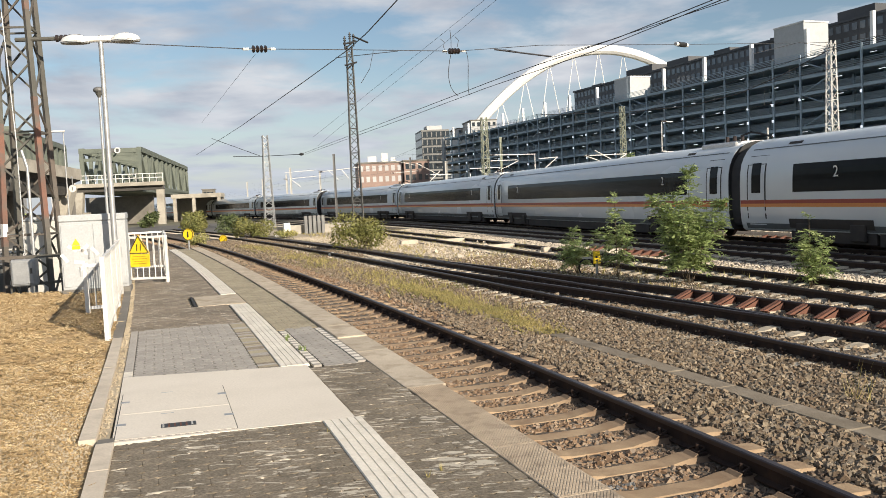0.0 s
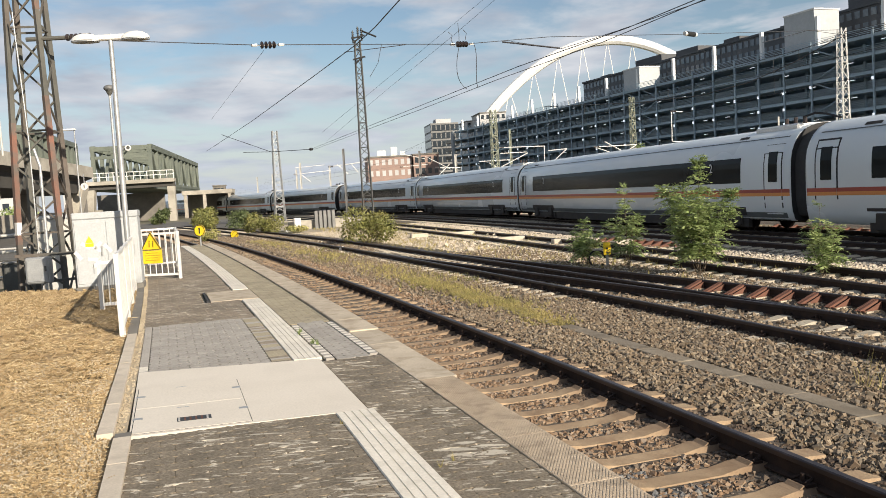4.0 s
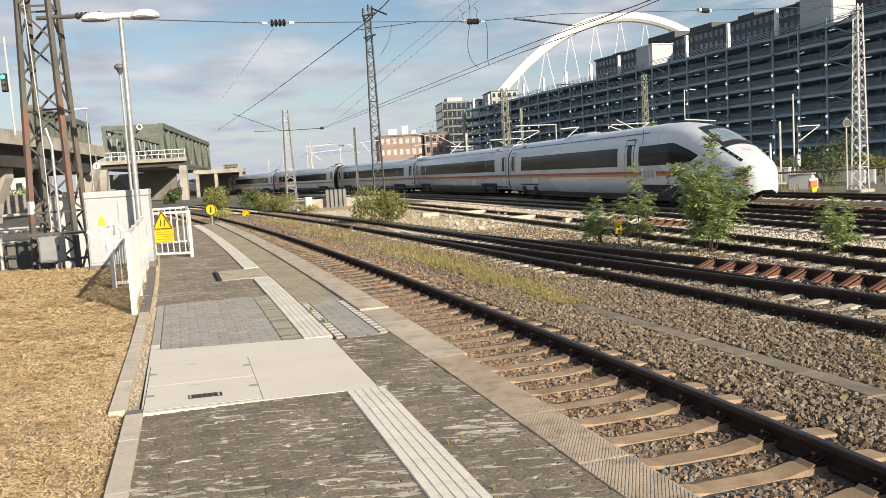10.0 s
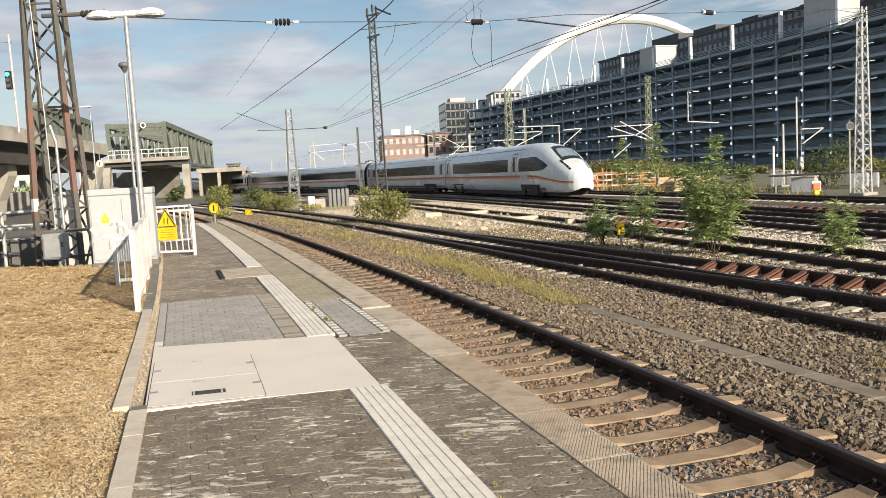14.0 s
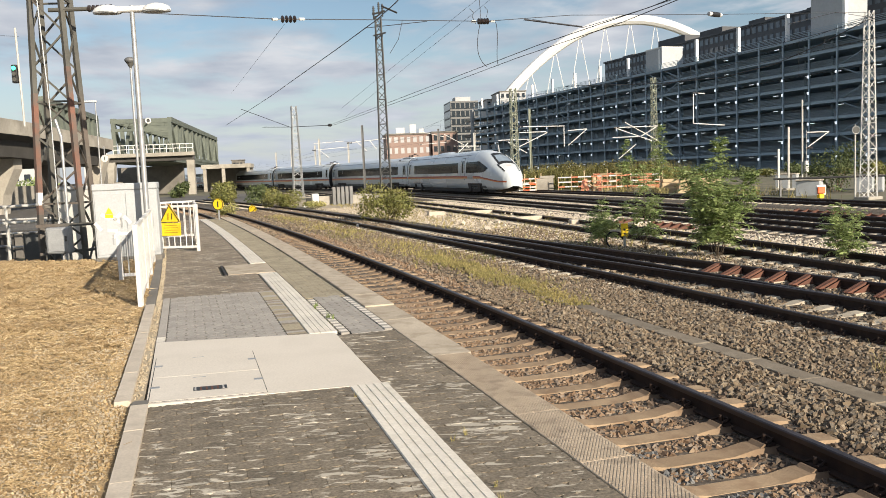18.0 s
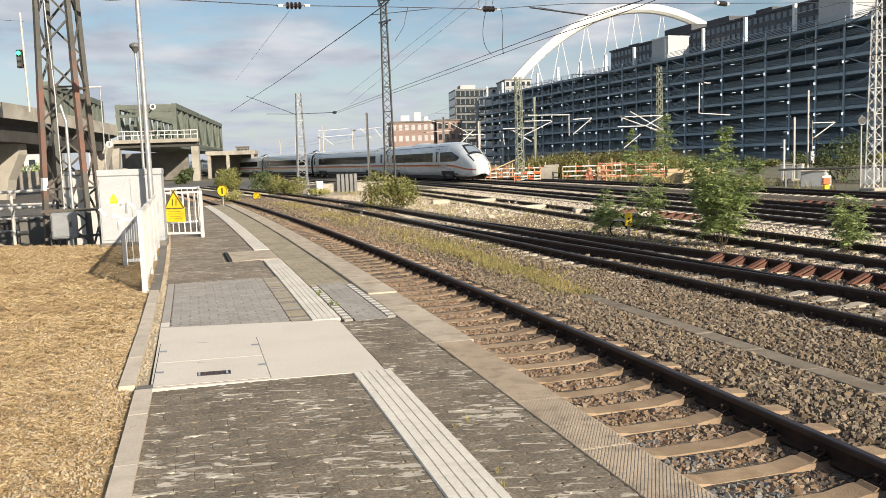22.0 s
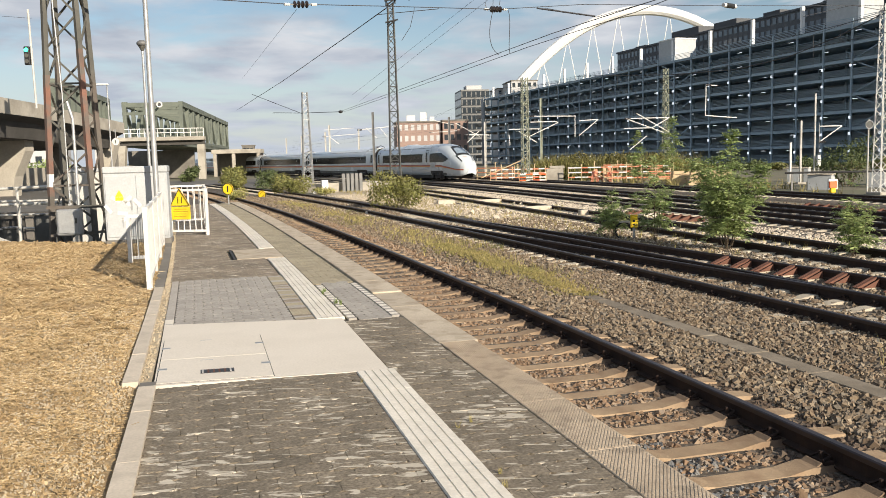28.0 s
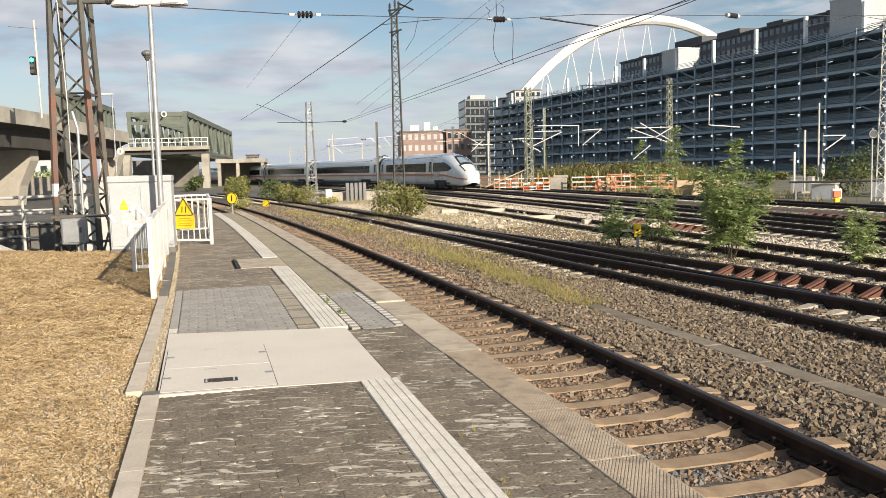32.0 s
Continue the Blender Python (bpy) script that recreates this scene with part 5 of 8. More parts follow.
def under_viaduct():
    w = thing("embankment_wall", (0, 0, 0), "low retaining wall under the viaduct", "wall", "road walls")
    bm = B()
    beam(bm, (-62, 60, 0.4), (-56, 150, 0.4), 0.4, 1.4)
    part("wall_slab", bm, M["concrete"], w)
    # sloping pier legs under the deck
    for y, poly in ((78, ((-42.04, -1.2), (-39.92, -1.2), (-39.51, 1.01), (-38.38, 3.28), (-38.38, 5.3), (-41.47, 5.3))),
                    (100, ((-40.91, -1.2), (-39.72, -1.2), (-39.72, 1.37), (-38.71, 4.6), (-40.66, 4.6)))):
        c = thing("viaduct_pier", (0, y, 0), "pale concrete pier with a slanting leg", "pier", "viaduct piers")
        bm = B()
        prism(bm, poly, -0.8, 0.8, pose(0, 0, 0, 90, 0, 0))
        bmesh.ops.recalc_face_normals(bm, faces=bm.faces)
        part("leg", bm, M["palepier"], c)


under_viaduct()

# ---- paving of the platform ----


def paver_mesh(w, l, material, name="paver", c=0.016, e=0.023, ease=0.006):
    """A bone-shaped interlocking paver: wide ends, a narrow waist; c is how far the waist is drawn in."""
    bm = B()
    h, x0, x1 = l / 2, w * 0.17, w * 0.33
    a = [(w / 2, -h + e), (w / 2, h - e), (w / 2 - e, h), (x1, h), (x0, h - c), (-x0, h - c), (-x1, h), (-w / 2 + e, h), (-w / 2, h - e), (-w / 2, -h + e), (-w / 2 + e, -h),
         (-x1, -h), (-x0, -h + c), (x0, -h + c), (x1, -h), (w / 2 - e, -h)]
    k = len(a)
    lo = [bm.verts.new((x, y, -0.012)) for x, y in a]
    hi = [bm.verts.new((x * (1 - 0.0016 / w), y * (1 - ease / l), 0)) for x, y in a]
    for i in range(k):
        bm.faces.new((lo[i], lo[(i + 1) % k], hi[(i + 1) % k], hi[i]))
    bm.faces.new(hi)
    return mesh_of(bm, name, material)


def lay_pavers(o0, o1, y0, y1, material, pieces=None, cell=(0.20, 0.165), rough=0.0010, c=0.015, e=0.023, ease=0.006):
    """Rows of pavers, alternate rows set off by half. pieces: separate stones on that mesh, else one joined part."""
    me = pieces or paver_mesh(cell[0] - 0.0005, cell[1] - 0.0005, material, c=c, e=e, ease=ease)
    nv = len(me.vertices)
    base = np.empty(nv * 3)
    me.vertices.foreach_get("co", base)
    base = base.reshape(-1, 3)
    faces = [tuple(p.vertices) for p in me.polygons]
    V, F = [], []
    r, y = 0, y0
    while y < y1:
        a_ = o0 - (cell[0] / 2 if r % 2 else 0)
        while a_ < o1 - 0.02:
            # stones at the ends of a row are cut to fit
            l_, h_ = max(a_, o0), min(a_ + cell[0], o1)
            a_ += cell[0]
            if h_ - l_ < 0.03:
                continue
            p = P(y, (l_ + h_) / 2, -0.006 + random.uniform(-rough, rough))
            m = pose(p.x, p.y, p.z, random.uniform(-.6, .6) * rough * 300, random.uniform(-.6, .6) * rough * 300, head(y) + random.uniform(-.4, .4))
            m = m @ Matrix.Diagonal(((h_ - l_) / cell[0], 1, 1, 1))
            if pieces:
                piece("paver", me, PLATFORM, m)
            else:
                k = len(V) * nv
                V.append(base @ np.array(m.to_3x3()).T + np.array(m.translation))
                F += [tuple(j + k for j in f) for f in faces]
        y += (cell[1] - c) * 0.962
        r += 1
    if not pieces:
        mm = bpy.data.meshes.new("pavers")
        mm.from_pydata(np.concatenate(V).tolist(), [], F)
        mm.materials.append(material)
        ob = new("pavers", mm)
        ob.parent = PLATFORM
        ob["kind"] = "stuff"


DARK = paver_mesh(0.1995, 0.1645, M["paver"], c=0.015, e=0.028, ease=0.003)
lay_pavers(-4.815, -3.345, 3.4, 7.40, M["paver"], DARK)
lay_pavers(-3.055, -2.475, 4.3, 7.22, M["paver"], DARK)
lay_pavers(-3.085, -2.475, 7.26, 9.40, M["paver"], DARK)
lay_pavers(-4.80, -3.345, -7.6, 3.3, M["paverrest"])
lay_pavers(-3.05, -2.49, -7.6, 4.2, M["paverrest"])
lay_pavers(-2.93, -2.58, 9.44, 12.1, M["pavergrey"], cell=(0.20, 0.150), rough=0.0003, c=0.0, e=0.034, ease=0.0015)
lay_pavers(-3.04, -2.49, 12.1, 22.0, M["paverbeige"], cell=(0.20, 0.150), rough=0.0003, c=0.0, e=0.034, ease=0.0015)
lay_pavers(-3.04, -2.49, 22.0, 36.2, M["paverbeige"])
lay_pavers(-4.76, -3.56, 9.62, 13.10, M["pavergrey"], cell=(0.20, 0.150), rough=0.0003, c=0.0, e=0.034, ease=0.0015)
lay_pavers(-4.88, -3.37, 13.16, 15.4, M["paverrest"])
lay_pavers(-4.88, -3.95, 15.4, 17.0, M["paverrest"])
lay_pavers(-4.88, -3.37, 17.0, 36.2, M["paverrest"])


# raised dark sheets put the shade of the corner holes into colour
for o0, o1, a, b in ((-4.76, -3.56, 9.56, 13.10), (-2.93, -2.58, 9.40, 12.1), (-3.04, -2.49, 12.1, 22.0)):
    bm = B()
    prism(bm, strip(a, b, o0, o1, 0, 8), -0.03, -0.0082)
    part("joint_sand", bm, M["joint"], PLATFORM, "dark sheet for the shade in the paver holes")


# border stones beside the smooth grey field, and its chequered edge
def border_mesh(name, w, material):
    bm = B()
    box(bm, -w / 2, w / 2, -0.0435, 0.0435, -0.04, 0.0, bevel=0.002)
    return mesh_of(bm, name, material)


BORDERS = [border_mesh("border_stone", 0.20, M[k_]) for k_ in ("pavergrey", "paverbeige", "paverrest")]
SHORT, WHITE = border_mesh("border_stone", 0.088, M["pavergrey"]), border_mesh("white_border_stone", 0.088, M["tactile"])
y = 9.60
while y < 13.1:
    p = P(y, -3.455, -0.004)
    piece("border_stone", random.choice(BORDERS), PLATFORM, pose(p.x, p.y, p.z, 0, 0, head(y)))
    p = P(y, -4.81, -0.004)
    piece("white_border_stone" if 9.9 < y < 10.15 else "border_stone", WHITE if 9.9 < y < 10.15 else SHORT, PLATFORM, pose(p.x, p.y, p.z, 0, 0, head(y)))
    y += 0.085
y, k = 9.50, 0
while y < 11.9:
    for o in (-2.985, -2.525):
        p = P(y, o, -0.003)
        piece("white_border_stone" if k % 2 else "border_stone", WHITE if k % 2 else SHORT, PLATFORM, pose(p.x, p.y, p.z, 0, 0, head(y)))
    y += 0.085
    k += 1


# white guiding strip of ribbed plates
def tactile_mesh():
    bm = B()
    box(bm, -0.147, 0.147, -0.149, 0.149, -0.05, 0.0, bevel=0.002)
    for i in range(5):
        x = -0.118 + 0.059 * i
        prism(bm, [(x - 0.025, 0.0), (x + 0.025, 0.0), (x + 0.0235, 0.0055), (x - 0.0235, 0.0055)], -0.149, 0.149, pose(0, 0, 0, 90, 0, 0))
    bmesh.ops.recalc_face_normals(bm, faces=bm.faces)
    return mesh_of(bm, "tactile_plate", M["tactile"])


TACT = tactile_mesh()
for a, b in ((7.29, -7.5), (9.545, 15.4), (17.05, 36.2)):
    # laid from the slab outwards
    sg = 1 if b > a else -1
    y = a + sg * 0.145
    while y * sg < b * sg:
        p = P(y, -3.20, 0.0)
        piece("tactile_plate", TACT, PLATFORM, pose(p.x, p.y, random.uniform(-.001, .001), 0, 0, head(y)))
        y += sg * 0.30 / math.hypot(1, 0.274 + 0.0022 * y)


# edge slabs: ribbed near, plain further along
def edge_mesh(ribbed, material):
    bm = B()
    w = 0.32 if ribbed else 0.36
    box(bm, -w / 2, w / 2, -0.495, 0.495, -0.14, 0.0, bevel=0.004)
    if ribbed:
        # ribs slant across the slab
        hx, hy, ux, uy = w / 2 - 0.012, 0.478, 0.5, 0.866
        for i in range(-22, 23):
            cx, cy = i * 0.0178 * uy, -i * 0.0178 * ux
            lo = max((-hx - cx) / ux, (-hy - cy) / uy)
            hi = min((hx - cx) / ux, (hy - cy) / uy)
            if hi - lo > 0.02:
                beam(bm, (cx + ux * lo, cy + uy * lo, 0.0005), (cx + ux * hi, cy + uy * hi, 0.0005), 0.0048, 0.0018)
    bmesh.ops.recalc_face_normals(bm, faces=bm.faces)
    return mesh_of(bm, "edge_slab", material)


ER, EP = edge_mesh(True, M["edge"]), edge_mesh(False, M["edgegrey"])
y = 0.87
for _ in range(9):
    y -= 0.99 / math.hypot(1, 0.274 + 0.0022 * y)
while y < 36:
    near = y < 7.7
    up = 0.0 if y < 11.0 else 0.022
    p = P(y, -2.31 if near else -2.30, 0)
    piece("edge_slab", ER if near else EP, PLATFORM, pose(p.x, p.y, up + random.uniform(-.002, .002), 0, 0, head(y) + random.uniform(-.2, .2)))
    y += 0.99 / math.hypot(1, 0.274 + 0.0022 * y)


# pale slab with the double lid of a cable pit
def pit():
    s = thing("cable_pit_cover", (0, 0, 0), "pale concrete slab with two steel pit lids", "pit cover")

    def plate(y0, y1, o0, o1, z0, z1, skew=0.07):
        """A flat piece between two lines across the platform; the side by the kerb lies a little further on."""
        bm = B()
        prism(bm, [tuple(P(y + skew * (o + 3.96) / -0.86, o)[:2]) for y, o in ((y0, o0), (y0, o1), (y1, o1), (y1, o0))], z0, z1)
        return bm

    bm = B()
    prism(bm, [tuple(P(y, o)[:2]) for y, o in ((7.43, -4.835), (7.29, -3.095), (9.49, -3.09), (9.86, -4.85))], -0.05, -0.001)
    part("slab", bm, M["slab"], s)
    part("lid_gap", plate(7.402, 8.973, -4.824, -3.956, -0.001, 0.0006), M["rubber"], s)
    for y0, y1 in ((7.405, 8.17), (8.179, 8.97)):
        lid = part("lid", plate(y0, y1, -4.818, -3.962, 0.0008, 0.0035), M["slab"], s, "flush pale lid")
        for o in (-4.79, -3.99):
            part("lock", plate(y0 + 0.40, y0 + 0.46, o - 0.035, o + 0.035, 0.0037, 0.006), M["galv"], lid, "small grey lid lock")
        part("grip_slot", plate(y1 - 0.10, y1 - 0.085, -4.50, -4.40, 0.0037, 0.0045), M["galv"], lid)
    h = part("handle_recess", plate(7.62, 7.74, -4.50, -4.245, 0.0037, 0.005), M["black"], s, "dark grip slots")
    for i in range(6):
        o = -4.49 + 0.042 * i
        part("grip_bar", plate(7.635, 7.725, o, o + 0.014, 0.005, 0.008), M["palesteel" if i in (0, 5) else "redrust"], h)
    return s


pit()


def manhole():
    s = thing("manhole_cover", (0, 0, 0), "rectangular concrete manhole cover with a dark slot", "manhole cover")
    bm = B()
    poly = [tuple(P(y, o)[:2]) for y, o in ((15.45, -3.84), (15.45, -3.05), (16.98, -3.05), (16.98, -3.84))]
    prism(bm, poly, -0.05, -0.002)
    part("cover", bm, M["edgegrey"], s)
    bm = B()
    poly = [tuple(P(y, o)[:2]) for y, o in ((15.5, -3.90), (15.5, -3.86), (17.0, -3.86), (17.0, -3.90))]
    prism(bm, poly, -0.04, 0.004)
    part("slot", bm, M["rubber"], s, "dark drainage slot")


manhole()


# kerbs along the bank
def kerb(name, o0, o1, y0, y1, z, mm, length=1.0):
    k = thing(name, (0, 0, 0), "row of pale concrete kerb stones", "kerb", kind="structure")
    y = y0
    while y < y1 - 0.05:
        e = min(y + length * 0.955, y1)
        bm = B()
        poly = [tuple(P(a, o)[:2]) for a, o in ((y + 0.004, o0), (y + 0.004, o1), (e, o1), (e, o0))]
        prism(bm, poly, -0.22, z + random.uniform(-.003, .003))
        bmesh.ops.recalc_face_normals(bm, faces=bm.faces)
        part("kerb_stone", bm, mm, k)
        y = e
    return k


kerb("kerb", -4.935, -4.815, -7.6, 7.36, 0.022, M["kerb"])
kerb("kerb", -5.06, -4.945, 7.50, 12.45, 0.026, M["kerb"])
kerb("kerb", -5.08, -4.95, 12.45, 30.0, 0.0, M["darkconcrete"])
bm = B()
prism(bm, [tuple(P(a, o)[:2]) for a, o in ((7.37, -4.93), (7.37, -4.82), (7.50, -4.82), (7.50, -4.93))], -0.2, 0.016)
tagged(part("kerb_end", bm, M["darkconcrete"]), "dark weathered kerb stone", "kerb", kind="structure")
bm = B()
prism(bm, strip(7.5, 30, -4.945, -4.86, 0, 20), -0.2, -0.012)
tagged(part("gravel_gap", bm, M["soil"]), "gravel-filled gap beside the kerb", "ground", kind="structure")

# ---- loose stones and stalks ----
rng = np.random.default_rng(4)
OCT_V = np.array([(1, 0, 0), (-1, 0, 0), (0, 1, 0), (0, -1, 0), (0, 0, 1), (0, 0, -1)], float)
BOX_V = np.array([(-1, -1, -1), (1, -1, -1), (1, 1, -1), (-1, 1, -1), (-1, -1, 1), (1, -1, 1), (1, 1, 1), (-1, 1, 1)], float) * 0.72
BOX_F = np.array([(0, 3, 2), (0, 2, 1), (4, 5, 6), (4, 6, 7), (0, 1, 5), (0, 5, 4), (1, 2, 6), (1, 6, 5), (2, 3, 7), (2, 7, 6), (3, 0, 4), (3, 4, 7)])
OCT_F = np.array([(0, 2, 4), (2, 1, 4), (1, 3, 4), (3, 0, 4), (2, 0, 5), (1, 2, 5), (3, 1, 5), (0, 3, 5)])


def tri_mesh(name, V, F, material):
    me = bpy.data.meshes.new(name)
    me.vertices.add(len(V))
    me.vertices.foreach_set("co", np.ascontiguousarray(V, np.float32).ravel())
    me.loops.add(F.size)
    me.loops.foreach_set("vertex_index", np.ascontiguousarray(F, np.int32).ravel())
    me.polygons.add(len(F))
    me.polygons.foreach_set("loop_start", np.arange(0, F.size, F.shape[1], dtype=np.int32))
    me.polygons.foreach_set("loop_total", np.full(len(F), F.shape[1], np.int32))
    me.polygons.foreach_set("use_smooth", np.zeros(len(F), bool))
    me.update(calc_edges=True)
    me.materials.append(material)
    return me


def turns(n):
    """n random rotation matrices."""
    q = rng.normal(size=(n, 4))
    q /= np.linalg.norm(q, axis=1)[:, None]
    w, x, y, z = q.T
    return np.stack([1 - 2 * (y * y + z * z), 2 * (x * y - z * w), 2 * (x * z + y * w), 2 * (x * y + z * w), 1 - 2 * (x * x + z * z), 2 * (y * z - x * w),
                     2 * (x * z - y * w), 2 * (y * z + x * w), 1 - 2 * (x * x + y * y)], 1).reshape(n, 3, 3)


def stones(name, C, size, material, label, fine=True):
    """Broken stones at the places C."""
    n = len(C)
    bv, bf = (BOX_V, BOX_F) if fine else (OCT_V, OCT_F)
    k = len(bv)
    V = bv[None] * (1 + rng.uniform(-0.28, 0.16, (n, k, 1))) + rng.uniform(-0.15, 0.15, (n, k, 3))
    V = V * rng.uniform(0.55, 1.25, (n, 1, 3)) * size * rng.uniform(0.6, 1.3, (n, 1, 1))
    V = np.einsum("nij,nkj->nki", turns(n), V) + C[:, None, :]
    F = (bf[None] + (np.arange(n) * k)[:, None, None]).reshape(-1, 3)
    ob = new(name, tri_mesh(name, V.reshape(-1, 3), F, material))
    return tagged(ob, label, "ballast", kind="stuff")


def on_platform_track(y0, o, z):
    d = -0.274 - 0.0022 * y0
    k = np.hypot(1, d)
    return np.stack([4.53 - 0.274 * y0 - 0.0011 * y0 * y0 + o / k, y0 - o * d / k, z], 1)


def scatter(y0, y1, o0, o1, per):
    n = int((y1 - y0) * (o1 - o0) * per)
    return rng.uniform(y0, y1, n), rng.uniform(o0, o1, n)


SPC = 0.59 * 0.962


def clear_of_sleepers(y, o):
    """True where a stone does not lie on a sleeper or under a rail of the platform track."""
    ph = (y - 0.455) / SPC
    on = (np.abs(ph - np.round(ph)) * SPC < 0.145) & (o > -2.10) & (o < 0.56)
    return ~on & (np.abs(o) > 0.085) & (np.abs(o + 1.507) > 0.085)


def ballast():
    # between the sleepers
    y, o = scatter(2.5, 17, -2.12, 0.6, 2000)
    k = clear_of_sleepers(y, o)
    y, o = y[k], o[k]
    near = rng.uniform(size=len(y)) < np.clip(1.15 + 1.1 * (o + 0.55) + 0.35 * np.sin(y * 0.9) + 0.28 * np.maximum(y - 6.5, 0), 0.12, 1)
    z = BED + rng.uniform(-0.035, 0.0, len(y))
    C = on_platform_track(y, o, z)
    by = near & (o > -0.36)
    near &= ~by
    stones("dark_ballast", C[by], 0.026, M["darkstone"], "dark brown ballast stones along the rail")
    stones("rusty_ballast", C[near], 0.026, M["ruststone"], "rust-stained ballast stones between the sleepers")
    stones("grey_ballast", C[~near & ~by], 0.026, M["bluestone"], "blue-grey broken ballast stones between the sleepers")
    y, o = scatter(-9, 2.5, -2.12, 4.6, 150)
    k = clear_of_sleepers(y, o)
    z = BED + rng.uniform(-0.02, 0.012, k.sum())
    stones("grey_ballast", on_platform_track(y[k], o[k], z), 0.045, M["stone"], "grey broken ballast stones behind the viewpoint", False)
    # the shoulder up to the second track
    y, o = scatter(2.0, 16, 0.55, 4.2, 1200)
    k = ((o < 1.53) | (o > 1.85))
    y, o = y[k], o[k]
    z = BED + rng.uniform(-0.02, 0.03, len(y))
    stones("grey_ballast", on_platform_track(y, o, z), 0.030, M["stone"], "grey broken ballast stones between the tracks")
    y, o = scatter(16, 34, -2.1, 4.0, 320)
    k = clear_of_sleepers(y, o)
    y, o = y[k], o[k]
    near = (o < 0.9)
    z = BED + rng.uniform(-0.03, 0.02, len(y)) - np.where(o < 0.6, 0.02, 0)
    C = on_platform_track(y, o, z)
    stones("rusty_ballast", C[near], 0.043, M["ruststone"], "rust-stained ballast stones between the sleepers further along", False)
    stones("grey_ballast", C[~near], 0.045, M["stone"], "grey broken ballast stones between the tracks", False)
    # between and beyond the rails of the second track and its branch
    y, o = scatter(6, 30, 4.2, 9.0, 150)
    z = BED + rng.uniform(-0.035, 0.012, len(y))
    C = on_platform_track(y, o, z)
    C = C[(C[:, 1] > 4)]
    stones("grey_ballast", C, 0.05, M["stone"], "grey broken ballast stones round the turnout", False)
    y, o = scatter(34, 60, -2.1, 5.0, 60)
    k = clear_of_sleepers(y, o)
    z = BED + rng.uniform(-0.02, 0.02, k.sum())
    stones("grey_ballast", on_platform_track(y[k], o[k], z), 0.08, M["stone"], "grey broken ballast stones further along", False)


ballast()

# the shoulder between the tracks
bm = B()
sweep(bm, [P(y, 2.2, BED) for y in steps(-9.5, 60, 44)], [(-2.3, -0.1), (2.2, -0.1), (2.2, -0.004), (-2.3, -0.004)])
tagged(part("ballast_shoulder", bm, M["ballastbed"]), "ballast shoulder between two tracks", "ballast", kind="structure")

# concrete cable trough lids
trough = thing("cable_trough", (0, 0, 0), "line of weathered concrete cable trough lids", "cable trough", kind="structure")
bm = B()
box(bm, -0.135, 0.135, -0.49, 0.49, -0.06, 0.03, bevel=0.008)
LID = mesh_of(bm, "trough_lid", M["lid"])
y = -8.5
while y < 17.2:
    p = P(y, 1.69, BED)
    piece("trough_lid", LID, trough, pose(p.x, p.y, p.z + random.uniform(-.004, .004), 0, 0, head(y)))
    y += 0.955


def stalks(name, X, length, width, material, label, lift=0.02, tilt=0.35, category="straw"):
    """Thin three-sided stalks lying about at the places X."""
    n = len(X)
    a = rng.uniform(0, 2 * math.pi, n)
    t = rng.normal(0, tilt, n)
    d = np.stack([np.cos(a) * np.cos(t), np.sin(a) * np.cos(t), np.sin(t)], 1) * (length * rng.uniform(0.4, 1.4, n))[:, None]
    s = np.stack([-np.sin(a), np.cos(a), np.zeros(n)], 1) * width
    u = np.array([0, 0, 1.0]) * width
    c = X + np.stack([np.zeros(n), np.zeros(n), rng.uniform(0, lift, n)], 1)
    V = np.stack([c - d / 2 - s, c - d / 2 + s, c - d / 2 + u, c + d / 2 - s, c + d / 2 + s, c + d / 2 + u], 1)
    f = np.array([(1, 2, 5), (1, 5, 4), (2, 0, 3), (2, 3, 5)])
    F = (f[None] + (np.arange(n) * 6)[:, None, None]).reshape(-1, 3)
    return tagged(new(name, tri_mesh(name, V.reshape(-1, 3), F, material)), label, category, kind="stuff")


def bump(x, y):
    """Low swells of the mulch."""
    h = 0.5 + 0.5 * np.sin(x * 2.1 + 1.3 * np.sin(y * 1.7)) * np.sin(y * 2.6 + 0.9 * np.sin(x * 2.9))
    f = 0.5 + 0.5 * np.sin(x * 7.3 + y * 3.1) * np.sin(y * 9.1 - x * 2.7)
    return 0.030 * h + 0.014 * f


def swell(y, o):
    """The height of the mulch beside the platform: it runs out at the kerb."""
    C = on_platform_track(y, o, np.zeros(len(y)))
    return C, bump(C[:, 0], C[:, 1]) * np.clip((-5.0 - o) / 0.5, 0.02, 1)


def mulch():
    ny, no = 400, 100
    y, o = np.meshgrid(np.linspace(0, 21.8, ny), np.linspace(-5.07, -10.4, no), indexing="ij")
    C, h = swell(y.ravel(), o.ravel())
    C[:, 2] = -0.015 + h + np.abs(rng.normal(0, 0.0065, len(h))) * np.clip(h / 0.01, 0, 1)
    k = np.arange(ny * no).reshape(ny, no)
    F = np.stack([k[:-1, :-1], k[:-1, 1:], k[1:, 1:], k[1:, :-1]], -1).reshape(-1, 4)
    F = F[(C[F[:, 2], 1] < 17.8 - 0.35 * (C[F[:, 2], 0] + 7)) & (o.ravel()[F[:, 0]] < np.where(y.ravel()[F[:, 0]] < 7.35, -4.9, -5.0))]
    tagged(new("mulch", tri_mesh("mulch", C, F[:, ::-1], M["straw"])), "matted dry straw mulch in low swells", "straw", kind="stuff")


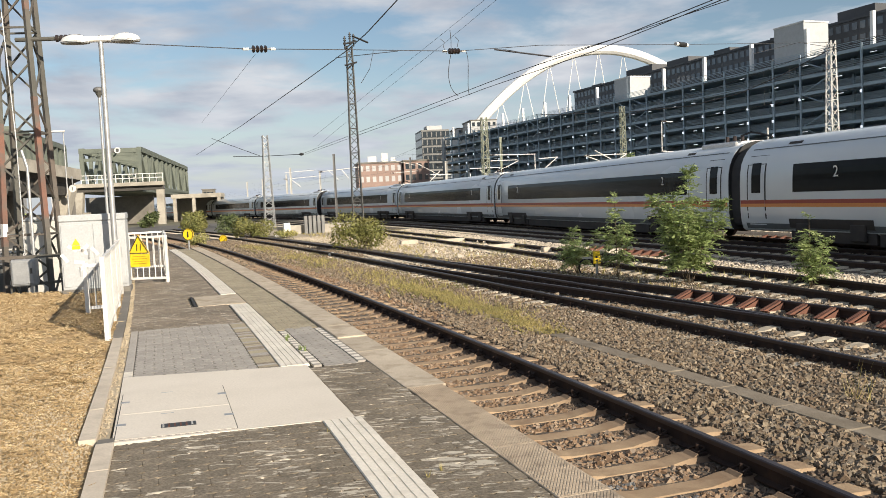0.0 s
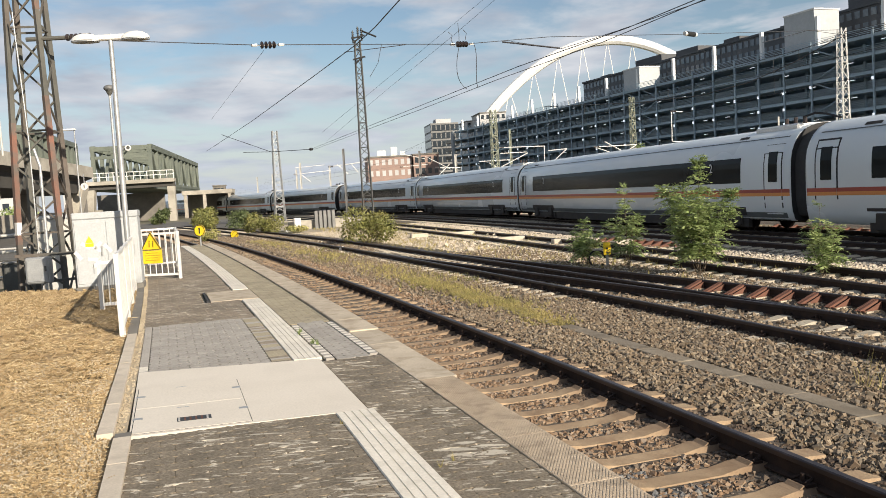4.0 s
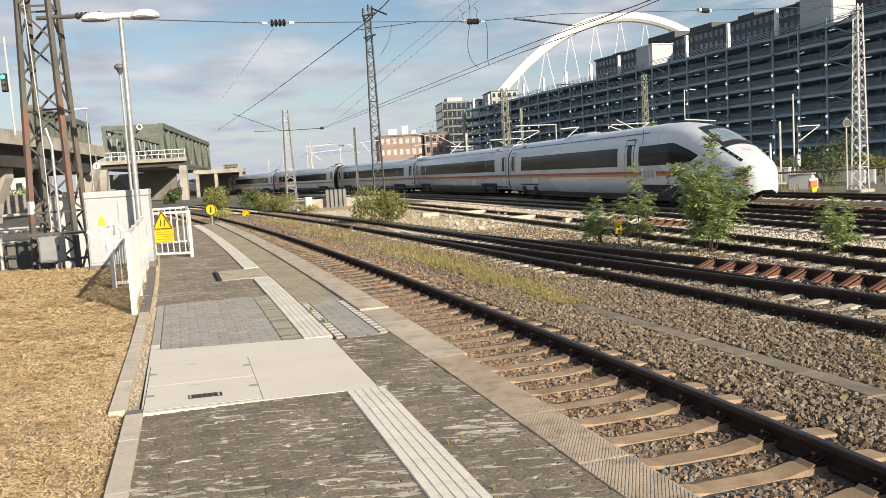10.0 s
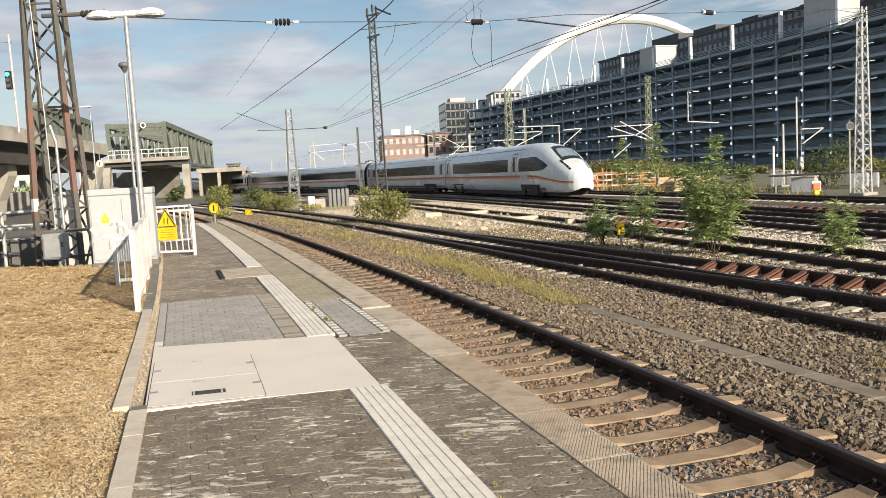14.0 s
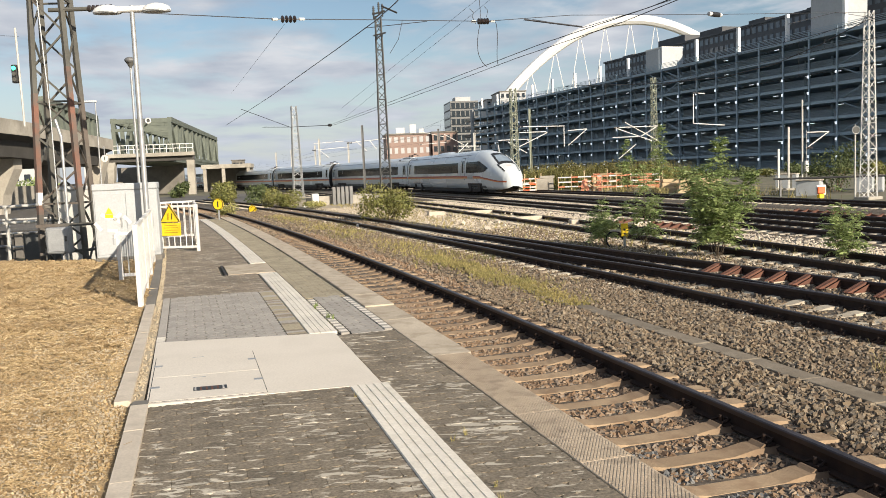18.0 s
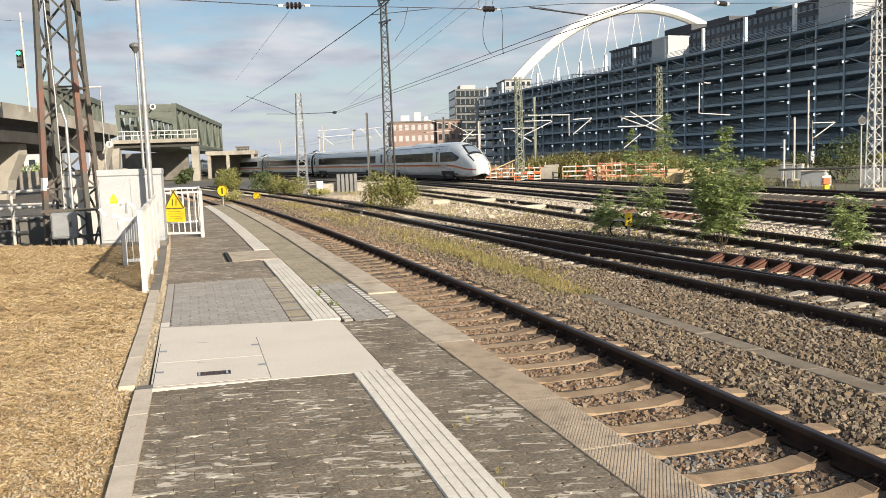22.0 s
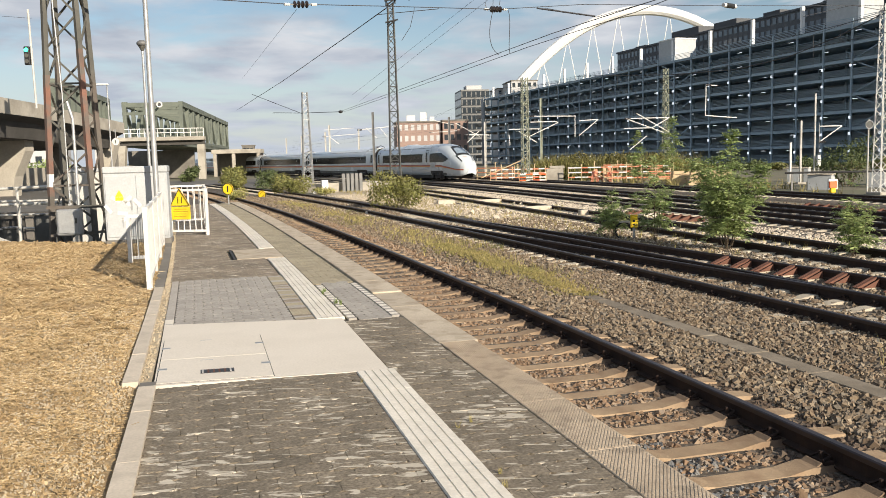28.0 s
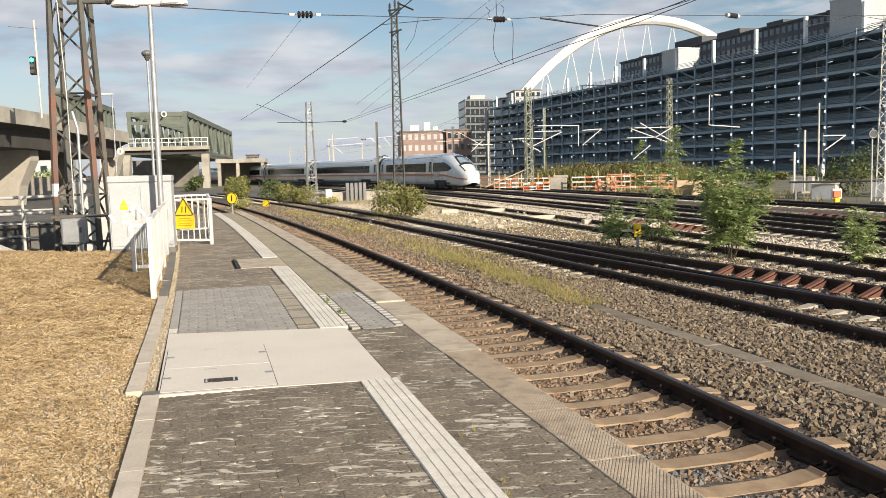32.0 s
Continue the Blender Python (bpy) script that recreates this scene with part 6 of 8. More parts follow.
def straw():
    mulch()
    for n, y0, y1, ln, w in ((80000, 3.2, 9.0, 0.034, 0.0025), (80000, 8.5, 21.6, 0.06, 0.0032), (3500, 3.4, 16, 0.19, 0.0022), (12000, -7.5, 3.2, 0.09, 0.006)):
        y = rng.uniform(y0, y1, n)
        o = np.where(y < 7.35, -4.94, -5.07) - rng.uniform(0, 1, n) ** 0.9 * 5.4
        # tufts of stalks gather in patches
        keep = rng.uniform(size=n) < 0.62 + 0.38 * np.sin(y * 3.3 + 2 * np.sin(o * 2.2)) * np.sin(o * 4.1)
        C, h = swell(y[keep], o[keep])
        C[:, 2] = -0.012 + h
        C = C[C[:, 1] < 17.7 - 0.35 * (C[:, 0] + 7)]
        stalks("straw", C, ln, w, M["strawbit"], "dry straw stalks lying on the bank", 0.016, 0.28)
    # matted clumps
    for n, y0, y1, ln, w in ((1500, 3.3, 9.5, 0.042, 0.0022), (1700, 9.0, 21.0, 0.075, 0.0036)):
        y = np.repeat(rng.uniform(y0, y1, n), 26)
        o = np.repeat(-5.15 - rng.uniform(0, 1, n) * 5.2, 26)
        r = np.abs(rng.normal(0, 0.05, len(y)))
        a = rng.uniform(0, 6.28, len(y))
        C, h = swell(y + r * np.cos(a) * 1.6, o + r * np.sin(a))
        C[:, 2] = -0.010 + h + 0.032 * np.exp(-(r / 0.05) ** 2)
        C = C[C[:, 1] < 17.7 - 0.35 * (C[:, 0] + 7)]
        stalks("straw", C, ln, w, M["strawbit"], "matted clumps of dry straw", 0.012, 0.35)
    # chips of gravel near the kerb
    for n, w_, sz, mm, lb in ((11000, 0.8, 0.010, "soil", "pale gravel chips on the bank"), (11000, 1.5, 0.011, "strawbit", "brown bark chips on the bank")):
        y = 3.4 + 7.6 * rng.uniform(0, 1, n) ** 1.3
        o = -4.98 - np.abs(rng.normal(0, w_, n))
        C, h = swell(y, o)
        C[:, 2] = -0.006 + h
        stones("gravel_chips", C, sz, M[mm], lb, False)
    n = 1500
    y = rng.uniform(7.6, 26, n)
    o = rng.uniform(-4.94, -4.87, n)
    stones("gravel_chips", on_platform_track(y, o, np.full(n, -0.01)), 0.014, M["soil"], "pale gravel in the gap beside the kerb", False)


straw()

# ---- things beside the platform ----


def bar_fence(name, pts, h, label, gap=0.118, bar=0.009, group="white fences"):
    """White steel railing through the given corner points (x, y)."""
    f = thing(name, (pts[0][0], pts[0][1], 0), label, "fence", group)
    o = Vector((pts[0][0], pts[0][1], 0))
    for p, q in zip(pts, pts[1:]):
        p, q = Vector((p[0], p[1], 0)) - o, Vector((q[0], q[1], 0)) - o
        L_ = (q - p).length
        d = (q - p).normalized()
        for z in (0.10, h - 0.03):
            bm = B()
            beam(bm, p + Vector((0, 0, z)), q + Vector((0, 0, z)), 0.02, 0.025)
            part("rail", bm, M["whitesteel"], f)
        n = max(1, round(L_ / 2.0))
        for i in range(0 if p.length < 1e-6 else 1, n + 1):
            c = p + d * L_ * i / n
            bm = B()
            beam(bm, c - Vector((0, 0, 0.06)), c + Vector((0, 0, h)), 0.03)
            part("post", bm, M["whitesteel"], f)
        n = int(L_ / gap)
        for i in range(1, n):
            c = p + d * L_ * i / n
            bm = B()
            beam(bm, c + Vector((0, 0, 0.10)), c + Vector((0, 0, h - 0.04)), bar)
            part("bar", bm, M["whitesteel"], f)
    return f


def xy(y0, o):
    p = P(y0, o)
    return (p.x, p.y)


bar_fence("bar_fence", [xy(12.5, -5.12), xy(16.4, -5.12), xy(21.1, -5.10)], 1.08, "white steel bar fence along the platform's edge")
bar_fence("bar_fence", [xy(21.19, -5.06), xy(20.75, -4.16), xy(25.0, -4.06), xy(24.9, -5.1)], 1.07, "white steel railing round the stairs", 0.14)
bar_fence("bar_fence", [(-5.34, 14.02), (-4.97, 14.14)], 0.82, "low white steel railing beside the cabinet")


def warning_sign():
    a, b = Vector((*xy(21.19, -5.06), 0)), Vector((*xy(20.75, -4.16), 0))
    d = (b - a).normalized()
    c = a + d * 0.385
    s = thing("warning_sign", (c.x, c.y, 0.0), "yellow triangular warning sign above a yellow text plate", "sign", rz=math.degrees(math.atan2(d.y, d.x)))
    bm = B()
    box(bm, -0.24, 0.24, -0.05, -0.035, 0.365, 0.665, bevel=0.005)
    pl = part("text_plate", bm, M["yellow"], s)
    for i, w in enumerate((0.30, 0.36, 0.26, 0.33)):
        bm = B()
        box(bm, -w / 2, w / 2, -0.054, -0.0505, 0.60 - 0.055 * i, 0.613 - 0.055 * i)
        part("text_line", bm, M["brownink"], pl)
    tri = [(-0.255, 0.0), (0.255, 0.0), (0.0, 0.42)]
    bm = B()
    prism(bm, tri, 0.052, 0.064, Matrix.Translation((0, 0, 0.675)) @ pose(0, 0, 0, 90, 0, 0))
    t = part("triangle", bm, M["yellow"], s)
    bm = B()
    for p, q in ((0, 1), (1, 2), (2, 0)):
        cx, cz = 0, 0.15
        pp = [(cx + (tri[i][0] - cx) * 0.92, cz + (tri[i][1] - cz) * 0.92) for i in (p, q)]
        beam(bm, (pp[0][0], -0.068, 0.675 + pp[0][1]), (pp[1][0], -0.068, 0.675 + pp[1][1]), 0.016, 0.004)
    part("border", bm, M["black"], t)
    bm = B()
    for x in (-0.045, 0.045):
        beam(bm, (x, -0.068, 0.745), (x + 0.012, -0.068, 0.89), 0.012, 0.004)
    part("pictogram", bm, M["black"], t)


warning_sign()


def control_cabinet():
    c = thing("control_cabinet", (-6.56, 17.85, 0), "grey-white switch cabinet with faded scribbles", "cabinet", rz=13)
    bm = B()
    box(bm, -0.65, 0.65, -0.3, 0.3, -0.9, 0.10, bevel=0.01)
    part("plinth", bm, M["darkconcrete"], c)
    bm = B()
    box(bm, -0.63, 0.63, -0.28, 0.28, 0.10, 1.48, bevel=0.012)
    body = part("body", bm, M["cabinet"], c)
    bm = B()
    box(bm, -0.64, 0.64, -0.30, 0.30, 1.48, 1.62, bevel=0.02)
    part("roof", bm, M["cabinet"], c, "overhanging lid")
    for x0, x1 in ((-0.61, -0.02), (0.0, 0.60)):
        bm = B()
        box(bm, x0 + 0.01, x1, -0.296, -0.281, 0.16, 1.42, bevel=0.006)
        d = part("door", bm, M["cabinet"], c)
        bm = B()
        box(bm, x1 - 0.09, x1 - 0.06, -0.32, -0.297, 0.72, 0.92)
        part("handle", bm, M["galv"], d)
    bm = B()
    prism(bm, [(-0.08, 0), (0.08, 0), (0.0, 0.14)], 0.298, 0.303, Matrix.Translation((-0.33, 0, 1.0)) @ pose(0, 0, 0, 90, 0, 0))
    box(bm, -0.41, -0.25, -0.303, -0.298, 0.92, 0.99)
    part("warning_label", bm, M["yellow"], c, "small yellow warning sticker")
    random.seed(5)
    for i in range(7):
        x, z = random.uniform(-0.58, 0.05), random.uniform(0.55, 0.98)
        bm = B()
        box(bm, -0.10, 0.10, -0.2985, -0.2965, -0.035, 0.035, Matrix.Translation((x, 0, z)) @ pose(0, 0, 0, 0, random.uniform(-60, 60), 0), bevel=0.0008)
        part("smear", bm, M["whitesteel"], body, "whitish smear of painted-over scribbles")
    for x in (-0.30, -0.05):
        bm = B()
        box(bm, x, x + 0.025, -0.2985, -0.2965, 0.36, 0.56)
        part("paint_run", bm, M["galv"], body, "grey run of paint")


control_cabinet()


def platform_lamp():
    l = thing("platform_lamp", (-5.95, 17.24, -0.16), "grey platform lamp with two flat domed heads", "lamp post")
    bm = B()
    beam(bm, (0, 0, 0), (0, 0, 5.28), 0.06, n=14, w2=0.045)
    part("pole", bm, M["galv"], l)
    bm = B()
    box(bm, -0.30, 0.30, -0.06, 0.06, 5.16, 5.27, bevel=0.02)
    part("cross_arm", bm, M["whitesteel"], l)
    for s in (-1, 1):
        bm = B()
        bmesh.ops.create_uvsphere(bm, u_segments=20, v_segments=10, radius=1.0, matrix=Matrix.Translation((s * 0.49, 0, 5.17)) @ Matrix.Diagonal((0.29, 0.17, 0.15, 1)))
        bmesh.ops.bisect_plane(bm, geom=bm.verts[:] + bm.edges[:] + bm.faces[:], plane_co=(0, 0, 5.17), plane_no=(0, 0, 1), clear_inner=True)
        hd = part("lamp_head", bm, M["whitesteel"], l, "pale domed lamp head", True)
        bm = B()
        cyl(bm, (0, 0, 0), 1.0, 0.03, 20)
        for v in bm.verts:
            v.co = Vector((v.co.x * 0.28 + s * 0.49, v.co.y * 0.16, v.co.z + 5.16))
        part("diffuser", bm, M["galv"], hd)


platform_lamp()


def back_cabinet():
    c = thing("switch_cabinet", (-9.45, 22.6, LOW - 0.1), "pale blue-grey switch cabinet behind the mast", "cabinet", rz=12)
    bm = B(); box(bm, -0.62, 0.62, -0.3, 0.3, 0, 0.3); part("plinth", bm, M["darkconcrete"], c)
    bm = B(); box(bm, -0.6, 0.6, -0.28, 0.28, 0.3, 2.4, bevel=0.015); part("body", bm, M["palesteel"], c)
    bm = B(); box(bm, -0.63, 0.63, -0.31, 0.31, 2.4, 2.5, bevel=0.02); part("roof", bm, M["cabinet"], c)
    for x in (-0.57, 0.01):
        bm = B(); box(bm, x, x + 0.56, -0.3, -0.282, 0.36, 2.34, bevel=0.006); part("door", bm, M["palesteel"], c)


back_cabinet()


def street_lamp(at, h, label, globe):
    l = thing("street_lamp", at, label, "lamp post", "street lamps")
    bm = B()
    beam(bm, (0, 0, 0), (0, 0, h), 0.06, n=10, w2=0.04)
    part("pole", bm, M["galv"], l)
    if globe:
        bm = B()
        cyl(bm, (0, 0, h + 0.05), 0.04, 0.22, 10, r2=0.15)
        part("neck", bm, M["darksteel"], l)
        bm = B()
        bmesh.ops.create_uvsphere(bm, u_segments=16, v_segments=8, radius=0.19, matrix=Matrix.Translation((0, 0, h + 0.2)) @ Matrix.Diagonal((1, 1, 0.62, 1)))
        part("globe", bm, M["greydark"], l, smooth=True)
    else:
        bm = B()
        box(bm, -1.1, 0.1, -0.14, 0.14, h - 0.02, h + 0.10, bevel=0.03)
        part("lamp_head", bm, M["whitesteel"], l)


street_lamp((-10.55, 30.0, LOW - 0.1), 6.56, "slim lamp post with a round flattened head", True)
street_lamp((-23.75, 60.0, LOW - 0.1), 8.25, "tall pale road lamp with a flat head", False)


def round_sign(name, at, h, r, label, diag):
    s = thing(name, at, label, "sign", "round yellow signs", rz=-12)
    bm = B()
    beam(bm, (0, 0.03, 0), (0, 0.03, h), 0.03, n=8)
    part("post", bm, M["galv"], s)
    bm = B()
    cyl(bm, (0, 0, h), r, 0.03, 28, "Y")
    d = part("disc", bm, M["yellow"], s)
    bm = B()
    a = [(math.cos(t) * r * 0.93, -0.02, h + math.sin(t) * r * 0.93) for t in steps(0, 2 * math.pi, 28)]
    tube(bm, a, r * 0.06, 4)
    part("rim", bm, M["black"], d)
    bm = B()
    if diag:
        for k in (-0.28, 0.28):
            beam(bm, (-r * 0.55 + k * r, -0.02, h - r * 0.55 - k * r), (r * 0.55 + k * r, -0.02, h + r * 0.55 - k * r), r * 0.14, 0.006)
        part("stripe", bm, M["black"], d)
    else:
        beam(bm, (0, -0.02, h - r * 0.5), (0, -0.02, h + r * 0.5), r * 0.11, 0.006)
        part("mark", bm, M["black"], d)


round_sign("round_sign", (-8.9, 34.1, -0.3), 0.92, 0.235, "round yellow board with a black upright mark", False)
round_sign("round_sign", (-12.9, 58.4, LOW - 0.2), 0.46, 0.30, "small yellow disc with black slanting stripes", True)


# control box on the lattice mast
def mast_box():
    b = thing("switch_box", (-8.80, 19.55, -0.25), "weathered pale grey steel switch box on the mast", "switch box", rz=10)
    bm = B()
    box(bm, -0.26, 0.26, -0.17, 0.17, 0.32, 0.92, bevel=0.03)
    part("body", bm, M["galv"], b)
    bm = B()
    box(bm, -0.22, 0.22, -0.19, -0.172, 0.37, 0.87, bevel=0.01)
    d = part("door", bm, M["galv"], b)
    bm = B()
    box(bm, 0.16, 0.2, -0.215, -0.19, 0.6, 0.72)
    part("handle", bm, M["darksteel"], d)
    bm = B()
    beam(bm, (-0.55, 0.22, 0.96), (0.75, 0.22, 0.96), 0.035)
    beam(bm, (-0.5, 0.22, 0.30), (0.75, 0.22, 0.36), 0.03)
    part("carrier", bm, M["darksteel"], b)
    for x in (-0.05, 0.14):
        bm = B()
        tube(bm, [(x, 0.30, -0.9), (x, 0.30, 3.0 if x > 0 else 3.6), (x - 0.1, 0.30, 3.4 if x > 0 else 6.5)], 0.035 if x > 0 else 0.016, 8)
        part("cable_pipe", bm, M["galv"], b, "pale cable pipe up the mast")


mast_box()


def stair_rail():
    r = thing("ramp_railing", (-12.6, 24.0, -0.85), "pale tubular railing beside the ramp", "railing")
    pts = [Vector((-4.4 + 0.95 * i, -0.3 + 0.06 * i, 0.02 * i)) for i in range(8)]
    for z in (1.38, 1.84):
        bm = B()
        tube(bm, [p + Vector((0, 0, z)) for p in pts], 0.045, 8)
        part("rail", bm, M["palesteel"], r)
    for p in pts:
        bm = B()
        beam(bm, p, p + Vector((0, 0, 1.84)), 0.045, n=8)
        part("post", bm, M["palesteel"], r)
    bm = B()
    beam(bm, (-2.6, -1.0, 1.75), (1.3, -1.2, 0.2), 0.05, 0.06)
    part("sloping_rail", bm, M["palesteel"], r)


stair_rail()


def ramp_wall():
    """Dark wall with posts, added to darken the ramp, and a second railing down by the road."""
    w = thing("ramp_wall", (-16.0, 29.0, LOW - 0.1), "dark filler wall added along the ramp", "wall", "road walls", rz=4)
    bm = B(); box(bm, -8, 5.2, 0, 0.3, 0, 1.05, bevel=0.02); part("wall_slab", bm, M["blackconcrete"], w)
    for i in range(9):
        bm = B(); box(bm, -7.6 + 1.5 * i, -7.35 + 1.5 * i, -0.12, -0.005, 0, 1.0, bevel=0.01); part("buttress", bm, M["darkconcrete"], w)
    r = thing("ramp_railing", (-16.0, 27.5, LOW - 0.1), "grey tubular railing down by the road", "railing", rz=6)
    for z in (0.55, 1.0, 1.45):
        bm = B(); tube(bm, [(-7.5, 0, z), (5.4, 0, z + 0.05)], 0.035, 8); part("rail", bm, M["palesteel"], r)
    for i in range(9):
        bm = B(); beam(bm, (-7.4 + 1.55 * i, 0.05, 0), (-7.4 + 1.55 * i, 0.05, 1.48), 0.04, n=8); part("post", bm, M["galv"], r)
    # dark boxes added as filler for unclear clutter
    for x, h in ((-12.6, 1.1), (-11.9, 0.8), (-13.6, 0.7), (-10.9, 0.95)):
        b = thing("utility_box", (x, 26.2, LOW - 0.1), "dark clutter box added by the ramp", "utility box", "utility boxes", rz=10)
        bm = B(); box(bm, -0.25, 0.25, -0.2, 0.2, 0, h, bevel=0.03); part("body", bm, M["mastdark"], b)
        bm = B(); box(bm, -0.27, 0.27, -0.22, 0.22, h, h + 0.05, bevel=0.01); part("lid", bm, M["greydark"], b)


ramp_wall()

# road and walls under the viaduct
bm = B()
prism(bm, [(-60, 22), (-14, 23), (-17, 60), (-24, 130), (-70, 130)], LOW - 0.3, LOW + 0.02)
tagged(part("road", bm, M["water"]), "dark asphalt road under the viaduct", "road", kind="structure")

def signal_mast():
    s = thing("traffic_signal", (-29.75, 62.0, 6.0), "traffic signal with a green light on the viaduct", "traffic light")
    bm = B()
    beam(bm, (0, 0, 0), (-0.1, 0, 7.0), 0.08, n=8)
    part("pole", bm, M["palesteel"], s)
    bm = B()
    box(bm, -0.55, -0.15, -0.2, 0.15, 3.1, 4.4, bevel=0.05)
    h = part("housing", bm, M["black"], s)
    for i, m_ in enumerate(("darksteel", "darksteel", "green")):
        bm = B()
        cyl(bm, (-0.35, -0.22, 3.35 + i * 0.40), 0.15, 0.05, 14, "Y")
        part("lens", bm, M[m_], h)


signal_mast()

# ---- plants ----


def leafy(name, at, h, spread, n, material, label, seed, stems=5, leaf=0.42, cat="young tree", bare=0.16):
    """A sapling: a leading stem, side stems that leave it low down, and arching feathered leaves of many leaflets."""
    r = np.random.default_rng(seed)
    t = thing(name, at, label, cat, "saplings between the tracks")
    lines, weights = [], []
    for i in range(stems):
        a = 2.4 * i + r.uniform(-0.4, 0.4)
        k = 0.0 if i == 0 else r.uniform(0.45, 1.0)
        z0 = 0.0 if i == 0 else h * r.uniform(0.02, 0.38)
        z1 = h if i == 0 else h * (1.0 - 0.30 * k) * r.uniform(0.70, 0.98)
        out = 0.30 * spread * k
        lean = Vector((r.normal(0, 0.03), r.normal(0, 0.03), 0)) * h
        p0 = lean * (z0 / h) if i else Vector()
        p2 = Vector((math.cos(a) * out, math.sin(a) * out, z1)) + lean * (z1 / h)
        p1 = Vector((p0.x * 0.4 + p2.x * 0.6, p0.y * 0.4 + p2.y * 0.6, z0 + (z1 - z0) * 0.42))
        curve = [p0.lerp(p1, u).lerp(p1.lerp(p2, u), u) for u in steps(0, 1, 6)]
        curve[0] = curve[0] - Vector((0, 0, 0.05 if i == 0 else 0))
        bm = B()
        thick = 0.014 if i == 0 else 0.010
        loft(bm, [[(q.x + thick * (1 - 0.13 * c) * math.cos(b), q.y + thick * (1 - 0.13 * c) * math.sin(b), q.z) for b in steps(0, 6.2832, 6)] for c, q in enumerate(curve)])
        bmesh.ops.remove_doubles(bm, verts=bm.verts, dist=1e-5)
        part("stem", bm, M["bark"], t)
        lines.append((p0, p1, p2))
        weights.append((p2 - p0).length * (1.8 if i == 0 else 1.0))
    pick = r.choice(stems, n, p=np.array(weights) / sum(weights))
    V, F, c = [], [], 0
    for j in range(n):
        p0, p1, p2 = lines[pick[j]]
        f = r.uniform(0, 1) ** 0.6
        p = p0.lerp(p1, f).lerp(p1.lerp(p2, f), f)
        if p.z < h * bare:
            continue
        a = r.uniform(0, 6.28)
        up = r.uniform(0.15, 0.9) + (1.3 * (f - 0.8) / 0.2 if f > 0.8 else 0)
        d = Vector((math.cos(a), math.sin(a), up)).normalized()
        L_ = leaf * r.uniform(0.55, 1.2) * (1.1 - 0.45 * f)
        s = d.cross(Vector((0, 0, 1))).normalized()
        m_ = 9
        for k in range(1, m_ + 1):
            q = k / m_
            base = p + d * L_ * q - Vector((0, 0, 0.55 * L_ * q * q))
            ll = L_ * 0.34 * (1.05 - 0.6 * abs(q - 0.45))
            for sg in (-1, 1):
                dr = (s * sg * 0.9 + d * 0.5 + Vector(r.normal(0, 0.25, 3)) + Vector((0, 0, -0.35))).normalized()
                w = dr.cross(Vector((0, 0, 1)) + Vector(r.normal(0, 0.6, 3))).normalized() * ll * 0.15
                e = base + dr * ll
                V += [base, base + dr * ll * 0.4 + w, e, base + dr * ll * 0.4 - w]
                F.append((c, c + 1, c + 2, c + 3))
                c += 4
    me = bpy.data.meshes.new("crown")
    me.from_pydata([tuple(v) for v in V], [], F)
    me.materials.append(material)
    o = new("crown", me)
    o.parent = t
    return t


def bush(name, at, size, n, material, label, seed, leaf=0.10, cat="bush", group="bushes", lumps=7):
    """A rounded uneven shrub: limbs and many small leaves in lumps."""
    r = np.random.default_rng(seed)
    b = thing(name, at, label, cat, group)
    cs = []
    for i in range(lumps):
        a, k = r.uniform(0, 6.28), r.uniform(0.15, 0.75)
        c = np.array([math.cos(a) * size[0] * k, math.sin(a) * size[1] * k, size[2] * r.uniform(0.25, 0.78)])
        cs.append((c, r.uniform(0.35, 0.6)))
        bm = B()
        beam(bm, (c[0] * 0.2, c[1] * 0.2, -0.05), tuple(c), 0.02 * size[2] ** 0.5, n=5, w2=0.006)
        part("limb", bm, M["bark"], b)
    which = r.integers(0, lumps, n)
    C = np.array([c for c, _ in cs])[which]
    R = np.array([k for _, k in cs])[which]
    v = r.normal(size=(n, 3))
    v /= np.linalg.norm(v, axis=1)[:, None]
    rad = r.uniform(0.35, 1.0, n) ** 0.5
    pos = C + v * (rad * R)[:, None] * np.array([size[0], size[1], size[2] * 0.72])
    pos[:, 2] = np.abs(pos[:, 2])
    a = r.normal(size=(n, 3)); a /= np.linalg.norm(a, axis=1)[:, None]
    s = np.cross(a, v + 0.01); s /= np.linalg.norm(s, axis=1)[:, None]
    ll = leaf * r.uniform(0.5, 1.3, n)[:, None]
    V = np.stack([pos, pos + a * ll * 0.5 + s * ll * 0.28, pos + a * ll, pos + a * ll * 0.5 - s * ll * 0.28], 1).reshape(-1, 3)
    F = np.arange(n * 4).reshape(-1, 4)
    me = tri_mesh("crown", V, F, material)
    o = new("crown", me)
    o.parent = b
    return b


leafy("sapling", (6.62, 20.2, LOW), 2.8, 3.3, 820, M["leaf"], "bushy green sapling with feathered leaves", 1, 16, 0.52)
leafy("sapling", (5.5, 22.7, LOW), 2.3, 2.3, 190, M["leaf"], "slender green sapling with feathered leaves", 2, 6, 0.50)
leafy("sapling", (4.7, 24.2, LOW), 1.30, 2.6, 200, M["leaf"], "low green sapling with drooping leaves", 3, 6, 0.50, bare=0.25)
leafy("sapling", (8.68, 18.2, LOW), 1.62, 1.4, 170, M["leaf"], "young green sapling beside the yard track", 4, 6, 0.46)
bush("bush", (-2.75, 41.5, LOW), (1.75, 1.4, 1.95), 4200, M["leafdry"], "rounded yellow-green bush beside the tracks", 11, 0.13)
bush("bush", (-11.6, 62.0, LOW), (1.35, 1.2, 1.5), 3000, M["leafdry"], "untidy yellow-green bush beside the pale mast", 12, 0.16)
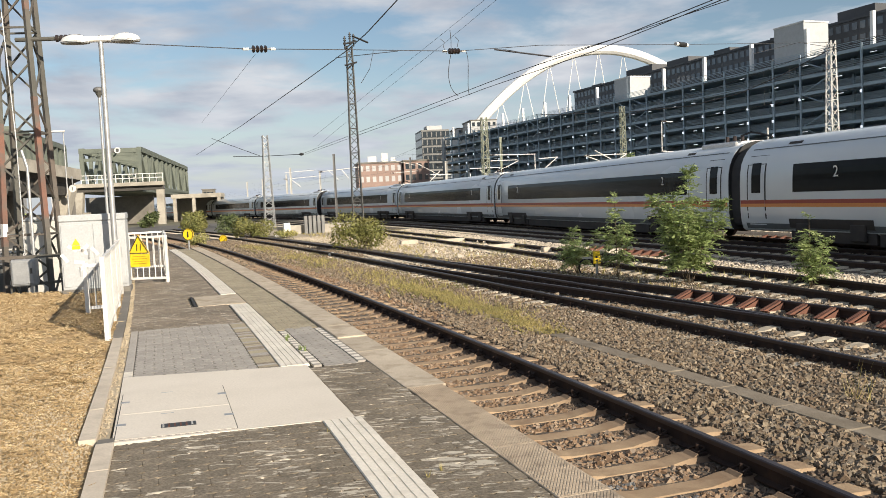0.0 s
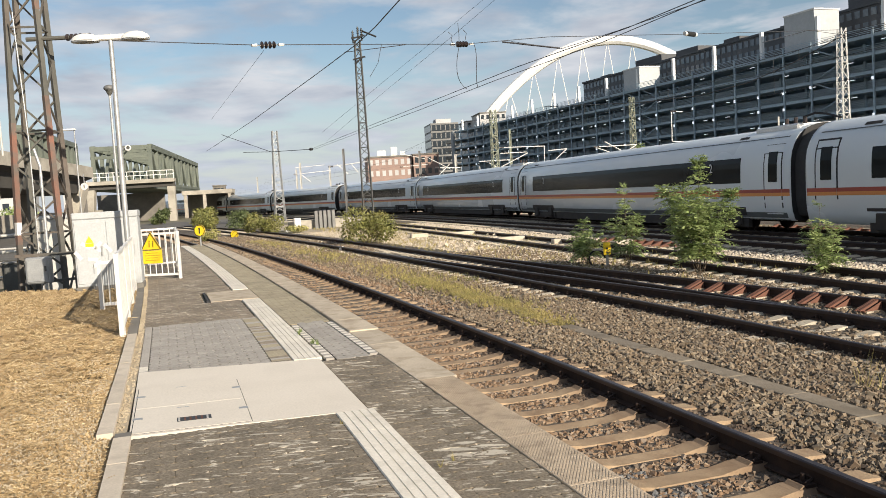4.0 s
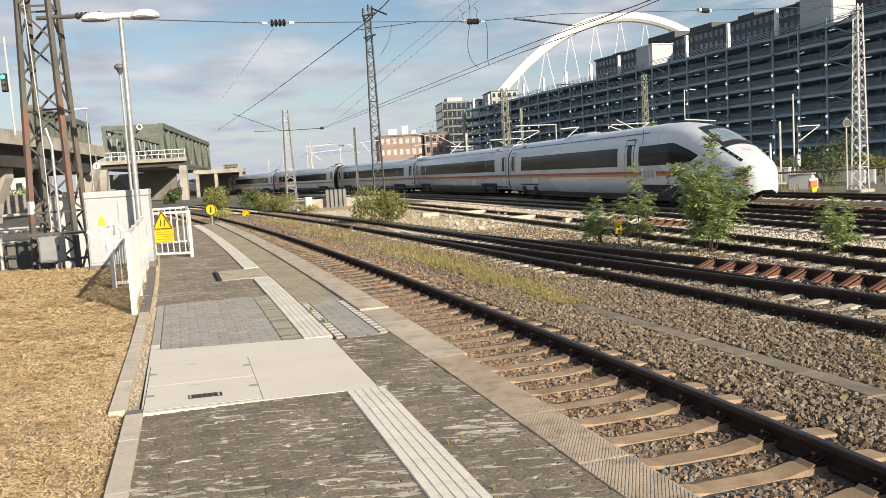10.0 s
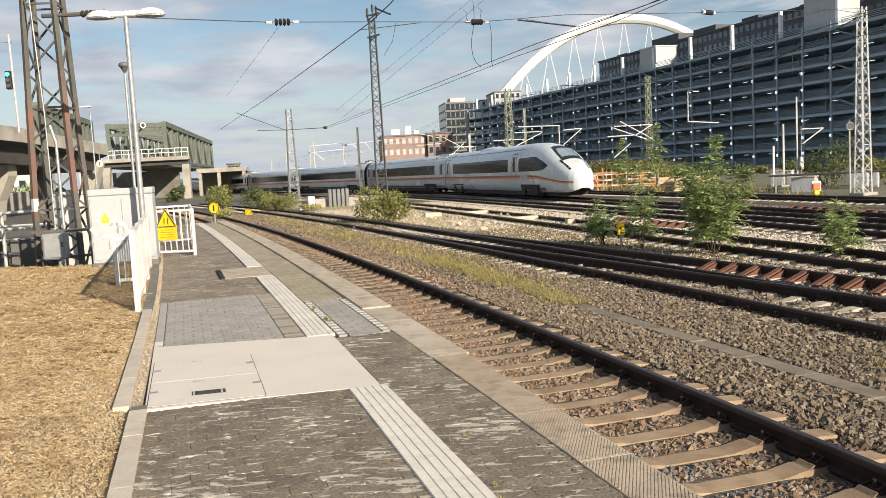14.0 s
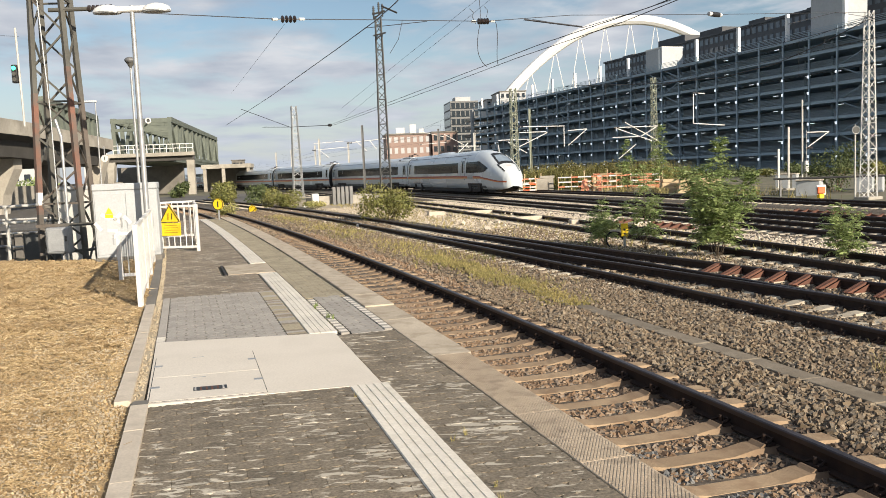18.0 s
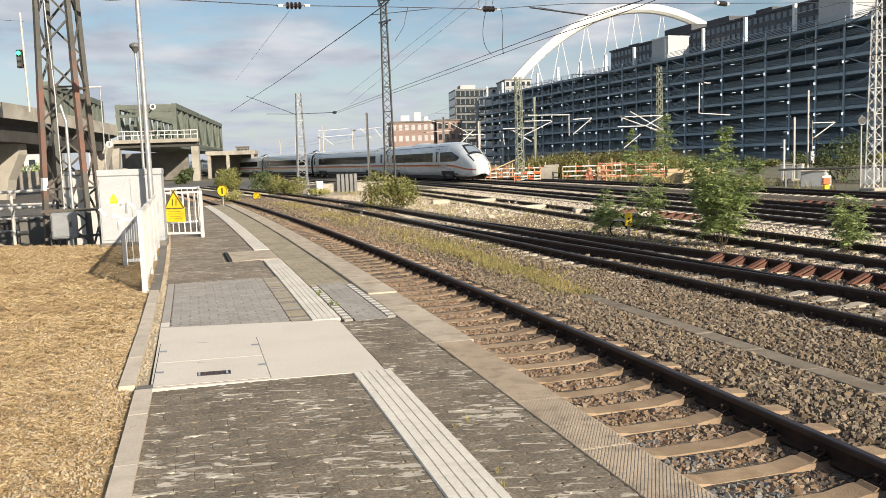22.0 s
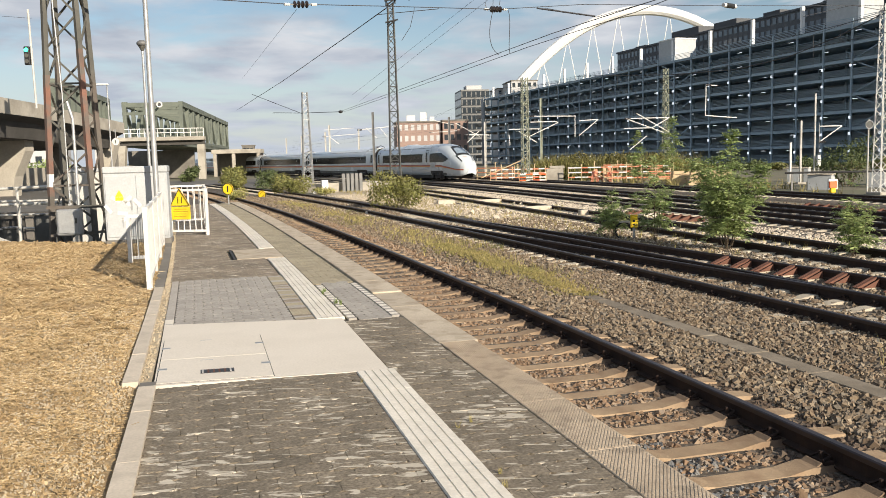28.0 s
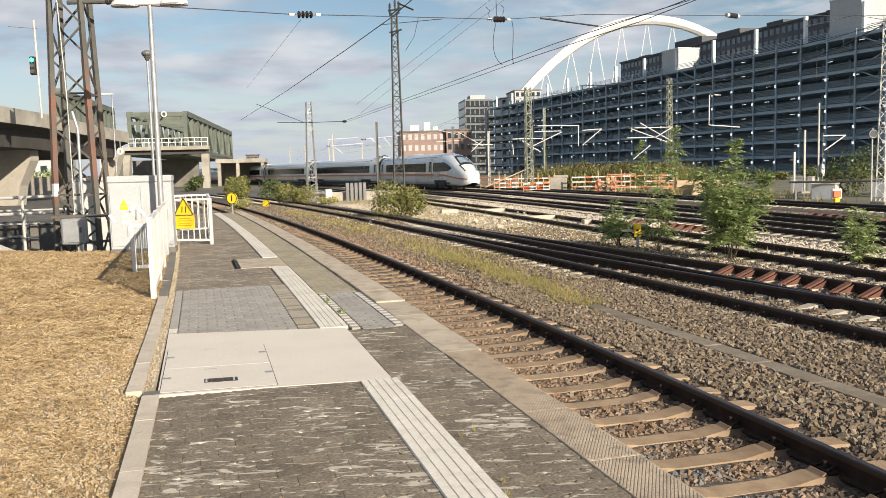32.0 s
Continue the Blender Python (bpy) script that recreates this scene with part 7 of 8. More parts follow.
bush("bush", (-16.3, 76.0, LOW), (1.5, 1.8, 1.7), 2400, M["leafdark"], "dark green bush beyond the tracks", 13, 0.2)
bush("bush", (-19.2, 78.0, LOW), (1.3, 1.6, 1.6), 2000, M["leafdry"], "low shrub near the underpass", 15, 0.18)
bush("bush", (-13.6, 55.0, LOW), (0.9, 0.8, 0.8), 1000, M["weedlow"], "low dry weeds beside the track", 14, 0.13)
bush("bush", (-8.9, 60.0, LOW), (1.0, 0.8, 0.6), 1000, M["weedlow"], "low dry weeds beside the track", 24, 0.13)
bush("bush", (-25.9, 101.0, LOW), (1.6, 2.2, 1.9), 2600, M["leafdry"], "dense green bush below the bridge", 16, 0.3)
bush("bush", (-37.3, 122.0, LOW), (1.3, 2, 2.4), 1600, M["leafdark"], "dense green bush behind the bridge pier", 17, 0.35)
bush("bush", (-78.0, 165.0, LOW), (9, 5, 4.0), 3000, M["leaf"], "dark trees seen under the viaduct", 27, 0.7)
bush("shrub", (25.22, 54.0, LOW), (1.75, 1.4, 3.3), 2100, M["leafdark"], "tall loose green shrub behind the signal boxes", 18, 0.17, "shrub", "bushes", 10)
bush("bush", (28.6, 54.0, LOW), (1.6, 1.5, 1.8), 2400, M["leafdry"], "weedy shrub behind the signal boxes", 19, 0.2)
for i in range(8):
    bush("bush", (10.6 + i * 1.27, 88.0 - i * 1.25, LOW), (1.6, 1.1, 2.0 + (i * 7 % 3) * 0.25), 1300, M["leafdry" if i % 3 == 1 else "grass"],
         "yellowing weeds along the foot of the car park", 40 + i, 0.22, "hedge", "hedge clumps")
for i in range(15):
    bush("bush", (25.0 + i * 1.75, 103.0 - i * 0.45 + (i * 5 % 3), LOW), (1.7, 1.3, 0.95 + 0.2 * (i * 7 % 4)), 700, M["leafdark" if i % 4 else "leafdry"],
         "dark undergrowth along the foot of the car park", 70 + i, 0.26, "bush", "undergrowth clumps")
leafy("sapling", (14.6, 66.0, LOW), 4.0, 2.6, 120, M["leaf"], "slender sapling among the weeds", 31, 4, 0.95)
leafy("sapling", (17.2, 66.0, LOW), 5.0, 2.8, 160, M["leaf"], "slender sapling among the weeds", 32, 5, 1.0)


def tufts(name, C, h, material, label, per=7, w=0.006):
    """Upright blades of grass in clumps."""
    n = len(C)
    b = np.repeat(C, per, 0)
    m_ = len(b)
    b[:, :2] += rng.normal(0, 0.035, (m_, 2)) * (h / 0.25)
    a = rng.uniform(0, 6.28, m_)
    ln = h * rng.uniform(0.4, 1.3, m_)
    tip = b + np.stack([np.cos(a) * ln * 0.45, np.sin(a) * ln * 0.45, ln], 1)
    s = np.stack([-np.sin(a), np.cos(a), np.zeros(m_)], 1) * w
    V = np.stack([b - s, b + s, tip], 1).reshape(-1, 3)
    return tagged(new(name, tri_mesh(name, V, np.arange(m_ * 3).reshape(-1, 3), material)), label, "grass", kind="stuff")


def weeds():
    n = 1500
    y = rng.uniform(15.5, 50, n)
    o = 2.05 + rng.normal(0, 0.38, n) + 0.15 * np.sin(y)
    keep = rng.uniform(size=n) < 0.35 + 0.65 * (np.sin(y * 0.55 + 1.0) > -0.2)
    tufts("dry_grass", on_platform_track(y[keep], o[keep], np.full(keep.sum(), BED)), 0.14, M["weed"], "dry yellow grass between the tracks", 8, 0.007)
    n = 2000
    y = 13.4 + 9.0 * rng.uniform(0, 1, n)
    o = 1.78 + rng.normal(0, 0.20, n) + 0.10 * np.sin(y * 1.7) + 0.02 * (y - 15)
    tufts("green_grass", on_platform_track(y, o, np.full(n, BED + 0.02)), 0.06, M["weed"], "yellowed grass over the end of the trough lids", 16, 0.0045)
    n = 900
    y = rng.uniform(19, 48, n)
    o = rng.uniform(1.0, 3.3, n)
    keep = np.sin(y * 0.8 + o) * np.sin(o * 2.3 + y * 0.35) > 0.3
    tufts("green_grass", on_platform_track(y[keep], o[keep], np.full(keep.sum(), BED + 0.02)), 0.10, M["grass"], "yellow-green grass between the tracks", 8, 0.009)
    n = 1500
    y = rng.uniform(19, 70, n)
    xx = np.array([T(v, 0).x for v in y]) - 7.8 - rng.uniform(0, 7, n)
    k = xx > 8.3 - 0.28 * y - 0.00107 * y * y + 2.6
    C = np.stack([xx, y, np.full(n, LOW + 0.04)], 1)[k]
    tufts("dry_grass", C, 0.16, M["weed"], "dry weeds on the sandy verge", 7, 0.009)
    n = 500
    C = np.stack([rng.uniform(7, 34, n), rng.uniform(45, 78, n), np.full(n, LOW)], 1)
    C = C[(C[:, 0] > np.array([T(v, 8).x for v in C[:, 1]])) & (C[:, 0] < 21)]
    tufts("dry_grass", C, 0.6, M["weed"], "tall dry grass beyond the tracks", 14, 0.02)
    C = np.array([tuple(P(8.2, 2.55, BED)), tuple(P(8.0, 2.45, BED)), tuple(P(7.7, 2.6, BED))])
    tufts("dry_grass", C, 0.42, M["weed"], "tall dry grass stalks in the ballast", 12, 0.004)
    C = np.array([tuple(P(11.3, -3.0, 0)), tuple(P(11.1, -3.05, 0)), tuple(P(10.4, -3.0, 0)), tuple(P(10.3, -2.97, 0))])
    tufts("dry_grass", C, 0.06, M["leaf"], "small weeds in the paving joints", 16, 0.006)

    C = np.array([(0.10, 5.07, -0.005), (0.02, 4.96, -0.005), (0.23, 4.20, -0.005), (0.24, 4.02, -0.005), (-0.67, 6.07, -0.005)])
    tufts("dry_grass", C, 0.045, M["weed"], "tiny dry weeds beside the tactile strip", 14, 0.0018)


weeds()


def tall_weeds():
    """Tall yellowing weeds along the foot of the car park."""
    n = 800
    f = rng.uniform(-0.08, 0.8, n)
    C = np.stack([10.3 + 14.2 * f + rng.normal(0, 0.9, n), 88.5 - 14.0 * f + rng.normal(0, 0.9, n), np.full(n, LOW)], 1)
    tufts("tall_weeds", C[::2], 1.75, M["weedlow"], "tall yellowing weeds before the car park", 16, 0.05)
    tufts("tall_weeds", C[1::2], 2.2, M["grass"], "tall green weeds before the car park", 14, 0.035)


tall_weeds()


def verge_gravel():
    """Pale chips on the sandy strip between the branch and the yard tracks."""
    n = 14000
    y = rng.uniform(15, 60, n)
    x0 = 8.30 - 0.2804 * y - 0.00107 * y * y + 3.1
    x1 = np.array([T(v, 0).x for v in y]) - 6.9 - 0.02 * y
    f = rng.uniform(0, 1, n)
    C = np.stack([x0 + (x1 - x0) * f, y, np.full(n, LOW + 0.055)], 1)[x1 > x0]
    stones("verge_gravel", C[::2], 0.04, M["soil"], "pale gravel chips on the verge", False)
    stones("verge_gravel", C[1::2], 0.045, M["kerb"], "bleached gravel chips on the verge", False)


verge_gravel()


def rubble():
    n = 80
    y = rng.uniform(24, 62, n)
    xx = np.array([T(v, 0).x for v in y]) - 8.2 - rng.uniform(0, 5.5, n)
    k = xx > 8.3 - 0.28 * y - 0.00107 * y * y + 3.0
    C = np.stack([xx, y, np.full(n, LOW + 0.08)], 1)[k]
    stones("rubble", C, 0.10, M["kerb"], "broken pale rubble on the verge")
    for x, y, w, rz in ((-0.2, 44.5, 0.9, 14), (3.8, 37.0, 1.3, 20), (5.6, 33.5, 1.0, 10), (7.2, 30.6, 0.8, 25), (2.0, 44.0, 1.4, 12)):
        t = thing("concrete_block", (x, y, LOW + 0.03), "broken pale concrete block lying on the verge", "concrete block", "concrete blocks", rz=rz)
        bm = B()
        box(bm, -w / 2, w / 2, -0.2, 0.2, 0, 0.22, bevel=0.03)
        part("block", bm, M["kerb"], t)
    for x, y in ((-3.55, 37.2), (-10.0, 63.0), (-9.2, 62.2)):
        t = thing("stone_marker", (x, y, BED), "small white painted stone beside the track", "stone", "white stones")
        bm = B()
        bmesh.ops.create_icosphere(bm, subdivisions=1, radius=0.16, matrix=Matrix.Translation((0, 0, 0.08)) @ Matrix.Diagonal((1.2, 0.9, 0.75, 1)))
        part("stone", bm, M["whitesteel"], t)


rubble()


# ---- boxes and gear between the tracks ----
def track_box():
    b = thing("track_connection_box", (5.13, 23.6, LOW), "yellow connection box on a post with a coiled cable", "connection box", rz=-10)
    bm = B()
    beam(bm, (0, 0, 0), (0, 0, 0.45), 0.035)
    part("post", bm, M["galv"], b)
    bm = B()
    box(bm, -0.10, 0.10, -0.08, 0.08, 0.36, 0.72, bevel=0.015)
    h = part("housing", bm, M["yellow"], b)
    bm = B()
    box(bm, -0.03, 0.03, -0.086, -0.081, 0.52, 0.58)
    box(bm, -0.03, 0.03, -0.086, -0.081, 0.43, 0.47)
    part("label", bm, M["black"], h)
    bm = B()
    box(bm, -0.40, -0.10, -0.03, 0.03, 0.50, 0.55, bevel=0.01)
    part("bracket", bm, M["palesteel"], b)
    bm = B()
    tube(bm, [(-0.28 + 0.22 * math.cos(t), 0.0, 0.27 + 0.24 * math.sin(t)) for t in steps(0, 5.6, 16)], 0.024, 6)
    part("cable", bm, M["rubber"], b, "black looped cable")


track_box()


def concrete_cabinet(at, w, d, h, label, rz=15):
    c = thing("signal_cabinet", at, label, "cabinet", "signal cabinets", rz=rz)
    bm = B()
    box(bm, -w / 2, w / 2, -d / 2, d / 2, -0.1, h, bevel=0.03)
    part("body", bm, M["cabinet"], c)
    bm = B()
    box(bm, -w / 2 - 0.04, w / 2 + 0.04, -d / 2 - 0.04, d / 2 + 0.04, h, h + 0.08, bevel=0.02)
    part("lid", bm, M["kerb"], c)
    bm = B()
    box(bm, -w / 2 + 0.06, w / 2 - 0.06, -d / 2 - 0.02, -d / 2 - 0.004, 0.08, h - 0.08, bevel=0.006)
    part("door", bm, M["cabinet"], c)


for cx, cy, w, d_, h in ((25.75, 63.6, 0.6, 0.9, 1.0), (26.55, 63.2, 0.6, 0.35, 1.0), (22.05, 50.5, 0.75, 1.35, 0.86), (25.95, 51.6, 0.6, 0.9, 0.95), (26.75, 51.3, 0.6, 0.25, 0.95)):
    concrete_cabinet((cx, cy, LOW), w, d_, h, "pale grey concrete signal cabinet beyond the outer track", 52)
# dwarf signal
d = thing("dwarf_signal", (18.66, 41.5, LOW), "small red dwarf signal with a white board and yellow lamp", "signal", rz=10)
bm = B(); box(bm, -0.06, 0.06, -0.06, 0.06, 0, 0.42); part("post", bm, M["galv"], d)
bm = B(); box(bm, -0.20, 0.30, -0.02, 0.1, 0.42, 0.92, bevel=0.02); part("board", bm, M["whitesteel"], d)
bm = B(); box(bm, -0.20, 0.20, -0.12, -0.022, 0.50, 0.82, bevel=0.02); part("housing", bm, M["orange"], d)
bm = B(); box(bm, -0.14, 0.14, -0.14, 0.1, 0.26, 0.48, bevel=0.03); part("lamp", bm, M["yellow"], d)


def barrier(at, n, rz, label, mm, h=1.0, gap=1.2):
    b = thing("barrier_fence", at, label, "barrier", "construction barriers", rz=rz)
    for z in (0.25, 0.6, 0.95):
        for i in range(n * 2):
            bm = B()
            box(bm, i * 0.6, i * 0.6 + 0.598, -0.02, 0.02, z * h, z * h + 0.11)
            part("board", bm, mm[(i + int(z * 10)) % len(mm)], b)
    for i in range(int(n * 1.2 / gap) + 1):
        bm = B()
        box(bm, i * gap - 0.04, i * gap + 0.04, 0.021, 0.08, 0, (1.05 + 0.2 * (i * 7 % 3)) * h)
        part("post", bm, M["wood"], b)
    return b


WHITE_B, ORANGE_B, TIMBER_B = M["whitesteel"], M["fadedorange"], M["wood"]
barrier((6.5, 78.0, LOW), 2, -8, "low red and white barrier beside the main track", [M["orange"], WHITE_B], 0.75)
barrier((3.0, 91.0, LOW), 4, -38, "orange site barrier beside the main track", [ORANGE_B, ORANGE_B, TIMBER_B], 1.3)
barrier((4.2, 85.4, LOW), 6, -3, "red and white striped barrier with many short posts", [ORANGE_B, WHITE_B], 1.15, 0.55)
barrier((11.1, 79.0, LOW), 4, -10, "white site barrier with bleached boards", [WHITE_B, WHITE_B, ORANGE_B], 1.25)
barrier((13.9, 72.4, LOW), 4, -8, "orange and white site barrier", [ORANGE_B, WHITE_B, ORANGE_B], 1.35)
barrier((13.4, 73.6, LOW), 2, -24, "orange and timber site barrier", [TIMBER_B, ORANGE_B], 1.5)
barrier((15.6, 68.6, LOW), 2, -16, "bleached timber site barrier", [TIMBER_B, ORANGE_B], 1.2)
blk = thing("concrete_block", (10.05, 80.6, LOW), "large grey concrete block beside the barriers", "concrete block", "concrete blocks", rz=-8)
bm = B(); box(bm, -0.8, 0.8, -0.5, 0.5, 0, 1.2, bevel=0.04); part("block", bm, M["concrete"], blk)
bm = B(); box(bm, -0.5, 0.9, -0.45, 0.45, 1.2, 1.45, bevel=0.04); part("cap", bm, M["concrete"], blk)
bb = thing("board_heap", (13.4, 74.6, LOW), "heap of broken orange and pale boards", "boards")
for i in range(9):
    bm = B()
    a = 0.7 * i
    beam(bm, (math.cos(a) * 0.9, math.sin(a) * 0.5, 0.05), (-math.cos(a * 1.7) * 0.7, -math.sin(a) * 0.4, 0.55 + 0.09 * i), 0.14, 0.03)
    part("board", bm, (ORANGE_B, TIMBER_B, ORANGE_B)[i % 3], bb)


def timber_stack(at, rz):
    s = thing("timber_stack", at, "stack of pale new timber beams on the ground", "timber stack", "timber stacks", rz=rz)
    for k in range(4):
        for i in range(4):
            bm = B()
            box(bm, -1.5 + 0.05 * k, 1.5 - 0.06 * i, i * 0.28, i * 0.28 + 0.25, k * 0.26, k * 0.26 + 0.24, bevel=0.01)
            part("beam", bm, M["wood"], s)


timber_stack((18.1, 63.4, LOW), -6)
timber_stack((18.9, 61.6, LOW), -10)
bx = thing("plank_ramp", (5.6, 88.0, LOW), "pale sloping timber boards behind the barrier", "timber")
for i in range(5):
    bm = B()
    beam(bm, (-2.2, 0.3 * i, 0.3), (2.4, 0.3 * i - 0.6, 2.2), 0.14, 0.03)
    part("plank", bm, M["wood"], bx)
# low white wall and grey posts before the train
w = thing("low_wall", (-8.8, 72.0, LOW), "low white concrete wall beside the tracks", "wall", rz=17)
bm = B()
box(bm, -3.2, 4.6, -5.0, -4.8, 0, 0.75, bevel=0.02)
part("wall_slab", bm, M["concrete"], w)
for i in range(5):
    bm = B()
    box(bm, -1.2 + i * 0.34, -0.94 + i * 0.34, -5.5, -5.25, 0, 1.45, bevel=0.02)
    part("relay_case", bm, M["greydark"], w, "slim grey relay case")
bm = B()
box(bm, -2.9, -2.4, -6.2, -5.7, 0, 1.0, bevel=0.03)
part("white_case", bm, M["whitesteel"], w)

# dark conduit carried on short posts beyond the outer track
cd = thing("conduit_rail", (19.8, 50.2, LOW), "dark horizontal conduit on short posts", "conduit")
bm = B(); beam(bm, (0, 0, 1.05), (9.5, -1.2, 1.0), 0.06, n=8); part("conduit", bm, M["rubber"], cd)
for i in range(5):
    bm = B(); beam(bm, (0.4 + 2.1 * i, -0.27 * i, 0), (0.4 + 2.1 * i, -0.27 * i, 1.0), 0.05); part("post", bm, M["greydark"], cd)

# ---- overhead wires ----


def wire(name, pts, r, label, sides=5):
    bm = B()
    tube(bm, pts, r, sides)
    return tagged(part(name, bm, M["wire"]), label, "overhead wire", "overhead wires")


def catenary(place, a, b, span, z0, z1, label, r=0.008):
    """Contact wire, sagging carrier wire and droppers along a track."""
    y = a
    while y < b:
        e = min(y + span, b)
        c = thing("catenary", (0, 0, 0), label, "overhead wire", "overhead wires")
        bm = B()
        tube(bm, [place(v, 0.15 * math.sin(v * 0.05), z0) for v in steps(y, e, 6)], r, 5)
        part("contact_wire", bm, M["wire"], c)
        n = 16
        pts = []
        for i, v in enumerate(steps(y, e, n)):
            f = i / n
            pts.append(place(v, 0.0, z1 - 4 * (z1 - z0 - 0.45) * f * (1 - f)))
        bm = B()
        tube(bm, pts, r, 5)
        part("carrier_wire", bm, M["wire"], c)
        for i in range(1, n, 2):
            bm = B()
            q = pts[i]
            beam(bm, q, Vector((q.x, q.y, z0)), 0.0035, n=4)
            part("dropper", bm, M["wire"], c)
        y = e


catenary(T, -30, 290, 60, 4.7, 6.3, "catenary wires above the main track")
catenary(lambda y, o, z=0.0: T(y, o - 4.7, z), 0, 180, 60, 4.7, 6.3, "catenary wires above the yard track")
# cross-span from the near mast to the far side
L0, L1 = Vector((-7.91, 20.3, 5.67)), Vector((22.22, 43.5, 8.62))
SPAN = [L0, Vector((-4.38, 23.9, 5.96)), Vector((-1.69, 26.0, 6.19)), Vector((1.77, 29.0, 6.52)), Vector((5.07, 31.6, 7.05)), Vector((12.44, 37.99, 7.92)), L1]
wire("cross_span_wire", SPAN, 0.012, "thin cross-span wire over all tracks")
wire("cross_span_wire", sag(Vector((22.1, 43.5, 8.5)), Vector((34, 20, 9.5)), 0.3, 8), 0.014, "thin wire to the next mast")


def insulator(at, d, label):
    s = thing("insulator", at, label, "insulator", "span insulators")
    d = Vector(d).normalized()
    for i in range(4):
        bm = B()
        c = d * (i - 1.5) * 0.125
        beam(bm, c - d * 0.035, c, 0.035, n=12, w2=0.105)
        beam(bm, c, c + d * 0.018, 0.105, n=12, w2=0.095)
        part("disc", bm, M["porcelain"], s, "dark porcelain disc")
    bm = B()
    beam(bm, -d * 0.52, d * 0.52, 0.016, n=6)
    part("rod", bm, M["palesteel"], s)
    for k in (-1, 1):
        bm = B()
        beam(bm, d * k * 0.34, d * k * 0.50, 0.04, n=6)
        part("end_fitting", bm, M["whitesteel"], s, "white end fitting")


for at_ in ((-4.01, 24.2, 5.99), (1.71, 29.0, 6.52)):
    insulator(at_, L1 - L0, "string of dark disc insulators on the cross-span")
b = thing("tension_weight", (12.44, 37.99, 7.92), "dark cylindrical tensioner on the cross-span", "tensioner", rz=37)
bm = B()
cyl(bm, (0, 0, 0), 0.11, 0.55, 12, "X")
part("cylinder", bm, M["black"], b)
for k in (-1, 1):
    bm = B()
    cyl(bm, (k * 0.36, 0, 0), 0.09, 0.16, 10, "X")
    part("cap", bm, M["whitesteel"], b, "white end cap")
# the mast's own bracket
b = thing("mast_bracket", (-8.35, 20.3, 5.72), "dark insulated bracket arm on the lattice mast", "bracket")
bm = B()
beam(bm, (-0.6, 0, 0), (0.95, 0.05, 0.0), 0.05, n=8)
part("rod", bm, M["darksteel"], b)
for i in range(6):
    bm = B()
    cyl(bm, (0.35 + i * 0.1, 0.02, 0), 0.08, 0.05, 10, "X")
    part("shed", bm, M["porcelain"], b)
# hanging feeder loops
for a_, b_, c_, d_ in (((1.61, 29.0, 6.45), (1.44, 29.0, 5.84), (1.42, 29.0, 5.28), (1.79, 29.0, 5.02)), ((2.13, 29.0, 6.47), (2.25, 29.0, 6.09), (2.07, 29.0, 5.35), (2.17, 29.0, 5.03))):
    a_, b_, c_, d_ = Vector(a_), Vector(b_), Vector(c_), Vector(d_)
    wire("feeder_loop", [a_ * (1 - t) ** 3 + b_ * 3 * t * (1 - t) ** 2 + c_ * 3 * t * t * (1 - t) + d_ * t ** 3 for t in steps(0, 1, 14)], 0.011, "loose hanging feeder wire")
for pts in (((1.27, 29.0, 6.95), (1.4, 29.0, 6.83), (1.36, 29.0, 6.68), (1.46, 29.0, 6.46)), ((1.61, 29.0, 7.23), (1.63, 29.0, 6.86), (1.61, 29.0, 6.45)), ((1.77, 29.0, 7.0), (1.88, 29.0, 6.88), (1.83, 29.0, 6.66))):
    wire("feeder_loop", pts, 0.010, "short jumper wire above the insulators")

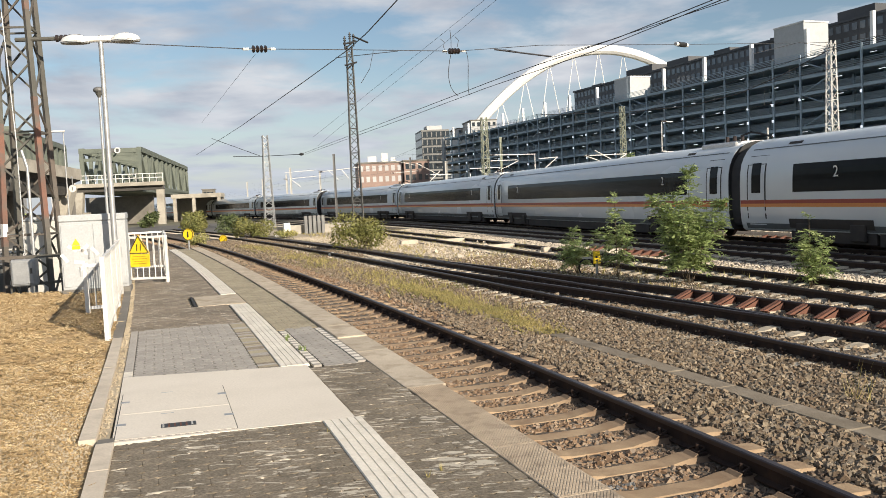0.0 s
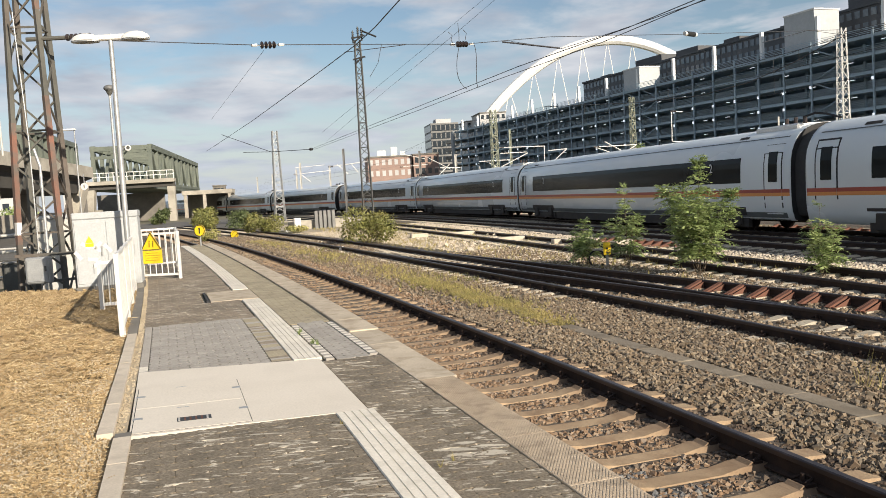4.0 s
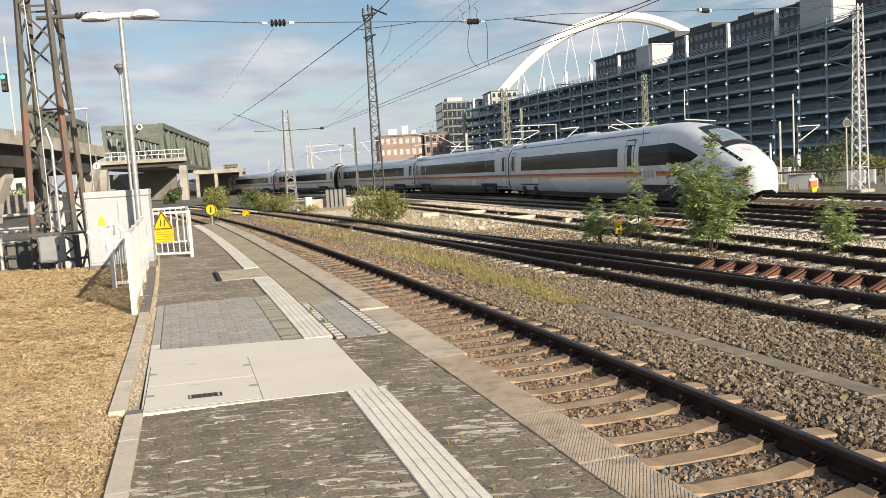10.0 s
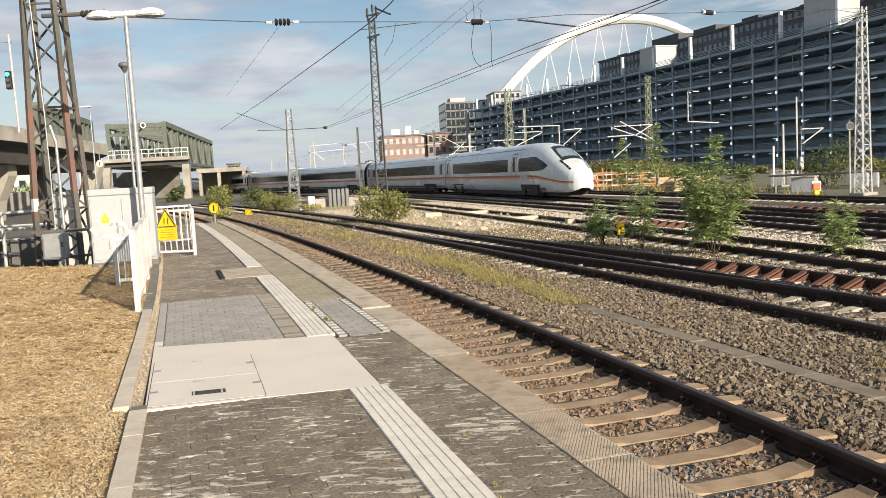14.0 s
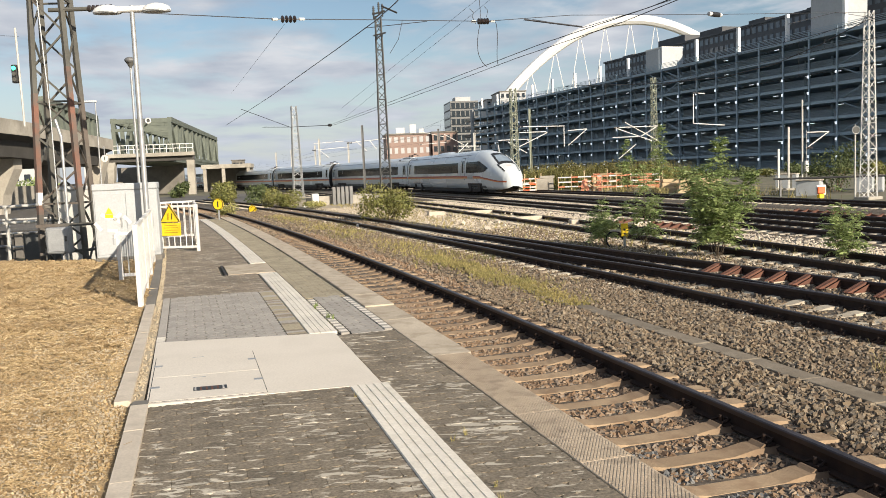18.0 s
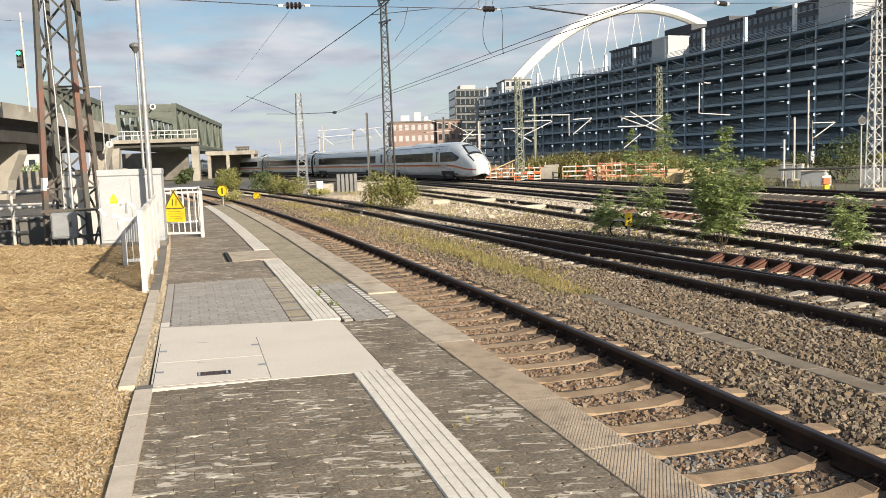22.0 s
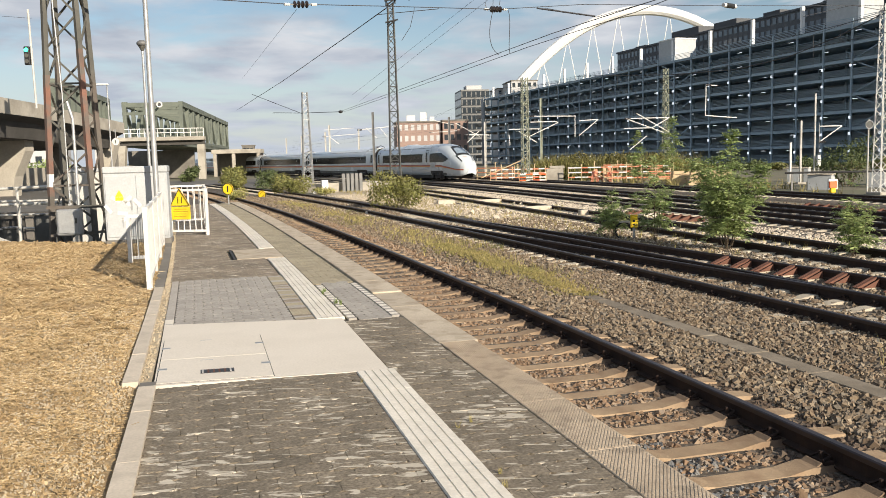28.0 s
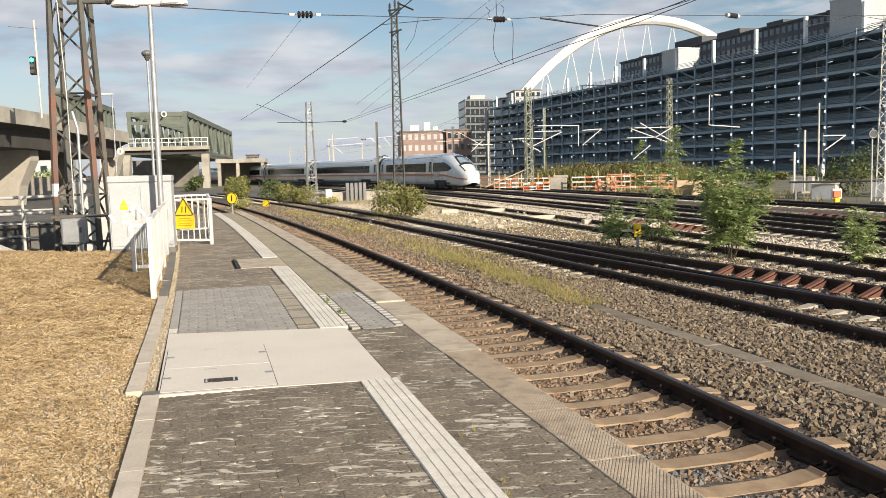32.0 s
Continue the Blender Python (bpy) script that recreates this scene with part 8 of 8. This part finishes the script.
# contact wires over the two near tracks and feeders further off
for pts, r, label in ((((-13.31, 54.22, 5.0), (-6.86, 35.95, 5.0), (-2.64, 23.49, 5.0), (-1.22, 19.21, 5.0), (-0.71, 17.4, 5.0), (2.6, 4, 5.1)), 0.011, "contact wire above the platform track"),
                      (((-12.33, 52, 6.75), (-4.09, 24, 5.82)), 0.005, "thin feeder wire ending at the cross-span"),
                      (((-7.0, 56.6, 4.9), (0.31, 32.16, 4.9), (2.9, 23.42, 4.9), (4.67, 18.51, 4.9), (7.4, 8, 4.9)), 0.010, "contact wire above the second track"),
                      (((-6.59, 54.76, 4.75), (0.31, 32.11, 4.75), (2.41, 24.91, 4.75), (4.26, 19.41, 4.75), (7.0, 8, 4.75)), 0.009, "contact wire above the second track"),
                      (((-6.6, 60, 6.2), (-2.11, 50, 7.89), (1.48, 42, 9.23), (4.1, 36, 10.2)), 0.007, "thin feeder wire high above the yard"),
                      (((-6.3, 60, 5.6), (-1.79, 50, 7.53), (2.02, 42, 9.11), (4.6, 36, 10.2)), 0.007, "thin feeder wire high above the yard"),
                      (((11.37, 75.0, 8.44), (15.74, 60.0, 7.0), (18.16, 54.0, 6.68), (19.39, 49.0, 6.82), (20.63, 46.0, 7.42), (22.22, 43.5, 8.39)), 0.03, "pale insulated feeder cable to the mast"),
                      (((-19.32, 95, 7.16), (-15.85, 93, 6.93), (-9.94, 80, 6.21)), 0.03, "wire with dark knobs at the pale mast"),
                      (((-22, 97, 9.4), (-15.85, 93, 6.9)), 0.03, "stay wire of the pale mast"),
                      (((6.97, 60, 11.75), (7.85, 45, 8.69), (9.6, 40, 8.57), (12, 30, 8.2)), 0.016, "feeder wire with dark clamps"),
                      (((-6.52, 83.0, 15.47), (-0.53, 83.0, 15.86)), 0.035, "short side wire of the tall mast"),
                      (((-2.85, 83.0, 16.07), (-3.31, 83.0, 14.27), (-4.19, 83.0, 12.97)), 0.025, "slack wire beside the tall mast"),
                      (((3.29, 31.0, 6.86), (5.37, 31.0, 6.52)), 0.03, "pale steady rod below the cross-span"),
                      (((-31.76, 62.0, 12.59), (-29.63, 62.0, 12.38)), 0.012, "thin wire from the viaduct signal"),
                      (((17.32, 42.0, 7.98), (19.66, 42.0, 8.45), (21.96, 43.0, 8.26)), 0.014, "high feeder wire before the car park")):
    wire("overhead_wire", pts, r, label)
for x, y, z in ((-9.94, 80, 6.21),):
    b = thing("wire_ball", (x, y, z), "dark round wire marker", "wire marker", "wire markers")
    bm = B()
    bmesh.ops.create_icosphere(bm, subdivisions=2, radius=0.17, matrix=Matrix.Diagonal((1.3, 1, 0.8, 1)))
    part("ball", bm, M["black"], b)


def arm_frame(x, y, z, bars, label, r=0.05):
    """White cantilever tubes in one upright plane: bars of (x, z) to (x, z) from the foot of the frame."""
    c = thing("cantilever_arm", (x, y, z), label, "cantilever", "cantilever arms")
    for x0, z0, x1, z1 in bars:
        bm = B()
        beam(bm, (x0, 0, z0), (x1, 0.15, z1), r, n=6)
        part("arm_tube", bm, M["whitesteel"], c)
    bm = B()
    for k in range(4):
        cyl(bm, (bars[0][0] + 0.15 * k, 0, bars[0][1]), 0.10, 0.08, 8, "X")
    part("insulator", bm, M["porcelain"], c)


LBL = "white tubular cantilever arms holding the wires"
arm_frame(8.4, 88, 3.5, ((0, 2.2, 4.8, 2.1), (4.7, 2.1, 4.7, 0), (5.1, 1.6, 7.1, 1.7), (5.1, 0.1, 7.1, 1.7), (0.1, 1.6, 2.9, 1.6), (-0.1, 0.1, 3.0, 1.5), (-1.1, 0.7, 0.8, -0.5)), LBL)
arm_frame(18.3, 88, 3.7, ((0, 1.5, 4.5, 1.5), (1.1, 2.0, 4.5, 0), (0, 1.5, 3.9, 0), (-0.2, 0.5, 2.7, 0.5), (2.7, 0.5, 4.5, 1.5), (0.4, -1.7, 2.2, -0.3)), LBL)
arm_frame(26.5, 88, 5.3, ((0, 3.1, 0, 0), (0, 3.1, 1.2, 3.0), (0, 0, 3.2, -0.3)), "white square steel bracket of the wires", 0.055)
arm_frame(2.0, 88, 3.2, ((-0.3, 0.8, 2.3, 0.7), (0, 0, 1.2, 1.1), (4.3, 0.7, 4.4, -0.4), (4.3, 1.2, 7.5, 1.2)), LBL)
arm_frame(-10.5, 100, 5.2, ((0, 0, 5.2, 0.4), (1.0, 0.2, 2.2, -1.0), (2.6, 0.2, 3.4, -0.9)), LBL)
arm_frame(-19.0, 130, 5.4, ((0, 0, 5.6, 0.3), (0.2, 1.0, 4.8, 1.2), (1.0, 0, 2.4, -1.2)), LBL)
arm_frame(-3.2, 150, 6.2, ((0, 0, 4.8, 0.2), (4.5, 1.6, 8.8, -0.9), (0.5, 2.2, 4.4, 1.2)), LBL)


def steel_post(at, h, mm, label, w=0.11):
    p = thing("catenary_post", at, label, "catenary post", "catenary posts")
    for s in (-1, 1):
        bm = B()
        box(bm, s * w - 0.025, s * w + 0.025, -0.08, 0.08, 0, h)
        part("flange", bm, mm, p)
    bm = B()
    box(bm, -w + 0.025, w - 0.025, -0.006, 0.006, 0, h)
    part("web", bm, mm, p)
    bm = B()
    box(bm, -0.3, 0.3, -0.3, 0.3, -0.2, 0.12, bevel=0.03)
    part("footing", bm, M["concrete"], p)


for x, y, h, mm in ((-8.7, 100, 8.0, "greydark"), (-18.0, 130, 7.9, "palesteel"), (-14.6, 140, 7.6, "palesteel"), (-21.5, 150, 7.6, "palesteel"), (-30, 175, 7.8, "palesteel"),
                    (-36, 190, 7.8, "palesteel"), (10.6, 97, 8.9, "greensteel"), (32.12, 75, 7.2, "palesteel"), (24.73, 60, 4.4, "palesteel"), (24.22, 60.5, 2.9, "whitesteel"),
                    (4.2, 96, 6.4, "palesteel"), (0.2, 108, 7.6, "greydark")):
    steel_post((x, y, LOW), h, M[mm], "slender steel catenary post", 0.03 if 20 < x < 33 else 0.11)
s = thing("speed_board", (22.1, 45.0, LOW), "round grey board on a slim post", "sign")
bm = B(); beam(bm, (0, 0.05, 0), (0, 0.05, 3.9), 0.04, n=8); part("post", bm, M["palesteel"], s)
bm = B(); cyl(bm, (0, 0, 3.6), 0.20, 0.04, 20, "Y"); part("disc", bm, M["mastdark"], s)
bm = B(); tube(bm, [(0.20 * math.cos(t), -0.03, 3.6 + 0.20 * math.sin(t)) for t in steps(0, 6.28, 20)], 0.025, 5); part("rim", bm, M["galv"], s)


# coarse stones on the yard tracks
def yard_stones():
    for off, n, y0, y1 in ((-9.3, 7000, 8, 60), (-4.7, 6000, 10, 60), (0.0, 5000, 14, 70), (-2.4, 3000, 12, 60)):
        y = rng.uniform(0, 1, n) ** 1.3 * (y1 - y0) + y0
        o = rng.uniform(-1.9, 1.9, n) * (0.68 if off < -9 else 1.0)
        C = np.array([tuple(T(a, off - (0.012 * (a - 20) if off < -9 else 0) + b, BED + 0.005)) for a, b in zip(y, o)])
        stones("yard_ballast", C - np.array([0, 0, 0.022]), 0.045, M["stone"], "coarse grey ballast on the yard tracks", False)


yard_stones()


def pale_band(o0, o1, n):
    """Washed pale gravel in the gap between two yard tracks."""
    y = rng.uniform(0, 1, n) ** 1.4 * 55 + 12
    o = rng.uniform(o0, o1, n)
    C = np.array([tuple(T(a, b, BED - 0.01)) for a, b in zip(y, o)])
    stones("pale_gravel", C, 0.05, M["kerb"], "pale washed gravel between the yard tracks", False)


pale_band(-7.6, -6.3, 7500)
pale_band(-3.2, -1.8, 6000)


# arm and counterweights on the post before the car park
arm_frame(32.53, 75, 2.21, ((0, 0, 2.0, 1.35), (0, 1.35, 2.0, 1.35)), LBL)
cw = thing("counterweight", (32.37, 74.7, LOW), "pale stacked counterweights hanging on the post", "counterweight")
for k in range(5):
    bm = B(); box(bm, -0.14, 0.14, -0.12, 0.12, 0.9 + 0.2 * k, 1.08 + 0.2 * k, bevel=0.01); part("weight", bm, M["whitesteel"], cw)
bm = B(); beam(bm, (0, 0, 0), (0, 0, 4.6), 0.02, n=6); part("rod", bm, M["palesteel"], cw)
bm = B(); box(bm, -0.35, 0.35, -0.3, 0.3, -0.1, 0.2); part("footing", bm, M["concrete"], cw)


# rust-red guard brackets on the yard tracks
def rail_guard(a, b, n):
    g = thing("rail_guard", (0, 0, 0), "row of rust-red guard brackets along a rail", "rail guard", "rail guards")
    a, b = Vector((*a, RH)), Vector((*b, RH))
    d = (b - a).normalized()
    rz = math.degrees(math.atan2(-d.x, d.y))
    bm = B()
    beam(bm, a - Vector((0, 0, 0.1)), b - Vector((0, 0, 0.1)), 0.03, 0.07)
    part("guard_bar", bm, M["redrust"], g)
    bm = B()
    prism(bm, [(-0.55, -0.16), (0.0, 0.02), (0.0, -0.16)], -0.05, 0.05, pose(0, 0, 0, 90, 0, 0))
    me = mesh_of(bm, "bracket", M["redrust"])
    for i in range(n):
        p = a.lerp(b, (i + 0.5) / n)
        piece("bracket", me, g, pose(p.x, p.y, p.z, 0, 0, rz))


rail_guard((8.5, 28.3), (7.05, 33.0), 9)
rail_guard((16.1, 25.4), (14.5, 34.6), 15)

motions()
